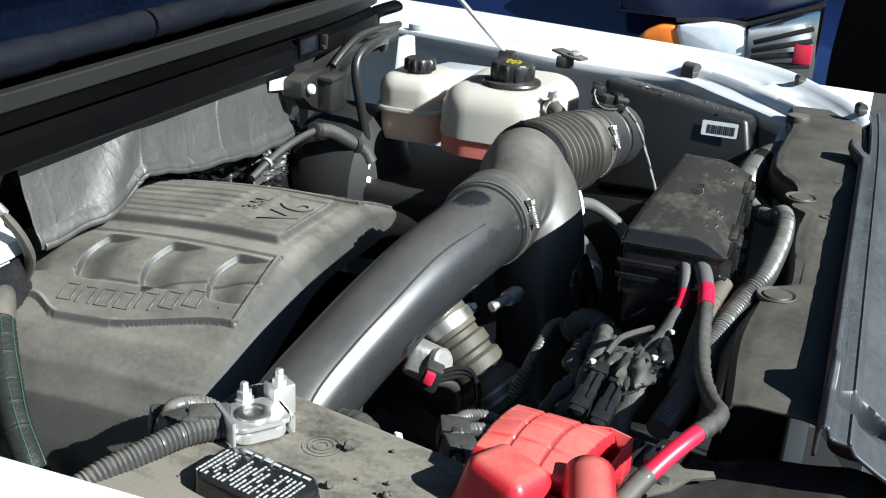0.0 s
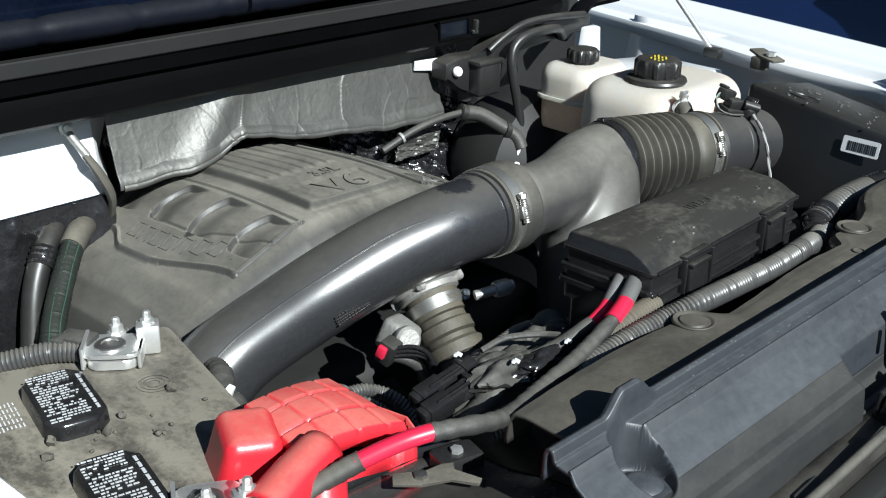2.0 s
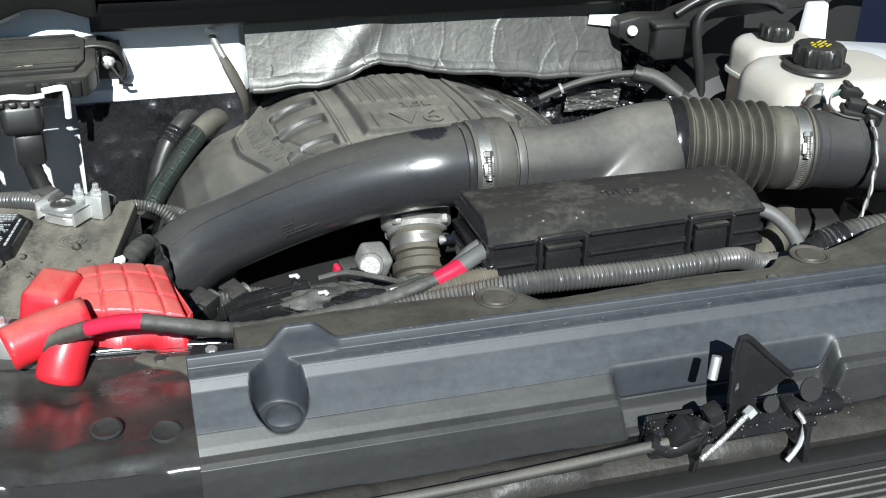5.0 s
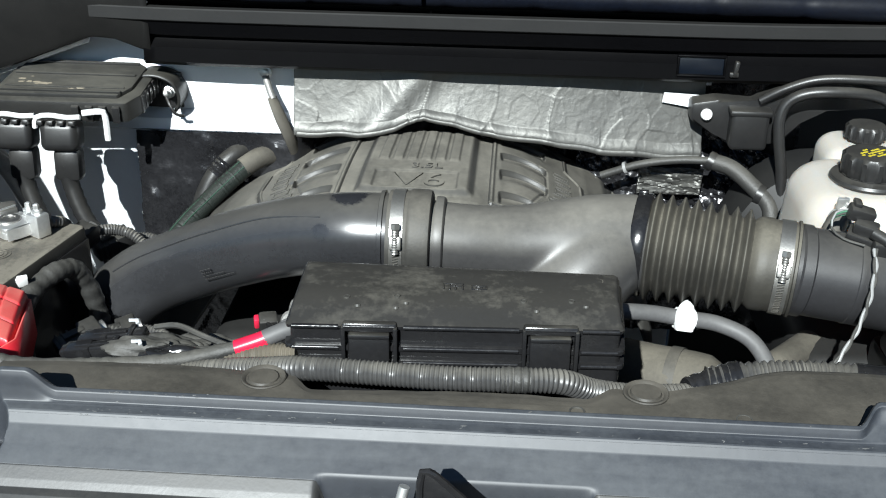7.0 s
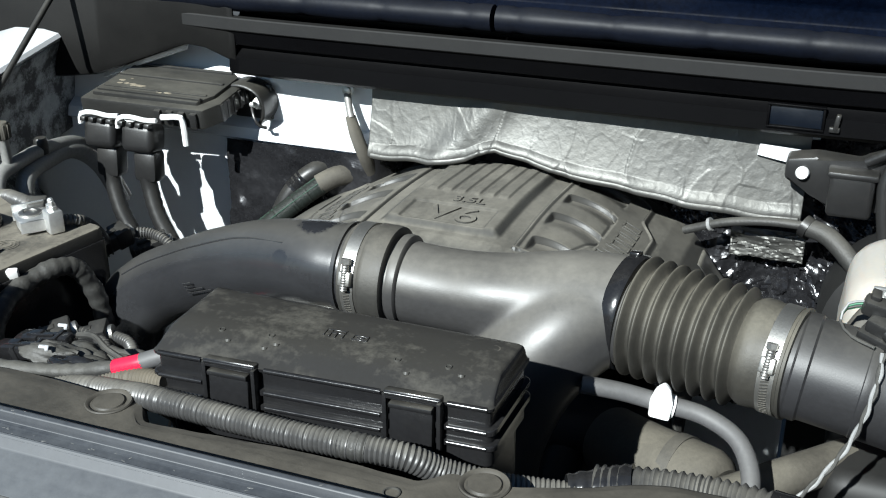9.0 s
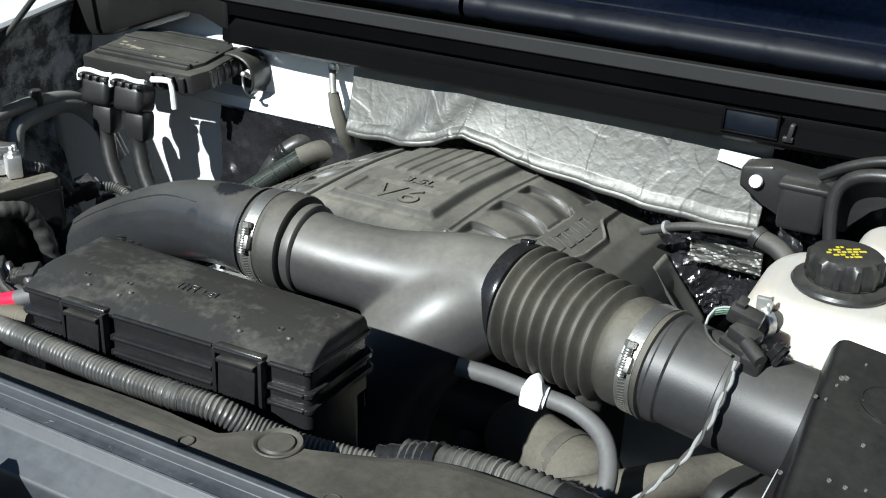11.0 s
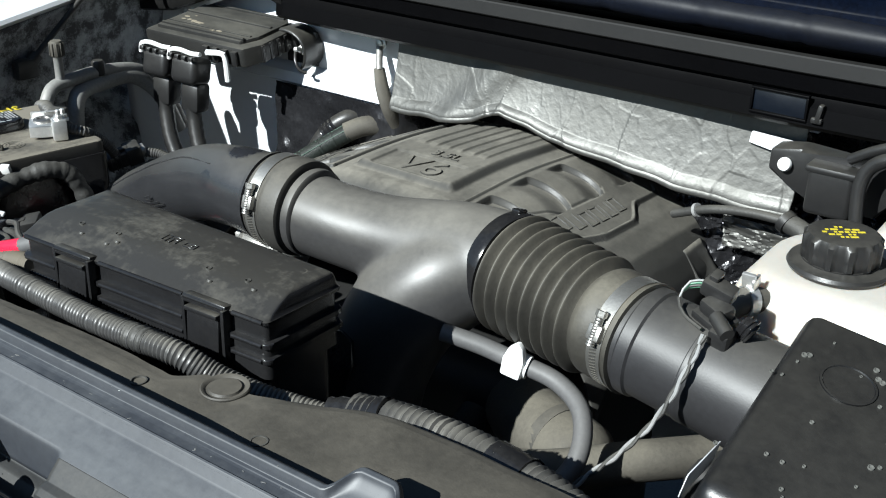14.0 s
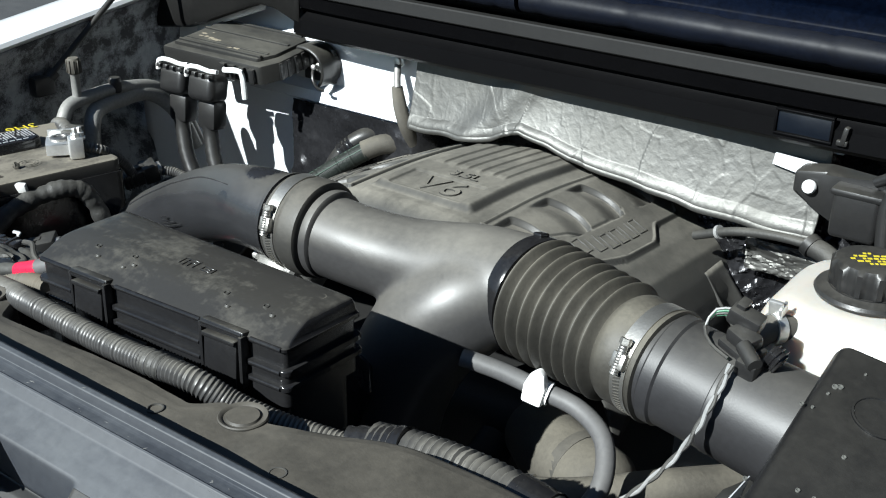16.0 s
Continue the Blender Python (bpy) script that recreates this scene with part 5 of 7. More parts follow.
conduit("sleeve", "", [(-0.438, 0.330, 1.118), (-0.424, 0.345, 1.114), (-0.424, 0.366, 1.100), (-0.428, 0.386, 1.080), (-0.430, 0.396, 1.066)], 0.0068, M_CONDUIT, parent=neg)
bm = bmesh.new()
box(bm, (0.02, 0.03, 0.02), pose(-0.482, 0.352, 1.118, 0, 0, 30), 0.003)
box(bm, (0.008, 0.012, 0.012), pose(-0.497, 0.358, 1.121, 0, 0, 30), 0.002)
part("crimp_plug", bm, M_LOOM, neg)

# taped looms beside the battery
bm = bmesh.new()
tube(bm, [(-0.432, 0.296, 1.03), (-0.430, 0.284, 1.075), (-0.431, 0.262, 1.083), (-0.432, 0.22, 1.078), (-0.43, 0.18, 1.05)], 0.0115, seg=14)
tagged(part("taped_loom", bm, M_FELT), "dusty taped wiring loom along the battery side", "wiring loom")
bm = bmesh.new()
tube(bm, [(-0.375, 0.312, 1.00), (-0.381, 0.309, 1.045), (-0.390, 0.296, 1.080), (-0.398, 0.275, 1.090), (-0.410, 0.252, 1.086), (-0.414, 0.222, 1.080), (-0.408, 0.19, 1.07), (-0.395, 0.16, 1.05)], 0.0105, seg=20, step=0.003,
     wave=lambda s: 0.0006 * math.sin(s * 500 + 3 * math.sin(s * 60)) + 0.0006 * math.sin(s * 170))
tagged(part("taped_loom", bm, M_LOOM), "thick loom wrapped in wrinkled grey tape", "wiring loom")
bm = bmesh.new()
box(bm, (0.012, 0.006, 0.012), pose(-0.420, 0.232, 1.098, 20, 0, 30), 0.001)
tagged(part("tape_flag", bm, M_WHITEPL), "small white tape flag on a loom", "tape flag")

for x, y, z, rz in ((-0.432, 0.408, 1.060, 65), (-0.405, 0.445, 1.040, 40), (-0.355, 0.20, 1.05, 40), (-0.325, 0.22, 1.045, 25)):
    cn = thing("wiring_connector", "black plastic wiring connector lying among the looms", "connector", (x, y, z), group="loose connectors")
    cm = pose(x, y, z, 8, -12, rz)
    bm = bmesh.new()
    box(bm, (0.046, 0.022, 0.020), cm, 0.003)
    box(bm, (0.020, 0.026, 0.024), cm @ pose(0.014, 0, 0.001), 0.002)
    for k in range(3):
        box(bm, (0.002, 0.024, 0.022), cm @ pose(-0.018 + 0.006 * k, 0, 0), 0.0006, 1)
    box(bm, (0.022, 0.008, 0.004), cm @ pose(-0.002, 0, 0.012), 0.001)
    part("shell", bm, M_BLACK, cn)
    bm = bmesh.new()
    lathe(bm, [(0.0075, 0), (0.0095, 0.001), (0.0095, 0.007), (0.0075, 0.008)], basis(cm @ Vector((0.022, 0, 0)), cm.to_3x3() @ Vector((1, 0, 0))), 16)
    part("end_ring", bm, M_CLAMP, cn, "bright end ring")
    conduit("tail_sleeve", "", [tuple(cm @ Vector(p)) for p in ((0.028, -0.002, -0.002), (0.045, -0.016, -0.006), (0.052, -0.040, -0.012), (0.050, -0.065, -0.030), (0.046, -0.08, -0.06))], 0.0068, M_CONDUIT, parent=cn)

# ---------- red terminal cover ----------
red = thing("terminal_cover", "red plastic battery terminal cover with moulded squares", "terminal cover", (-0.41, 0.13, 1.1))


def red_top(u, w):
    a, b, c, d = Vector((-0.462, 0.092, 1.128)), Vector((-0.364, 0.080, 1.117)), Vector((-0.378, 0.156, 1.130)), Vector((-0.456, 0.163, 1.134))
    p = a * (1 - u) * (1 - w) + b * u * (1 - w) + c * u * w + d * (1 - u) * w
    p.z += 0.010 * (1 - (2 * u - 1) ** 2) * (1 - 0.6 * (2 * w - 1) ** 2)
    for g in (0.30, 0.56, 0.82):
        p.z -= 0.0016 * math.exp(-((u - g + 0.05 * w) / 0.014) ** 2)
    for g in (0.33, 0.68):
        p.z -= 0.0016 * math.exp(-((w - g) / 0.016) ** 2)
    edge = min(u, 1 - u, w, 1 - w)
    p.z -= 0.012 * max(0.0, 1 - edge / 0.04) ** 2
    return p


bm = bmesh.new()
sheet(bm, np.linspace(0, 1, 70), np.linspace(0, 1, 70), red_top)
top = part("top", bm, M_RED, red)
thicken(top, 0.002)
# skirt with an arch cut out of its front
bm = bmesh.new()
oc = [(-0.468, 0.092), (-0.440, 0.078), (-0.432, 0.0755)]
oc += [(-0.428 + 0.060 * k / 16, 0.0742 - 0.0075 * k / 16) for k in range(17)]
oc += [(-0.360, 0.085), (-0.377, 0.160), (-0.40, 0.165), (-0.455, 0.168)]
lo = []
for x, y in oc:
    z = 1.080 if y > 0.09 else 1.064
    if y < 0.09 and -0.424 < x < -0.384:
        z += 0.030 * (1 - abs((x + 0.404) / 0.020) ** 5)
    lo.append(bm.verts.new((x, y, z)))
hi = [bm.verts.new((-0.412 + (x + 0.412) * 0.985, 0.13 + (y - 0.13) * 0.985, 1.118)) for x, y in oc]
for k in range(len(oc)):
    bm.faces.new((lo[k], lo[(k + 1) % len(oc)], hi[(k + 1) % len(oc)], hi[k]))
thicken(part("skirt", bm, M_RED, red, angle=50), 0.002)
bm = bmesh.new()
pillow(bm, 0.042, 0.050, 0.010, -0.030, 0.025, 0.012, pose(-0.474, 0.131, 1.117, 6, 4, -24), flare=0.010)
part("boot", bm, M_RED, red)
bm = bmesh.new()
tube(bm, [(-0.446, 0.082, 1.128, 0.0175), (-0.480, 0.072, 1.124, 0.018), (-0.510, 0.063, 1.117, 0.0185)], 0, seg=28, cap=False)
thicken(part("cable_spout", bm, M_RED, red), 0.002)
bm = bmesh.new()
tube(bm, [(-0.458, 0.070, 1.122, 0.018), (-0.467, 0.060, 1.106, 0.019), (-0.473, 0.054, 1.089, 0.0195)], 0, seg=28, cap=False)
thicken(part("cable_spout", bm, M_RED, red), 0.002)
bm = bmesh.new()
box(bm, (0.04, 0.05, 0.05), pose(-0.405, 0.115, 1.07), 0.006)
part("inner_post", bm, M_FELT, red, "dusty terminal block under the cover")

# ---------- red power cable ----------
pow_ = thing("power_cable", "thick power cable with red sleeve running to the fuse box", "cable", (-0.4, 0.03, 1.14))
bm = bmesh.new()
tube(bm, [(-0.490, 0.062, 1.114), (-0.472, 0.058, 1.124), (-0.455, 0.050, 1.133), (-0.444, 0.044, 1.1385)], 0.0072, seg=16, step=0.003, wave=lambda s: 0.0003 * math.sin(s * 700))
part("tape_wrap", bm, M_RUBBER, pow_, "black tape wrap")
bm = bmesh.new()
tube(bm, [(-0.450, 0.047, 1.1362), (-0.430, 0.036, 1.145), (-0.414, 0.027, 1.1505), (-0.400, 0.0205, 1.1525)], 0.0064, seg=16)
part("red_sleeve", bm, M_REDTAPE, pow_, "red cable sleeve")
bm = bmesh.new()
tube(bm, [(-0.402, 0.0213, 1.1522), (-0.375, 0.013, 1.1495), (-0.348, 0.0125, 1.142), (-0.318, 0.020, 1.133), (-0.265, 0.035, 1.127), (-0.205, 0.046, 1.128), (-0.152, 0.053, 1.139)], 0.0068, seg=16, step=0.003, wave=lambda s: 0.0004 * math.sin(s * 420 + 2 * math.sin(s * 90)))
part("dusty_sleeve", bm, M_LOOM, pow_)
for pts, mt in (([(-0.154, 0.053, 1.1385), (-0.136, 0.056, 1.1445), (-0.129, 0.058, 1.147)], M_REDTAPE), ([(-0.130, 0.0577, 1.1467), (-0.116, 0.062, 1.152), (-0.104, 0.067, 1.155)], M_GREYHOSE)):
    bm = bmesh.new()
    tube(bm, pts, 0.0076, seg=14)
    part("cable_end", bm, mt, pow_)
pc2 = thing("power_cable", "dusty power cable with red tape entering the fuse box", "cable", (-0.15, 0.08, 1.13))
for pts, mt, r in (([(-0.27, 0.112, 1.090), (-0.225, 0.096, 1.104), (-0.185, 0.084, 1.114), (-0.150, 0.077, 1.126)], M_LOOM, 0.0066), ([(-0.151, 0.077, 1.1255), (-0.136, 0.076, 1.133), (-0.127, 0.0765, 1.139)], M_REDTAPE, 0.0058), ([(-0.128, 0.0765, 1.1385), (-0.115, 0.079, 1.149), (-0.105, 0.082, 1.153)], M_GREYHOSE, 0.0056)):
    bm = bmesh.new()
    tube(bm, pts, r, seg=14)
    part("cable_length", bm, mt, pc2)
conduit("wiring_conduit", "dusty brown split conduit behind the power cables", [(-0.24, 0.055, 1.10), (-0.19, 0.052, 1.118), (-0.14, 0.050, 1.133), (-0.10, 0.046, 1.140)], 0.010, M_CONDUITB)

# ---------- harness bundle ----------
har = thing("harness_bundle", "dusty bundle of black wiring connectors and tape", "wiring harness", (-0.23, 0.1, 1.05))
rnd = random.Random(5)
for k in range(6):
    bm = bmesh.new()
    y0, z0 = 0.088 + 0.013 * k, 1.092 - 0.004 * k + 0.004 * math.sin(k * 2.1)
    tube(bm, [(-0.30 + 0.01 * k, y0 + 0.012, z0 - 0.03), (-0.262, y0 + rnd.uniform(-.008, .008), z0 + 0.004), (-0.225, y0 + rnd.uniform(-.012, .012), z0 + 0.012), (-0.19, y0 + rnd.uniform(-.010, .010), z0 + 0.010), (-0.155 + 0.008 * k, y0 + 0.006, z0 - 0.002), (-0.12 + 0.012 * k, y0 + 0.02, z0 - 0.04)],
         rnd.uniform(0.007, 0.012), seg=14, step=0.003, wave=lambda s: 0.0013 * math.sin(s * 330 + k + 2 * math.sin(s * 90)) + 0.001 * math.sin(s * 130), flat=0.75)
    part("taped_cable", bm, M_LOOM, har)
# long paired connectors
for dx, dy, dz in ((0.0, 0.0, 0.0), (0.010, 0.019, 0.002)):
    bm = bmesh.new()
    cm = basis((-0.296 + dx, 0.102 + dy, 1.100 + dz), (-0.22, -0.15, 1), (0.97, -0.08, 0.24)) @ Matrix.Scale(0.86, 4)
    box(bm, (0.078, 0.015, 0.017), cm, 0.0025)
    box(bm, (0.030, 0.018, 0.020), cm @ pose(-0.018, 0, 0), 0.002)
    box(bm, (0.006, 0.019, 0.021), cm @ pose(0.024, 0, 0), 0.001)
    box(bm, (0.040, 0.003, 0.004), cm @ pose(0.0, -0.003, 0.0095), 0.001)
    part("connector", bm, M_GLOSS, har)
# crumpled tape folds
for k, (x, y, z, s) in enumerate(((-0.245, 0.090, 1.108, 1.1), (-0.215, 0.078, 1.110, 1.0), (-0.188, 0.086, 1.106, 0.9), (-0.225, 0.112, 1.100, 1.0))):
    bm = bmesh.new()
    bmesh.ops.create_icosphere(bm, subdivisions=4, radius=1.0)
    for v0 in bm.verts:
        n = noise.noise(v0.co * 1.3 + Vector((k * 7, 0, 0))) * 0.45 + abs(noise.noise(v0.co * 2.2 + Vector((0, k * 5, 0)))) * 0.3
        v0.co = Vector((x, y, z)) + Vector((v0.co.x * 0.034, v0.co.y * 0.015, v0.co.z * 0.013)) * s * (0.85 + n)
    part("tape_fold", bm, M_GLOSS if k == 1 else M_LOOM, har, "crumpled black tape")
for x, y, z in ((-0.250, 0.078, 1.126), (-0.186, 0.075, 1.122), (-0.268, 0.125, 1.120)):
    bm = bmesh.new()
    box(bm, (0.007, 0.003, 0.0025), pose(x, y, z, 0, 10, 30), 0.0006)
    box(bm, (0.003, 0.005, 0.003), pose(x + 0.004, y, z - 0.001, 20, 10, 30), 0.0006)
    part("clip", bm, M_LABEL, har, "white plastic clip")
bm = bmesh.new()
tube(bm, [(-0.245, 0.118, 1.118), (-0.222, 0.112, 1.124), (-0.195, 0.096, 1.124), (-0.172, 0.094, 1.116)], 0.0028, seg=8)
part("wire", bm, M_LOOM, har)

# ---------- throttle coupler under the pipe ----------
M_COUPLER = material("coupler_rubber", (0.022, 0.020, 0.017), 0.45, dust=(0.17, 0.15, 0.105), dust_amount=0.55, dust_scale=22, bump=0.2, bump_scale=300, settle=(-0.1, 0.9, 0.2), patchy=(0.4, 0.8))
cpl = thing("throttle_coupler", "dusty ribbed rubber coupler with metal clamps on the throttle", "coupler", (-0.11, 0.28, 1.0))
A2, D2 = Vector((-0.098, 0.316, 1.036)), Vector((-0.08, -0.62, -0.62)).normalized()
bm = bmesh.new()
lathe(bm, [(r * 0.86, h) for r, h in ((0.030, -0.02), (0.035, -0.018), (0.035, 0.012), (0.032, 0.014), (0.032, 0.020), (0.0365, 0.023), (0.0365, 0.034), (0.033, 0.037), (0.033, 0.042), (0.038, 0.046), (0.038, 0.058), (0.034, 0.061), (0.034, 0.066), (0.040, 0.072), (0.041, 0.10), (0.03, 0.105))], basis(A2, D2), 48)
part("ribbed_body", bm, M_COUPLER, cpl)
bm = bmesh.new()
tube(bm, [A2 + D2 * 0.098, A2 + D2 * 0.125, A2 + D2 * 0.14 + Vector((0.02, 0, -0.02)), A2 + D2 * 0.15 + Vector((0.05, 0.01, -0.06))], 0.031, seg=28)
part("lower_hose", bm, M_RUBBER, cpl)
hose_clamp(cpl, A2 + D2 * 0.0, D2, 0.0306, (0.9, -0.3, 0.3))
hose_clamp(cpl, A2 + D2 * 0.086, D2, 0.0354, (-0.2, -0.7, 0.6))
thr = thing("throttle_unit", "bare cast aluminium throttle body under the intake pipe", "throttle", (-0.15, 0.33, 1.0))
bm = bmesh.new()
lathe(bm, [(0.036, -0.055), (0.040, -0.05), (0.040, -0.024), (0.034, -0.020), (0.034, -0.014), (0.029, -0.012), (0.028, 0.0)], basis(A2, D2), 40)
for k in range(4):
    lathe(bm, [(0.006, -0.028), (0.006, -0.018), (0.004, -0.016), (0.001, -0.016)], basis(A2, D2) @ pose(0.037 * math.cos(0.8 + k * 1.57), 0.037 * math.sin(0.8 + k * 1.57), 0), 6)
part("bore", bm, M_ALU, thr)
bm = bmesh.new()
box(bm, (0.032, 0.036, 0.036), pose(-0.150, 0.318, 1.020, 20, 10, 15), 0.007, 3)
lathe(bm, [(0.014, 0.0), (0.014, 0.006), (0.011, 0.009), (0.003, 0.009)], basis((-0.156, 0.300, 1.026), (-0.3, -0.9, 0.3)), 20)
part("motor_housing", bm, M_ALU, thr)
bm = bmesh.new()
box(bm, (0.02, 0.018, 0.026), pose(-0.184, 0.296, 1.024, 20, 0, 15), 0.003)
part("plug_body", bm, M_BLACK, thr)
bm = bmesh.new()
box(bm, (0.006, 0.010, 0.014), pose(-0.196, 0.294, 1.028, 20, 0, 15), 0.002)
part("plug", bm, M_REDTAPE, thr, "red plug")
bm = bmesh.new()
tube(bm, [(-0.185, 0.298, 1.02), (-0.165, 0.285, 1.01), (-0.15, 0.28, 0.99), (-0.148, 0.28, 0.96)], 0.006, seg=10)
part("wire", bm, M_LOOM, thr)
for k in range(3):
    bm = bmesh.new()
    tube(bm, [(-0.184, 0.288, 1.030 - 0.004 * k), (-0.172 + 0.003 * k, 0.272, 1.034 - 0.006 * k), (-0.160 + 0.004 * k, 0.262, 1.024 - 0.006 * k), (-0.156 + 0.004 * k, 0.258, 1.00), (-0.160, 0.255, 0.97)], 0.0024, seg=8)
    part("wire", bm, M_GLOSS, thr)
bm = bmesh.new()
tube(bm, [(-0.085, 0.272, 1.062), (-0.065, 0.262, 1.066), (-0.045, 0.255, 1.068)], 0.0055, seg=10)
lathe(bm, [(0.008, -0.004), (0.009, 0.0), (0.009, 0.012), (0.006, 0.016)], basis((-0.062, 0.261, 1.066), (0.9, -0.3, 0.05)), 12)
part("stud", bm, M_ALU, thr)
conduit("wiring_conduit", "thin corrugated black tube curving past the coupler", [(-0.145, 0.225, 1.00), (-0.13, 0.215, 1.03), (-0.10, 0.212, 1.043), (-0.06, 0.215, 1.04), (0.0, 0.22, 1.02), (0.06, 0.23, 0.99)], 0.0062, M_CONDUIT, 0.004, 0.0012)
conduit("wiring_conduit", "short ribbed rubber boot by the fuse box", [(-0.115, 0.13, 1.06), (-0.10, 0.15, 1.07), (-0.085, 0.172, 1.068), (-0.075, 0.19, 1.05)], 0.014, M_RUBBER, 0.008, 0.004)

# ---------- control module ----------
M_SPOTTAN = material("dried_mud", (0.22, 0.19, 0.14), 0.8, vary=0.3)
M_ECM = material("dusty_module_plastic", (0.012, 0.012, 0.012), 0.36, dust=(0.12, 0.113, 0.092), dust_amount=0.62, dust_scale=16, bump=0.15, bump_scale=500, settle=(0.3, 1.0, 0.15), patchy=(0.42, 0.85), streak=(0.6, 1.5, 1))
ecm = thing("control_module", "black plastic engine control module with two large plugs", "control module", (-0.53, 0.68, 1.13))
bm = bmesh.new()
ME = basis((-0.535, 0.683, 1.150), (0.03, -0.16, 1), (1, 0.06, 0))
prism(bm, [(-0.105, -0.06), (0.085, -0.058), (0.10, -0.03), (0.106, 0.044), (0.09, 0.056), (-0.09, 0.052)], -0.018, 0.010, ME, bevel=0.005)
part("housing", bm, M_ECM, ecm)
bm = bmesh.new()
prism(bm, [(-0.09, -0.048), (0.072, -0.046), (0.086, -0.02), (0.092, 0.042), (0.078, 0.056), (-0.078, 0.052)], 0.010, 0.0155, ME, bevel=0.003)
part("lid", bm, M_ECM, ecm)
for yy, w, hgt in ((-0.040, 0.160, 0.006), (-0.026, 0.160, 0.003), (0.012, 0.164, 0.005), (0.047, 0.150, 0.006)):
    bm = bmesh.new()
    box(bm, (w, 0.005, hgt), ME @ pose(0.0 + 0.12 * yy, yy, 0.0155), 0.0012)
    part("lid_rib", bm, M_ECM, ecm)
for k in range(6):
    bm = bmesh.new()
    box(bm, (0.006, 0.007, 0.026), ME @ pose(0.098 + 0.0014 * k, -0.028 + 0.015 * k, -0.006, 0, 0, -5), 0.001)
    part("side_rib", bm, M_BLACK, ecm)
for k in range(4):
    bm = bmesh.new()
    box(bm, (0.010, 0.006, 0.022), ME @ pose(0.018 + 0.018 * k, -0.061, -0.006), 0.001)
    part("edge_latch", bm, M_BLACK, ecm)
bm = bmesh.new()
rnd = random.Random(8)
for k in range(26):
    cx, cy = rnd.choice(((-0.055, -0.010), (-0.035, -0.018), (0.0, -0.034), (0.012, -0.032)))
    bmesh.ops.create_icosphere(bm, subdivisions=2, radius=rnd.uniform(0.001, 0.0032), matrix=ME @ pose(cx + rnd.gauss(0, 0.008), cy + rnd.gauss(0, 0.003), 0.0157) @ Matrix.Diagonal((2.0, 1.0, 0.08, 1)))
tagged(part("dried_mud", bm, M_SPOTTAN, ecm, "pale tan spots of dried mud"), kind="stuff")
bm = bmesh.new()
ARCH = spline([(-0.462, 1.150), (-0.448, 1.161), (-0.428, 1.162), (-0.411, 1.155), (-0.402, 1.142), (-0.401, 1.126), (-0.409, 1.112)], 0.004)
sheet(bm, range(len(ARCH)), range(4), lambda i, k: Vector((ARCH[i][0], (0.708, 0.711, 0.730, 0.748)[k], ARCH[i][1] - (0.002, 0, 0, 0)[k])))
thicken(part("stud_shroud", bm, M_ECM, ecm), 0.004, 1.0)
bm = bmesh.new()
box(bm, (0.060, 0.006, 0.052), pose(-0.432, 0.742, 1.134), 0.002)
part("mounting_ear", bm, M_BLACK, ecm)
bm = bmesh.new()
lathe(bm, [(0.009, 0), (0.009, 0.006), (0.006, 0.007), (0.006, 0.016), (0.0035, 0.017), (0.0035, 0.030), (0.002, 0.031)], basis((-0.420, 0.738, 1.132), (0.1, -0.95, 0.2)), 10)
part("bolt", bm, M_ZINC, ecm)
bm = bmesh.new()
tube(bm, [(-0.416, 0.708, 1.134), (-0.409, 0.700, 1.124), (-0.402, 0.700, 1.112), (-0.392, 0.705, 1.108)], 0.0022, seg=8)
part("wire", bm, M_BLACK, ecm)
for x in (-0.588, -0.527):
    bm = bmesh.new()
    box(bm, (0.050, 0.040, 0.040), pose(x, 0.605, 1.110, -12, 0, 3), 0.010, 4)
    for k in range(4):
        box(bm, (0.008, 0.012, 0.006), pose(x - 0.021 + 0.014 * k, 0.590, 1.132, -12, 0, 3), 0.001)
    box(bm, (0.036, 0.030, 0.045), pose(x + 0.004, 0.606, 1.070, -6, 0, 3), 0.008)
    pl = part("plug", bm, M_BLACK, ecm)
    bm = bmesh.new()
    tube(bm, [(x - 0.030, 0.592, 1.124), (x - 0.027, 0.592, 1.138), (x - 0.010, 0.594, 1.141), (x + 0.012, 0.596, 1.138), (x + 0.030, 0.597, 1.139)], 0.0034, seg=8)
    part("lock_lever", bm, M_WHITEPL, pl, "white plastic locking lever")
    bm = bmesh.new()
    tube(bm, [(x, 0.602, 1.07), (x + 0.005, 0.60, 1.04), (x + 0.02, 0.592, 1.0), (x + 0.05, 0.585, 0.95), (x + 0.06, 0.58, 0.90)], 0.0115, seg=14, wave=lambda s: 0.0005 * math.sin(s * 500))
    part("loom_tail", bm, M_BLACK, pl)
bm = bmesh.new()
tube(bm, [(-0.500, 0.612, 1.139), (-0.478, 0.618, 1.140), (-0.473, 0.622, 1.133), (-0.474, 0.626, 1.098)], 0.0042, seg=8)
part("lock_lever", bm, M_WHITEPL, ecm, "white plastic locking lever")

ecm.location += Vector((0.006, 0.008, 0.006))

# ---------- ground strap ----------
st = thing("ground_strap", "braided ground strap with a dusty sleeve bolted to the firewall", "ground strap", (-0.275, 0.74, 1.17))
bm = bmesh.new()
lathe(bm, [(0.008, 0), (0.009, 0.002), (0.009, 0.005), (0.0055, 0.006), (0.0055, 0.010), (0.003, 0.011)], basis((-0.275, 0.752, 1.170), (0, -1, 0.1)), 12)
part("bolt", bm, M_ZINC, st)
bm = bmesh.new()
tube(bm, [(-0.275, 0.745, 1.166), (-0.268, 0.735, 1.150), (-0.262, 0.728, 1.138)], 0.005, seg=10)
part("lug", bm, M_ALU, st)
bm = bmesh.new()
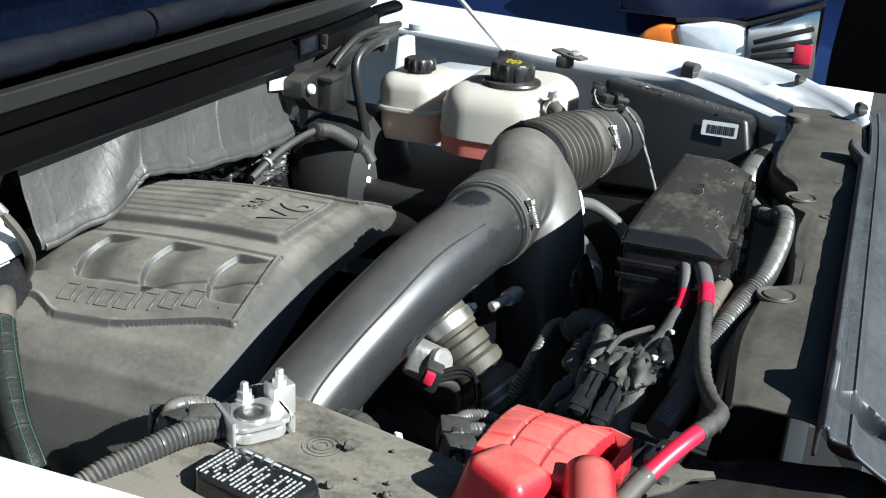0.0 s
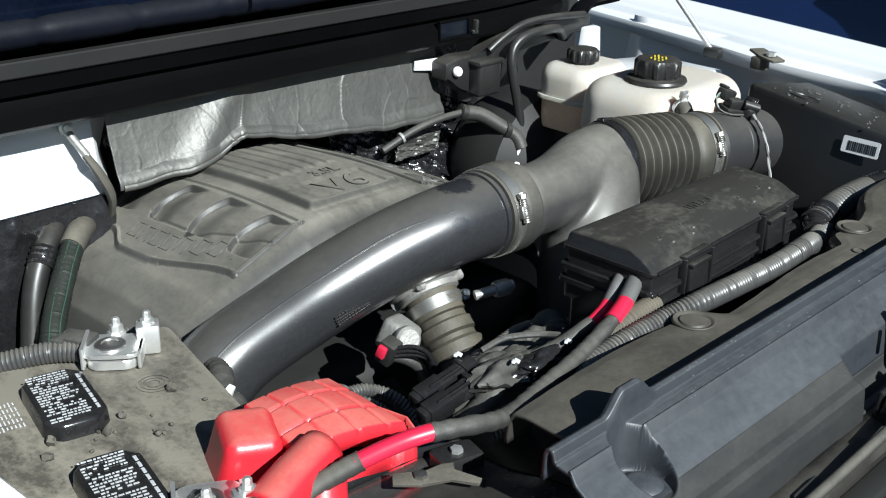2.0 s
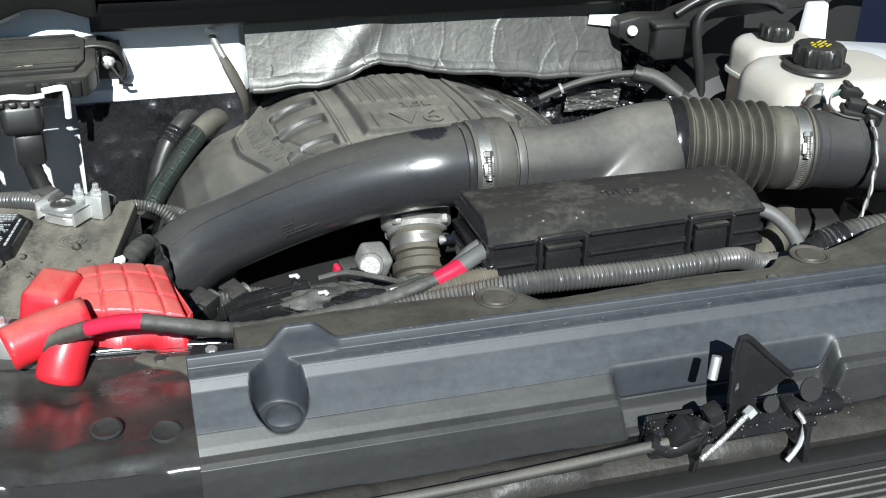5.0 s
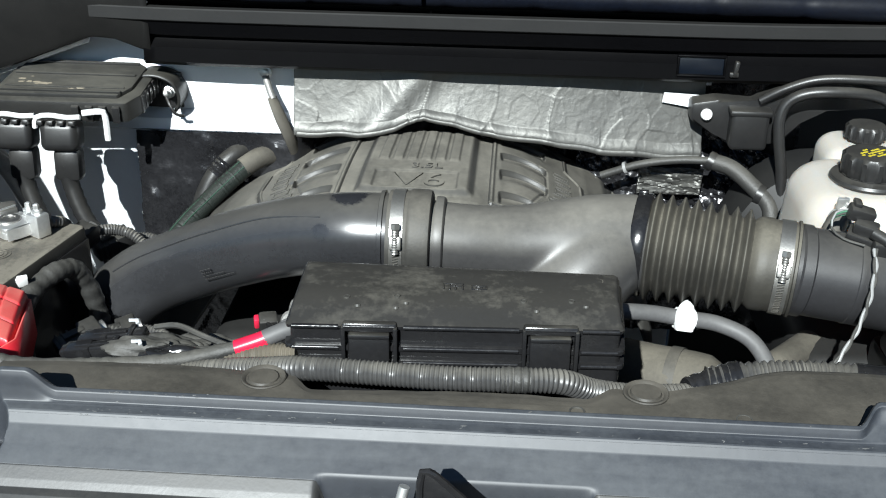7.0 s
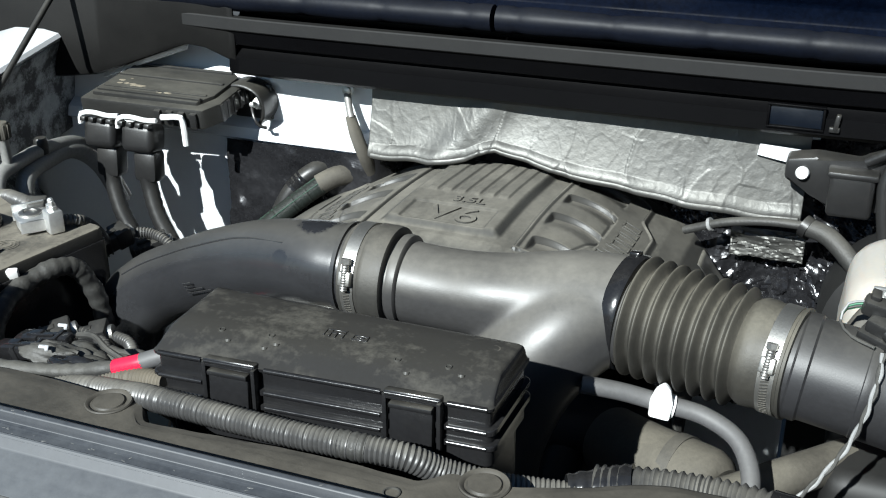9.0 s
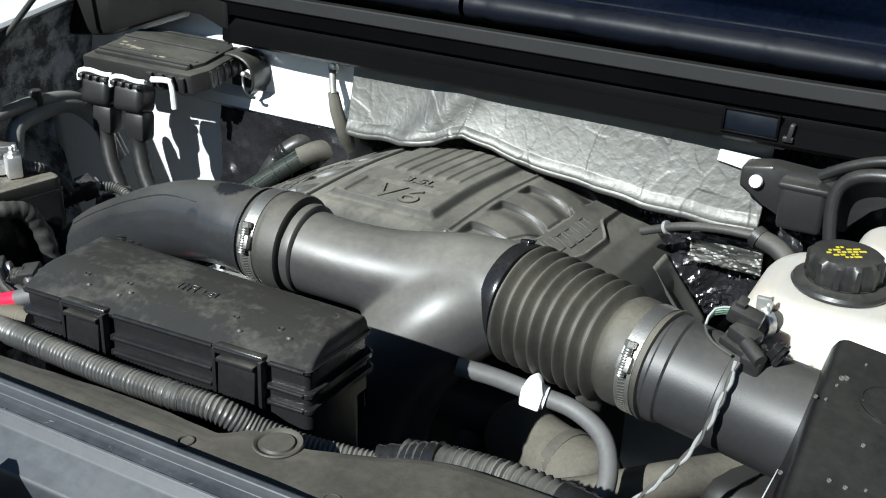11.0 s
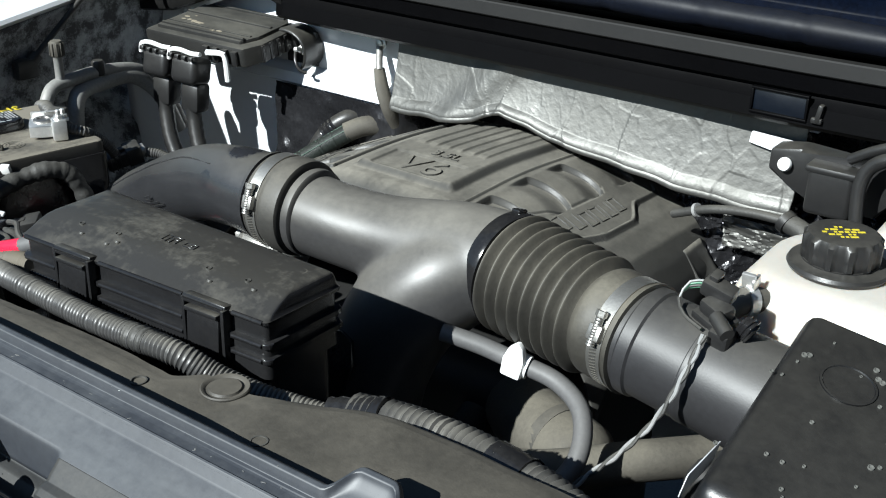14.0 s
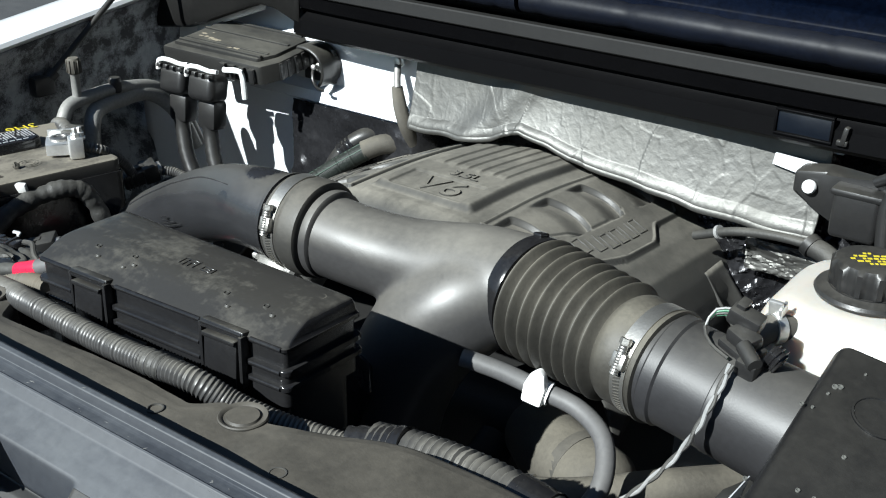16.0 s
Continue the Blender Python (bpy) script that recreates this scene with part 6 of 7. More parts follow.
tube(bm, [(-0.264, 0.730, 1.140, 0.008), (-0.252, 0.722, 1.115, 0.010), (-0.240, 0.722, 1.085, 0.010), (-0.236, 0.735, 1.06, 0.009)], 0, seg=10, flat=0.55)
part("sleeve", bm, M_FELT, st)

# ---------- heater hoses ----------
hh = thing("heater_hose", "black rubber heater hose elbow with a clamp", "hose", (-0.32, 0.74, 1.05))
bm = bmesh.new()
tube(bm, [(-0.303, 0.752, 1.040), (-0.308, 0.738, 1.054), (-0.320, 0.725, 1.055), (-0.342, 0.710, 1.036), (-0.362, 0.697, 1.000), (-0.38, 0.68, 0.94)], 0.0135, seg=18)
part("hose", bm, M_BLACK, hh)
bm = bmesh.new()
tube(bm, [(-0.332, 0.717, 1.045), (-0.346, 0.707, 1.029)], 0.0155, seg=20, step=0.002, wave=lambda s: 0.0008 * math.sin(s * 900))
part("clamp", bm, M_GLOSS, hh)
hb = thing("braided_hose", "short grey rubber hose in a braided black sleeve with green wires", "hose", (-0.28, 0.73, 1.06))
bm = bmesh.new()
tube(bm, [(-0.262, 0.755, 1.038), (-0.270, 0.738, 1.051), (-0.286, 0.722, 1.052), (-0.306, 0.706, 1.042)], 0.0145, seg=20)
part("hose", bm, M_FELT, hb)
RUN = [Vector(p) for p in ((-0.299, 0.712, 1.045), (-0.322, 0.690, 1.028), (-0.348, 0.664, 1.006), (-0.374, 0.634, 0.982), (-0.395, 0.60, 0.955), (-0.41, 0.57, 0.91))]
bm = bmesh.new()
tube(bm, RUN, 0.0135, seg=32, step=0.003, wave=lambda s: 0.0006 * math.sin(s * 900))
part("braided_sleeve", bm, M_BRAID, hb, "braided black sleeve")
for k, (dx, dy, dz) in enumerate(((-0.005, -0.005, 0.0112), (0.005, -0.010, 0.0085))):
    bm = bmesh.new()
    tube(bm, [p + Vector((dx, dy, dz)) + 0.001 * Vector((math.sin(3 * j + k), 0, math.cos(2 * j + k))) for j, p in enumerate(RUN)], 0.0007, seg=6)
    part("wire", bm, M_DGREEN, hb)
bm = bmesh.new()
tube(bm, [(-0.255, 0.758, 1.042), (-0.262, 0.744, 1.054)], 0.023, seg=20)
part("collar", bm, M_RUBBER, hb)

# ---------- air conditioning lines ----------
M_LINE = material("oxidised_aluminium_line", (0.30, 0.297, 0.285), 0.45, metal=0.35, vary=0.25, dust=(0.22, 0.21, 0.18), dust_amount=0.5, bump=0.1, bump_scale=300)
ac = thing("refrigerant_lines", "bare metal refrigerant lines with black service caps", "refrigerant lines", (-0.62, 0.5, 1.1))
bm = bmesh.new()
tube(bm, [(-0.60, 0.40, 1.05), (-0.612, 0.425, 1.085), (-0.62, 0.445, 1.106), (-0.62, 0.475, 1.112), (-0.622, 0.53, 1.113), (-0.622, 0.60, 1.10), (-0.615, 0.64, 1.06), (-0.60, 0.66, 1.0)], 0.0095, seg=16)
part("line", bm, M_LINE, ac)
bm = bmesh.new()
tube(bm, [(-0.605, 0.465, 1.03), (-0.612, 0.475, 1.075), (-0.617, 0.490, 1.092), (-0.62, 0.53, 1.097), (-0.62, 0.585, 1.095), (-0.61, 0.625, 1.06), (-0.595, 0.645, 1.0)], 0.012, seg=16)
part("line", bm, M_LINE, ac)
for x, y, z, h in ((-0.62, 0.461, 1.112, 0.066), (-0.62, 0.526, 1.103, 0.030)):
    bm = bmesh.new()
    lathe(bm, [(0.0065, 0), (0.0065, h - 0.03 if h > 0.05 else 0.006), (0.008, h - 0.028 if h > 0.05 else 0.007)], pose(x, y, z), 14)
    part("service_port", bm, M_LINE, ac)
    bm = bmesh.new()
    z0 = h - 0.028 if h > 0.05 else 0.006
    lathe(bm, [(0.0085, z0), (0.0095, z0 + 0.002), (0.0095, z0 + 0.019), (0.0075, z0 + 0.022), (0.003, z0 + 0.022)], pose(x, y, z), 14)
    for k in range(10 if h > 0.05 else 0):
        a = math.radians(36 * k)
        box(bm, (0.002, 0.002, 0.018), pose(x + 0.0097 * math.cos(a), y + 0.0097 * math.sin(a), z + z0 + 0.0105, 0, 0, 36 * k), 0.0004, 1)
    part("cap", bm, M_FELT if h > 0.05 else M_BLACK, ac)

# ---------- firewall bracket and hoses on the brake side ----------
br = thing("cowl_bracket", "black moulded bracket bolted to the firewall", "bracket", (0.42, 0.71, 1.15))
bm = bmesh.new()
MB = basis((0, 0.735, 0), (0, -1, 0), (1, 0, 0))
prism(bm, [(0.312, 1.160), (0.345, 1.166), (0.395, 1.163), (0.425, 1.185), (0.455, 1.197), (0.52, 1.200), (0.66, 1.19), (0.66, 1.165), (0.49, 1.16), (0.455, 1.14), (0.435, 1.105), (0.362, 1.105), (0.345, 1.122), (0.312, 1.135)], 0, 0.03, MB, bevel=0.004)
part("plate", bm, M_BLACK, br)
bm = bmesh.new()
box(bm, (0.050, 0.036, 0.054), pose(0.388, 0.700, 1.130), 0.006, 3)
box(bm, (0.056, 0.040, 0.008), pose(0.388, 0.700, 1.155), 0.003)
part("motor_box", bm, M_BLACK, br)
bm = bmesh.new()
tube(bm, [(0.40, 0.70, 1.168), (0.43, 0.695, 1.187), (0.47, 0.69, 1.202), (0.53, 0.685, 1.205), (0.62, 0.69, 1.198)], 0.006, seg=10)
part("raised_bead", bm, M_BLACK, br)
bm = bmesh.new()
lathe(bm, [(0.0075, 0), (0.008, 0.002), (0.008, 0.004), (0.0065, 0.007), (0.003, 0.008)], basis((0.332, 0.703, 1.146), (0, -1, 0.15)), 20)
part("bolt", bm, M_WHITEPL, br, "pale round bolt head")
bm = bmesh.new()
tube(bm, [(0.436, 0.655, 1.03), (0.432, 0.662, 1.08), (0.424, 0.668, 1.125), (0.422, 0.672, 1.155), (0.430, 0.674, 1.175), (0.452, 0.672, 1.188), (0.490, 0.670, 1.192), (0.54, 0.68, 1.186), (0.58, 0.70, 1.165)], 0.0075, seg=12)
tagged(part("vent_hose", bm, M_BLACK), "black rubber hose looping past the bracket", "hose")
bv = thing("booster_hose", "black hose with a smooth sleeve and white plug", "hose", (0.35, 0.7, 1.08))
bm = bmesh.new()
tube(bm, [(0.20, 0.722, 1.045), (0.25, 0.712, 1.067), (0.30, 0.705, 1.078), (0.350, 0.700, 1.081)], 0.0055, seg=12)
part("thin_hose", bm, M_LOOM, bv)
bm = bmesh.new()
lathe(bm, [(0.0055, -0.002), (0.0085, -0.002), (0.0085, 0.002), (0.0055, 0.002)], basis((0.232, 0.716, 1.060), (0.9, -0.2, 0.4)), 16)
part("ring_clip", bm, M_WIRE, bv, "pale ring clip")
bm = bmesh.new()
tube(bm, [(0.342, 0.701, 1.081), (0.372, 0.690, 1.075), (0.40, 0.672, 1.056), (0.420, 0.655, 1.038), (0.424, 0.645, 1.02)], 0.0115, seg=14)
part("sleeve", bm, M_LOOM, bv)
for p in ((0.345, 0.700, 1.081), (0.408, 0.665, 1.049)):
    bm = bmesh.new()
    tube(bm, [(p[0] - 0.004, p[1] + 0.001, p[2] + 0.001), (p[0] + 0.004, p[1] - 0.002, p[2] - 0.002)], 0.0135, seg=14)
    part("clip", bm, M_BLACK, bv)
bm = bmesh.new()
box(bm, (0.018, 0.016, 0.018), pose(0.420, 0.652, 1.012, 10, 15, 20), 0.002)
box(bm, (0.022, 0.020, 0.010), pose(0.416, 0.650, 0.995, 10, 15, 20), 0.002)
part("plug", bm, M_WHITEPL, bv, "white plug")
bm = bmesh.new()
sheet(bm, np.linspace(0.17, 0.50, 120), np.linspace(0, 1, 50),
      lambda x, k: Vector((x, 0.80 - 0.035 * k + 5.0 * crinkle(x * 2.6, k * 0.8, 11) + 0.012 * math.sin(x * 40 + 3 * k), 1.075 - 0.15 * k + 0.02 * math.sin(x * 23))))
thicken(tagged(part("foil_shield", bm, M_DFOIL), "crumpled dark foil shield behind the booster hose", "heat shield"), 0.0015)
bm = bmesh.new()
sheet(bm, np.linspace(0.255, 0.345, 40), np.linspace(0, 1, 30), lambda x, k: Vector((x, 0.745 + 0.012 * k + 3.0 * crinkle(x * 2, k * 0.5, 21), 1.052 - 0.045 * k)))
thicken(tagged(part("foil_patch", bm, M_FOIL), "shiny foil patch under the booster hose", "foil patch"), 0.0012)

# ---------- foil heat shield ----------
BOT = ([-0.24, -0.14, -0.09, -0.049, -0.01, 0.031, 0.11, 0.19, 0.27, 0.33], [1.098, 1.103, 1.112, 1.129, 1.122, 1.110, 1.100, 1.089, 1.080, 1.078])
bm = bmesh.new()


def foil_at(x, k):
    zb = float(np.interp(x, *BOT)) - 0.007 + 0.004 * noise.noise((x * 22, 3, 1))
    z = 1.200 - k * (1.200 - zb)
    fold = 0.009 * math.exp(-((x + 0.11 - 0.9 * (z - 1.12)) / 0.03) ** 2)
    roll = 0.012 * k * k + (0.0030 + 0.003 * noise.noise((x * 14, 0, 5))) * math.sin(min(1.0, max(0.0, (k - 0.84) / 0.16)) * math.pi)
    return Vector((x, 0.738 - 0.012 * k - fold - roll + 0.30 * max(0.0, x - 0.08) ** 2 + 0.62 * crinkle(x, z, 3), z))


foil = thing("heat_shield", "crinkled aluminium foil heat shield on the firewall", "heat shield", (0.04, 0.735, 1.1))
sheet(bm, np.linspace(-0.232, 0.336, 460), np.linspace(0, 1, 90), foil_at)
thicken(part("foil_sheet", bm, M_FOIL, foil, angle=70), 0.0015)
bm = bmesh.new()
sheet(bm, np.linspace(-0.228, 0.334, 300), np.linspace(0.93, 1.0, 8), lambda x, k: foil_at(x, k) + Vector((0, -0.0022 - 0.0015 * math.sin((k - 0.93) / 0.07 * math.pi), -0.0015)))
thicken(part("folded_hem", bm, M_FOIL, foil, "folded foil hem", angle=70), 0.0008)
bm = bmesh.new()
prism(bm, [(0.276, 1.150), (0.278, 1.164), (0.326, 1.162), (0.330, 1.136), (0.318, 1.134), (0.312, 1.146)], 0, 0.003, basis((0, 0.738, 0), (0, -1, 0), (1, 0, 0)), bevel=0.0008)
tagged(part("firewall_tab", bm, M_WHITE), "white painted sheet metal tab beside the bracket", "tab", kind="structure")

# ---------- hood latch and condenser in front ----------
la = thing("hood_latch", "black steel hood latch with spring and release rod", "hood latch", (0.02, -0.16, 1.08))
bm = bmesh.new()
box(bm, (0.16, 0.005, 0.06), pose(0.04, -0.134, 1.075, 6), 0.002)
box(bm, (0.004, 0.028, 0.045), pose(-0.006, -0.150, 1.082, 0, 6), 0.0015)
box(bm, (0.005, 0.04, 0.05), pose(0.082, -0.155, 1.075, 0, -4), 0.0015)
box(bm, (0.10, 0.03, 0.004), pose(0.045, -0.150, 1.096, 14), 0.001)
box(bm, (0.05, 0.02, 0.012), pose(0.098, -0.148, 1.100, 10), 0.003)
box(bm, (0.022, 0.016, 0.03), pose(-0.030, -0.146, 1.088, 10), 0.003)
part("back_plate", bm, M_GLOSS, la)
bm = bmesh.new()
HM = basis((0, -0.150, 0), (0, -1, 0), (1, 0, 0))
prism(bm, [(0.021, 1.095), (0.019, 1.168), (0.022, 1.175), (0.028, 1.176), (0.046, 1.158), (0.070, 1.136), (0.054, 1.124), (0.040, 1.120), (0.034, 1.095)], 0, 0.004, HM, bevel=0.001)
tube(bm, [(0.020, -0.154, 1.120), (0.019, -0.154, 1.168), (0.025, -0.154, 1.177), (0.046, -0.154, 1.158), (0.070, -0.154, 1.136)], 0.0026, seg=8)
part("hook", bm, M_GLOSS, la)
bm = bmesh.new()
LM = basis((0, -0.140, 0), (0, -1, 0.2), (1, 0, 0))
prism(bm, [(-0.040, 1.098), (-0.020, 1.128), (0.002, 1.150), (0.008, 1.146), (0.006, 1.120), (-0.008, 1.098)], 0, 0.005, LM, bevel=0.0015)
part("lever", bm, M_GLOSS, la)
bm = bmesh.new()
tube(bm, [(0.008, -0.146, 1.158), (0.004, -0.150, 1.141)], 0.0038, seg=10)
part("pin", bm, M_ZINC, la)
bm = bmesh.new()
tube(bm, [(0.030, -0.166, 1.116), (0.008, -0.172, 1.101), (-0.012, -0.176, 1.088)], 0.0022, seg=8, step=0.0008, wave=lambda s: 0.0004 * math.sin(s * 3500))
lathe(bm, [(0.005, -0.003), (0.005, 0.004), (0.003, 0.005)], basis((0.030, -0.166, 1.116), (0.8, 0.2, 0.5)), 6)
part("rod", bm, M_ZINC, la)
bm = bmesh.new()
h = [(0.046 + 0.008 * math.cos(a), -0.175 + 0.028 * (a / 40), 1.055 + 0.008 * math.sin(a)) for a in np.linspace(0, 40, 100)]
tube(bm, h, 0.0012, seg=6, step=0.02)
part("spring", bm, M_ZINC, la)
# plates beside the hook, with dark discs for the shade in their cut-outs
bm = bmesh.new()
prism(bm, [(0.034, 1.060), (0.036, 1.112), (0.060, 1.122), (0.098, 1.128), (0.112, 1.122), (0.118, 1.100), (0.112, 1.062)], 0, 0.004, basis((0, -0.146, 0), (0, -1, 0.35), (1, 0, 0)), bevel=0.0012)
part("side_plate", bm, M_GLOSS, la)
for x, z, r in ((0.058, 1.098, 0.007), (0.092, 1.106, 0.010), (0.080, 1.080, 0.006)):
    bm = bmesh.new()
    lathe(bm, [(r, 0), (r, 0.0012), (r * 0.3, 0.0012)], basis((x, -0.152 - 0.3 * (1.106 - z) * 0, z + 0.012), (0, -1, 0.35)), 18)
    part("plate_hole", bm, M_DARK, la)
bm = bmesh.new()
tube(bm, [(-0.004, -0.160, 1.112), (-0.014, -0.163, 1.098), (-0.030, -0.160, 1.090), (-0.046, -0.156, 1.096)], 0.0075, seg=12)
box(bm, (0.020, 0.018, 0.022), pose(-0.020, -0.160, 1.104, 20, 25, 10), 0.003)
box(bm, (0.014, 0.016, 0.030), pose(0.006, -0.158, 1.108, 10, -20, 0), 0.003)
part("release_arm", bm, M_GLOSS, la)
bm = bmesh.new()
tube(bm, [(0.074, -0.164, 1.108), (0.080, -0.168, 1.098), (0.076, -0.172, 1.082), (0.066, -0.174, 1.070)], 0.0022, seg=8)
part("wire_hook", bm, M_ZINC, la)
bm = bmesh.new()
rnd = random.Random(31)
for k in range(120):
    bmesh.ops.create_icosphere(bm, subdivisions=1, radius=rnd.choice((0.0004, 0.0005, 0.0008)), matrix=Matrix.Translation((rnd.uniform(-0.05, 0.13), rnd.uniform(-0.170, -0.14), 1.0985 + rnd.uniform(-0.004, 0.014))))
tagged(part("grit", bm, M_SCUFF, la, "pale grit and paint chips"), kind="stuff")
# tie bar under the lip of the cover
M_TIE = material("dirty_tie_bar", (0.014, 0.013, 0.012), 0.4, dust=(0.11, 0.10, 0.08), dust_amount=0.26, dust_scale=26, bump=0.25, bump_scale=250, patchy=(0.5, 0.8))
tie = thing("tie_bar", "dirty black steel tie bar in front of the radiator", "tie bar", (0.1, -0.16, 1.07))
bm = bmesh.new()
sheet(bm, np.linspace(-0.36, 0.62, 120), range(5), lambda x, k: Vector((x, (-0.128, -0.140, -0.152, -0.158, -0.159)[k], (1.082, 1.079, 1.075, 1.070, 1.04)[k] + 0.0015 * noise.noise((x * 12, k, 0)) + (0.004 if math.sin(x * 38) > 0.4 and 0 < k < 3 else 0))))
thicken(part("bar", bm, M_TIE, tie), 0.003)
for x in (-0.30, -0.17, -0.10, 0.20, 0.33):
    bm = bmesh.new()
    prism(bm, rounded(0.046, 0.011, 0.005, 4), 0, 0.0012, pose(x, -0.1475, 1.0795, 14, 0, 2))
    part("slot", bm, M_DARK, tie)
bm = bmesh.new()
lathe(bm, [(0.008, 0), (0.008, 0.006), (0.006, 0.008), (0.003, 0.008)], basis((-0.205, -0.166, 1.068), (0, -0.8, 0.6)), 14)
part("clip", bm, M_WHITEPL, tie, "white plastic clip")

cond = thing("condenser", "finned metal condenser core in front of the radiator", "condenser", (0, -0.18, 0.9))
bm = bmesh.new()
box(bm, (1.0, 0.02, 0.36), pose(0.10, -0.168, 0.885), 0.003)
part("core", bm, M_DARK, cond)
bm = bmesh.new()
box(bm, (1.0, 0.012, 0.0030), Matrix(), 0.001, 1)
slat_me = mesh_from("slat", bm, M_FIN)
for k in range(34):
    ob = new("slat", slat_me)
    ob.parent = cond
    ob.matrix_parent_inverse = cond.matrix_world.inverted()
    ob.location = (0.10, -0.172 - 0.0004 * k, 1.056 - 0.0078 * k)
bm = bmesh.new()
tube(bm, [(-0.42, -0.140, 1.074), (-0.30, -0.150, 1.078), (-0.2, -0.156, 1.084), (-0.10, -0.158, 1.090), (-0.03, -0.16, 1.096)], 0.0045, seg=10)
tagged(part("release_cable", bm, M_RUBBER), "black hood release cable in front of the cover", "cable")
# cylinder and bracket in front of the condenser
dry = thing("receiver_cylinder", "dark metal receiver cylinder with a shiny cap by the condenser", "cylinder", (-0.19, -0.22, 1.0))
bm = bmesh.new()
lathe(bm, [(0.022, -0.12), (0.024, -0.11), (0.024, -0.006), (0.022, 0.0)], basis((-0.155, -0.200, 1.055), (0.75, -0.25, 0.30)), 28)
part("body", bm, M_GLOSS, dry)
bm = bmesh.new()
lathe(bm, [(0.0235, -0.124), (0.0245, -0.121), (0.0245, -0.113), (0.0235, -0.110)], basis((-0.155, -0.200, 1.055), (0.75, -0.25, 0.30)), 28)
part("band", bm, M_CHROME, dry, "shiny metal band")

# lower deflector in front of the battery, beside the cover
M_DEFL = material("dusty_deflector", (0.014, 0.014, 0.015), 0.20, specular=0.7, dust=(0.13, 0.122, 0.10), dust_amount=0.28, dust_scale=10, bump=0.45, bump_scale=22, settle=(0.4, 1.0, 0.2), patchy=(0.45, 0.85))
DEFL = [(0.082, 1.05), (0.080, 1.086), (0.074, 1.092), (0.060, 1.092), (0.046, 1.087), (0.020, 1.089), (-0.030, 1.101), (-0.080, 1.109), (-0.100, 1.107), (-0.112, 1.100), (-0.120, 1.06), (-0.122, 1.02)]


def defl_at(x, k):
    i = min(int(k), len(DEFL) - 2)
    f = k - i
    y = DEFL[i][0] * (1 - f) + DEFL[i + 1][0] * f
    z = DEFL[i][1] * (1 - f) + DEFL[i + 1][1] * f
    if 4 < k < 9:
        z += 0.002 * math.sin(x * 31) + 0.003 * noise.noise((x * 18, k, 3))
        z -= 0.006 * math.exp(-((x + 0.47 - 0.1 * (y + 0.03)) / 0.012) ** 2) * (k > 5)
    return Vector((x, y - 0.10 * (x + 0.335), z + 0.03 * max(0.0, -0.50 - x)))


def on_defl(x, y):
    """Height of the deflector at a place."""
    yy = y + 0.10 * (x + 0.335)
    return float(np.interp(-yy, [-p[0] for p in DEFL], [p[1] for p in DEFL])) + 0.03 * max(0.0, -0.50 - x)


defl = thing("air_deflector", "black plastic deflector panel in front of the battery", "deflector", (-0.6, 0, 1.05))
bm = bmesh.new()
sheet(bm, np.linspace(-0.86, -0.325, 110), np.linspace(0, len(DEFL) - 1, 67), defl_at)
thicken(part("panel", bm, M_DEFL, defl), 0.003)
bm = bmesh.new()
lathe(bm, [(0.020, -0.006), (0.020, 0.001), (0.017, 0.004), (0.012, 0.005), (0.009, 0.005), (0.009, 0.011), (0.004, 0.012)], pose(-0.561, 0.008, on_defl(-0.561, 0.008) + 0.001, 8), 24)
part("bolt", bm, M_ZINC, defl, "large washer-head bolt")
for x, y in ((-0.436, -0.052), (-0.394, -0.070)):
    bm = bmesh.new()
    lathe(bm, [(0.012, -0.004), (0.012, 0.0012), (0.010, 0.0022), (0.008, 0.001), (0.003, 0.001)], pose(x, y, on_defl(x, y) + 0.001, 8), 20)
    part("push_clip", bm, M_DEFL, defl)
bm = bmesh.new()
tube(bm, [(-0.80, 0.118, 1.105), (-0.594, 0.096, 1.098), (-0.477, 0.083, 1.095), (-0.38, 0.074, 1.094), (-0.335, 0.068, 1.094)], 0.0055, seg=10)
part("raised_rim", bm, M_GLOSS, defl)
bm = bmesh.new()
lathe(bm, [(0.008, -0.03), (0.008, 0.0), (0.019, 0.002), (0.021, 0.008), (0.019, 0.014), (0.012, 0.017), (0.003, 0.018)], pose(-0.612, 0.070, 1.104), 24)
part("rubber_stop", bm, M_RUBBER, defl, "black rubber stop")
bm = bmesh.new()
box(bm, (0.034, 0.030, 0.016), pose(-0.618, 0.048, 1.098, 0, 0, 15), 0.003)
part("stop_block", bm, M_ZINC, defl, "bright metal block")
# stamped bracket and its plastic block beside the terminal cover
brk = thing("stamped_bracket", "bare metal bracket tab beside the terminal cover", "bracket", (-0.385, 0.03, 1.10))
bm = bmesh.new()
prism(bm, [(-0.030, -0.006), (-0.010, -0.010), (0.012, -0.008), (0.030, -0.016), (0.034, -0.010), (0.016, 0.002), (0.018, 0.010), (0.008, 0.010), (-0.004, 0.004), (-0.028, 0.006)], 0, 0.0022, pose(-0.384, 0.036, 1.101, 6, 0, -32), bevel=0.0006)
part("tab", bm, M_FELT, brk)
bm = bmesh.new()
lathe(bm, [(0.0052, 0), (0.0052, 0.003), (0.003, 0.0035)], pose(-0.392, 0.040, 1.1025), 6)
part("rivet", bm, M_STEEL, brk)
blk = thing("plastic_bracket", "black plastic bracket block beside the power cable", "bracket", (-0.352, 0.045, 1.09))
bm = bmesh.new()
prism(bm, rounded(0.036, 0.024, 0.003, 3), 0, 0.014, pose(-0.350, 0.045, 1.088, 0, 0, -15), bevel=0.002)
part("body", bm, M_GLOSS, blk)
bm = bmesh.new()
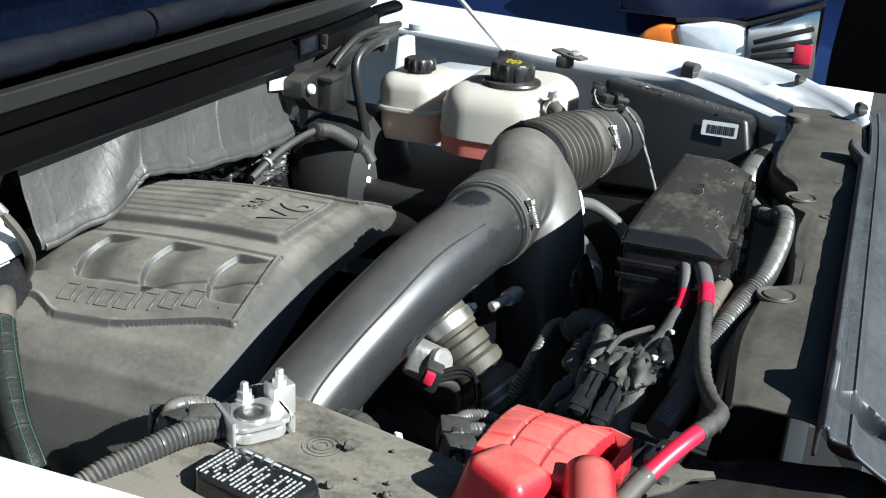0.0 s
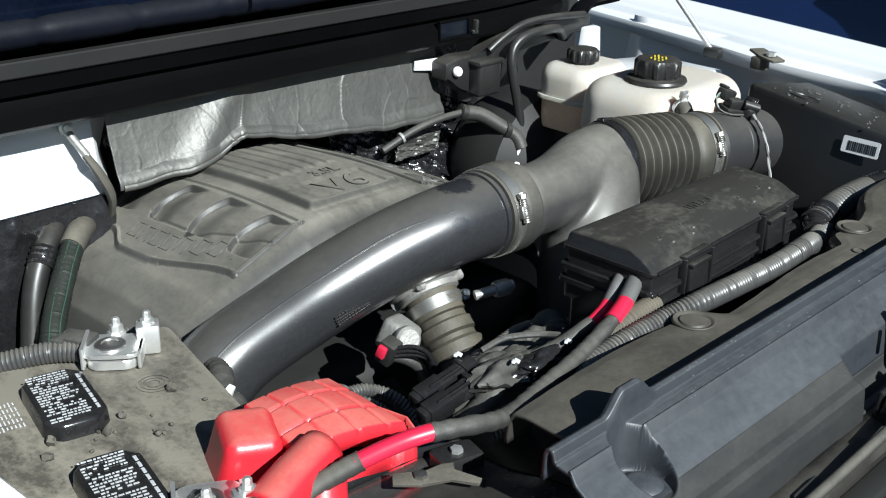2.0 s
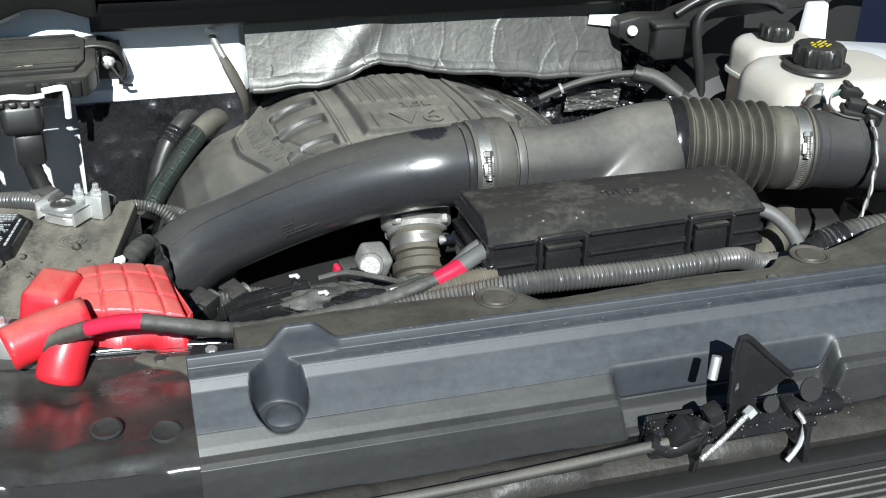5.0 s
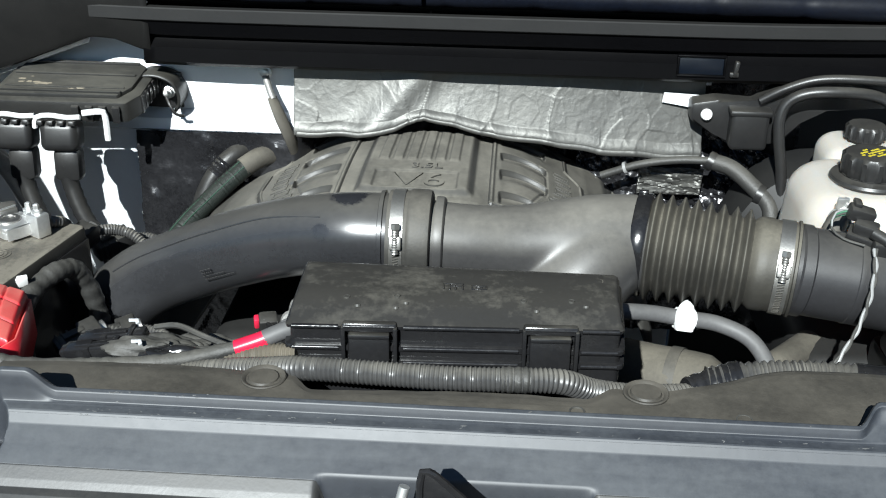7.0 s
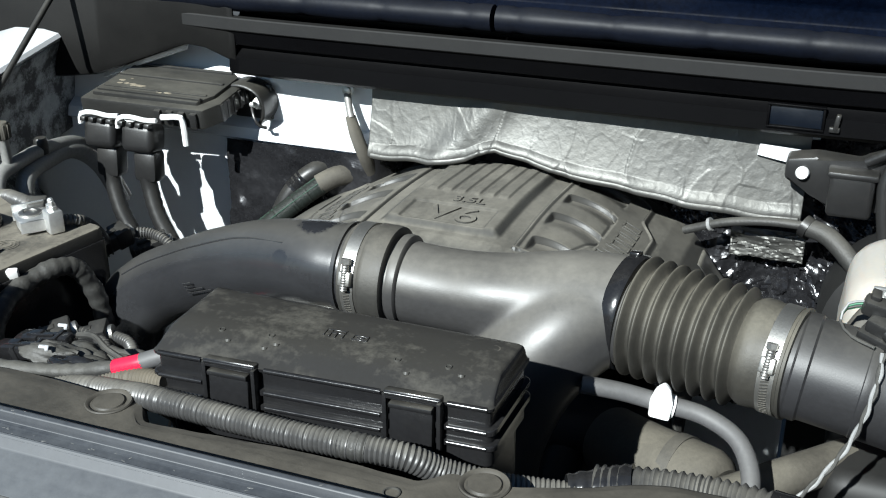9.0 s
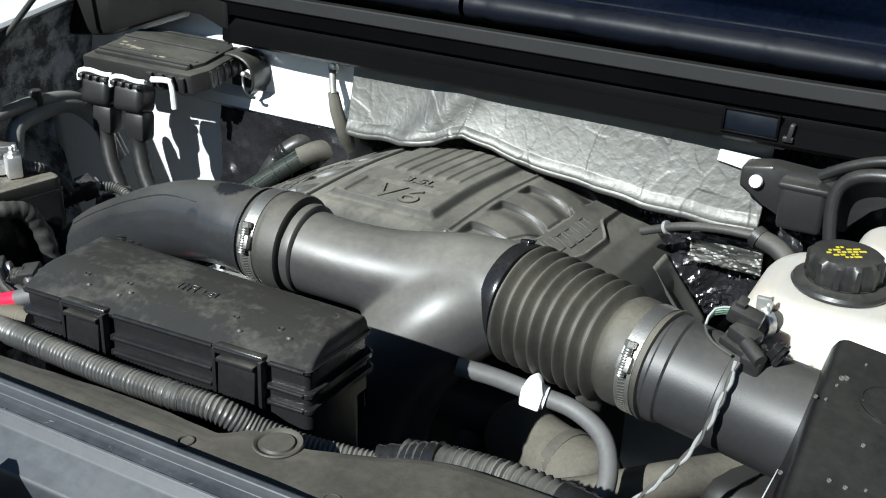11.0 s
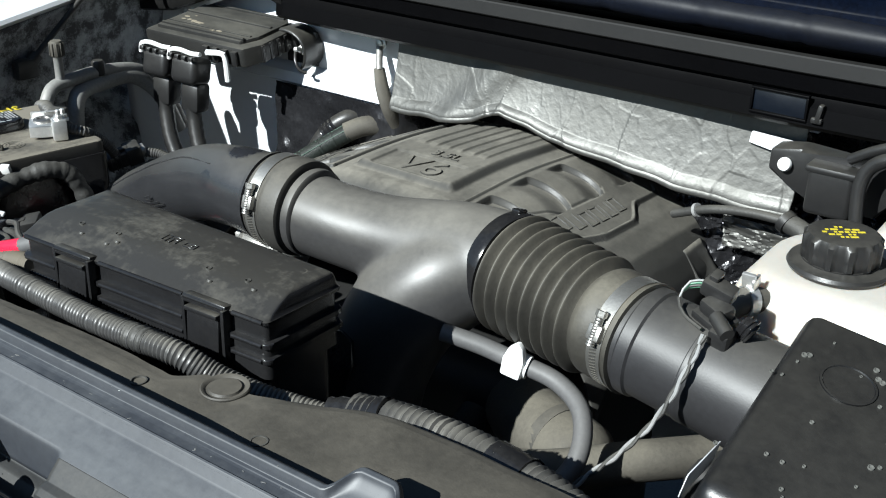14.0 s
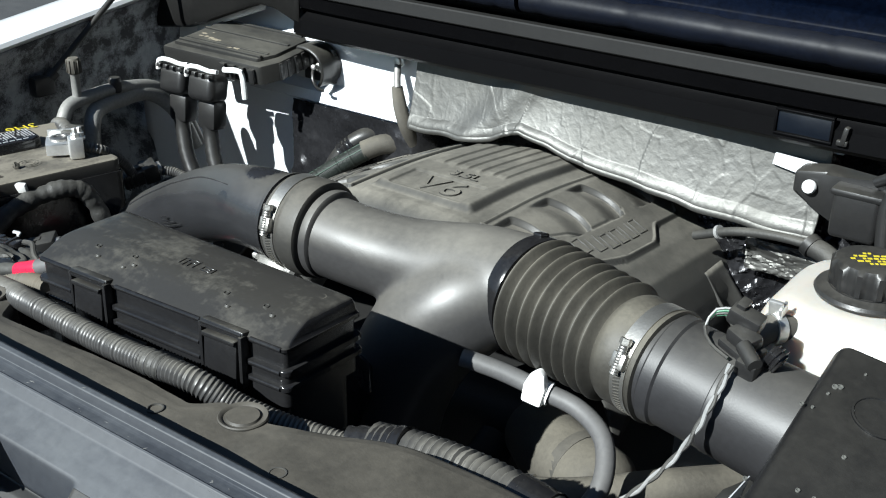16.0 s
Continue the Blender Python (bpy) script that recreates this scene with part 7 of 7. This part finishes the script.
lathe(bm, [(0.005, 0.014), (0.005, 0.017), (0.003, 0.0175)], pose(-0.350, 0.045, 1.088), 6)
part("bolt", bm, M_ZINC, blk)

# ---------- deep engine parts, their shade put into a near-black colour ---
eng = thing("engine_block", "dark dusty engine block deep in the bay", "engine", (-0.04, 0.5, 0.6))
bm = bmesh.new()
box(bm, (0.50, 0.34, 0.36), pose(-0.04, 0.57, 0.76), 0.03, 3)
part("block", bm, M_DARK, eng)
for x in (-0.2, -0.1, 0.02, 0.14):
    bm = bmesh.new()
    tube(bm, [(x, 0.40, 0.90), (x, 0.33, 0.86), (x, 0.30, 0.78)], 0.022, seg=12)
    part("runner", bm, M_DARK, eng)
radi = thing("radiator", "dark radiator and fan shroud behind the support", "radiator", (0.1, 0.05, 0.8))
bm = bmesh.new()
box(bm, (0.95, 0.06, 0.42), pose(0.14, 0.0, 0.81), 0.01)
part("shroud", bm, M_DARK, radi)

# ---------- hood struts and hinges ----------
for sx, y0, z0, y1, z1 in ((1, 0.565, 1.125, 0.76, 1.30),):
    sp = thing("hood_strut", "thin black gas strut holding up the hood", "hood strut", (sx * 0.82, y0, z0), group="hood struts")
    a, b = Vector((sx * 0.83, y0, z0)), Vector((sx * 0.845, y1, z1))
    bm = bmesh.new()
    tube(bm, [a, a.lerp(b, 0.62)], 0.0042, seg=10)
    part("rod", bm, M_ZINC, sp)
    bm = bmesh.new()
    tube(bm, [a.lerp(b, 0.6), a.lerp(b, 2.2)], 0.0085, seg=12)
    part("cylinder", bm, M_BLACK, sp)
    bm = bmesh.new()
    box(bm, (0.02, 0.03, 0.018), Matrix.Translation(a), 0.004)
    part("ball_mount", bm, M_BLACK, sp)
sp = thing("hood_strut", "thin black gas strut holding up the hood", "hood strut", (-0.70, 0.50, 1.16), group="hood struts")
a, b = Vector((-0.690, 0.464, 1.128)), Vector((-0.688, 0.560, 1.203))
bm = bmesh.new()
tube(bm, [a, b, b + (b - a) * 2.0], 0.0045, seg=10)
part("rod", bm, M_BLACK, sp)
bm = bmesh.new()
tube(bm, [a - (b - a) * 0.12, a + (b - a) * 0.12], 0.010, seg=12)
box(bm, (0.02, 0.035, 0.03), Matrix.Translation(a - (b - a) * 0.10), 0.006)
part("ball_mount", bm, M_BLACK, sp)
bm = bmesh.new()
tube(bm, [(0.70, 0.80, 1.13), (0.74, 0.80, 1.16), (0.80, 0.82, 1.175), (0.86, 0.80, 1.185)], 0.018, seg=12, flat=0.6)
part("hinge_arm", bm, M_COWL, hood)
cb = thing("fender_bracket", "dusty steel bracket bolted on the fender flange", "bracket", (0.775, 0.43, 1.14))
bm = bmesh.new()
prism(bm, [(-0.03, -0.012), (0.03, -0.018), (0.034, 0.008), (0.0, 0.016), (-0.03, 0.012)], 0, 0.004, pose(0.775, 0.435, 1.150, 0, -6, 70), bevel=0.001)
box(bm, (0.012, 0.03, 0.02), pose(0.765, 0.44, 1.140), 0.003)
part("plate", bm, M_FELT, cb)
bm = bmesh.new()
lathe(bm, [(0.008, 0), (0.008, 0.006), (0.004, 0.007)], pose(0.77, 0.425, 1.154), 6)
part("bolt", bm, M_ZINC, cb)
su = thing("support_bolt", "black rubber hood stop on the front corner", "hood stop", (0.53, 0.03, 1.12))
bm = bmesh.new()
lathe(bm, [(0.008, 0), (0.008, 0.018), (0.016, 0.020), (0.017, 0.026), (0.015, 0.032), (0.004, 0.033)], pose(0.537, 0.035, 1.125), 20)
part("rubber_head", bm, M_RUBBER, su)
bm = bmesh.new()
prism(bm, rounded(0.07, 0.05, 0.008, 3), 0, 0.01, pose(0.54, 0.035, 1.116), bevel=0.002)
part("pad", bm, M_WHITE, su)

# ---------- vehicle parked alongside ----------
car = thing("parked_vehicle", "dark navy blue vehicle parked alongside with amber turn signal", "car", (2.4, 0.6, 0.0))
bm = bmesh.new()
sheet(bm, np.linspace(0.05, 4.2, 60), range(9), lambda y, k: Vector((
    (1.86, 1.87, 1.90, 1.93, 1.99, 2.15, 2.4, 2.9, 3.5)[k] + 0.30 * max(0.0, 0.45 - y) ** 1.6,
    y, (0.30, 0.60, 0.90, 0.99, 1.055, 1.09, 1.12, 1.15, 1.15)[k] + 0.06 * sstep(0.3, 1.6, y) * (k > 3) - 0.25 * max(0.0, 0.25 - y) * (k > 3))))
part("body", bm, M_NAVY, car)
bm = bmesh.new()
FACE = basis((1.90, 0, 0), (-1, 0, 0), (0, -1, 0))
prism(bm, [(-0.54, 0.985), (-0.47, 0.975), (-0.412, 0.975), (-0.416, 1.020), (-0.44, 1.038), (-0.48, 1.036), (-0.52, 1.015)], 0, 0.05, FACE, bevel=0.012, segs=4)
part("turn_signal", bm, M_AMBER, car, "orange turn signal lens")
bm = bmesh.new()
prism(bm, [(-0.414, 0.97), (-0.252, 0.955), (-0.256, 1.040), (-0.275, 1.056), (-0.34, 1.060), (-0.425, 1.042), (-0.44, 1.036)], 0, 0.055, FACE, bevel=0.014, segs=4)
part("headlight", bm, M_LENS, car, "clear headlight lens")
bm = bmesh.new()
prism(bm, [(-0.60, 1.052), (-0.44, 1.056), (-0.34, 1.070), (-0.26, 1.066), (-0.08, 1.135), (-0.02, 1.22), (-0.30, 1.30), (-0.60, 1.28)], -0.35, 0.03, FACE, bevel=0.012, segs=3)
part("hood_edge", bm, M_NAVY, car)
bm = bmesh.new()
for a, b in (((-0.44, 1.050), (-0.34, 1.063)), ((-0.34, 1.063), (-0.26, 1.060)), ((-0.26, 1.060), (-0.08, 1.128))):
    tube(bm, [FACE @ Vector((a[0], a[1], 0.03)), FACE @ Vector((b[0], b[1], 0.03))], 0.006, seg=8)
part("hood_gap", bm, M_DARK, car)
bm = bmesh.new()
prism(bm, [(-0.25, 0.955), (-0.08, 0.94), (-0.085, 1.12), (-0.255, 1.055)], -0.1, 0.055, FACE, bevel=0.008)
gr = part("grille", bm, M_CHROME, car, "bright chrome grille")
for k in range(4):
    bm = bmesh.new()
    box(bm, (0.012, 0.15, 0.012), pose(1.842, 0.165, 0.968 + 0.026 * k, -8 - 4 * k), 0.002)
    part("slat_gap", bm, M_DARK, gr)
bm = bmesh.new()
box(bm, (0.012, 0.045, 0.05), pose(1.840, 0.112, 1.005, 0, 0, 4), 0.004)
part("badge", bm, M_REDTAPE, gr, "plain red badge")
bm = bmesh.new()
box(bm, (0.3, 0.06, 0.35), pose(2.05, 0.10, 0.72), 0.03, 3)
part("bumper", bm, M_CHROME, car, "chrome bumper")
for y in (0.75, 3.6):
    bm = bmesh.new()
    lathe(bm, [(0.20, -0.11), (0.33, -0.10), (0.36, -0.06), (0.36, 0.06), (0.33, 0.10), (0.20, 0.11)], basis((2.02, y, 0.36), (1, 0, 0)), 40)
    part("wheel", bm, M_RUBBER, car)
# a dark building wall closes the lot beyond, its shade put into near-black colour
bm = bmesh.new()
box(bm, (0.3, 60, 6), pose(6.5, 0, 3.0), 0.02)
tagged(part("wall_east", bm, M_COWL), "dark shaded building wall beyond the parking lot", "wall", kind="structure")
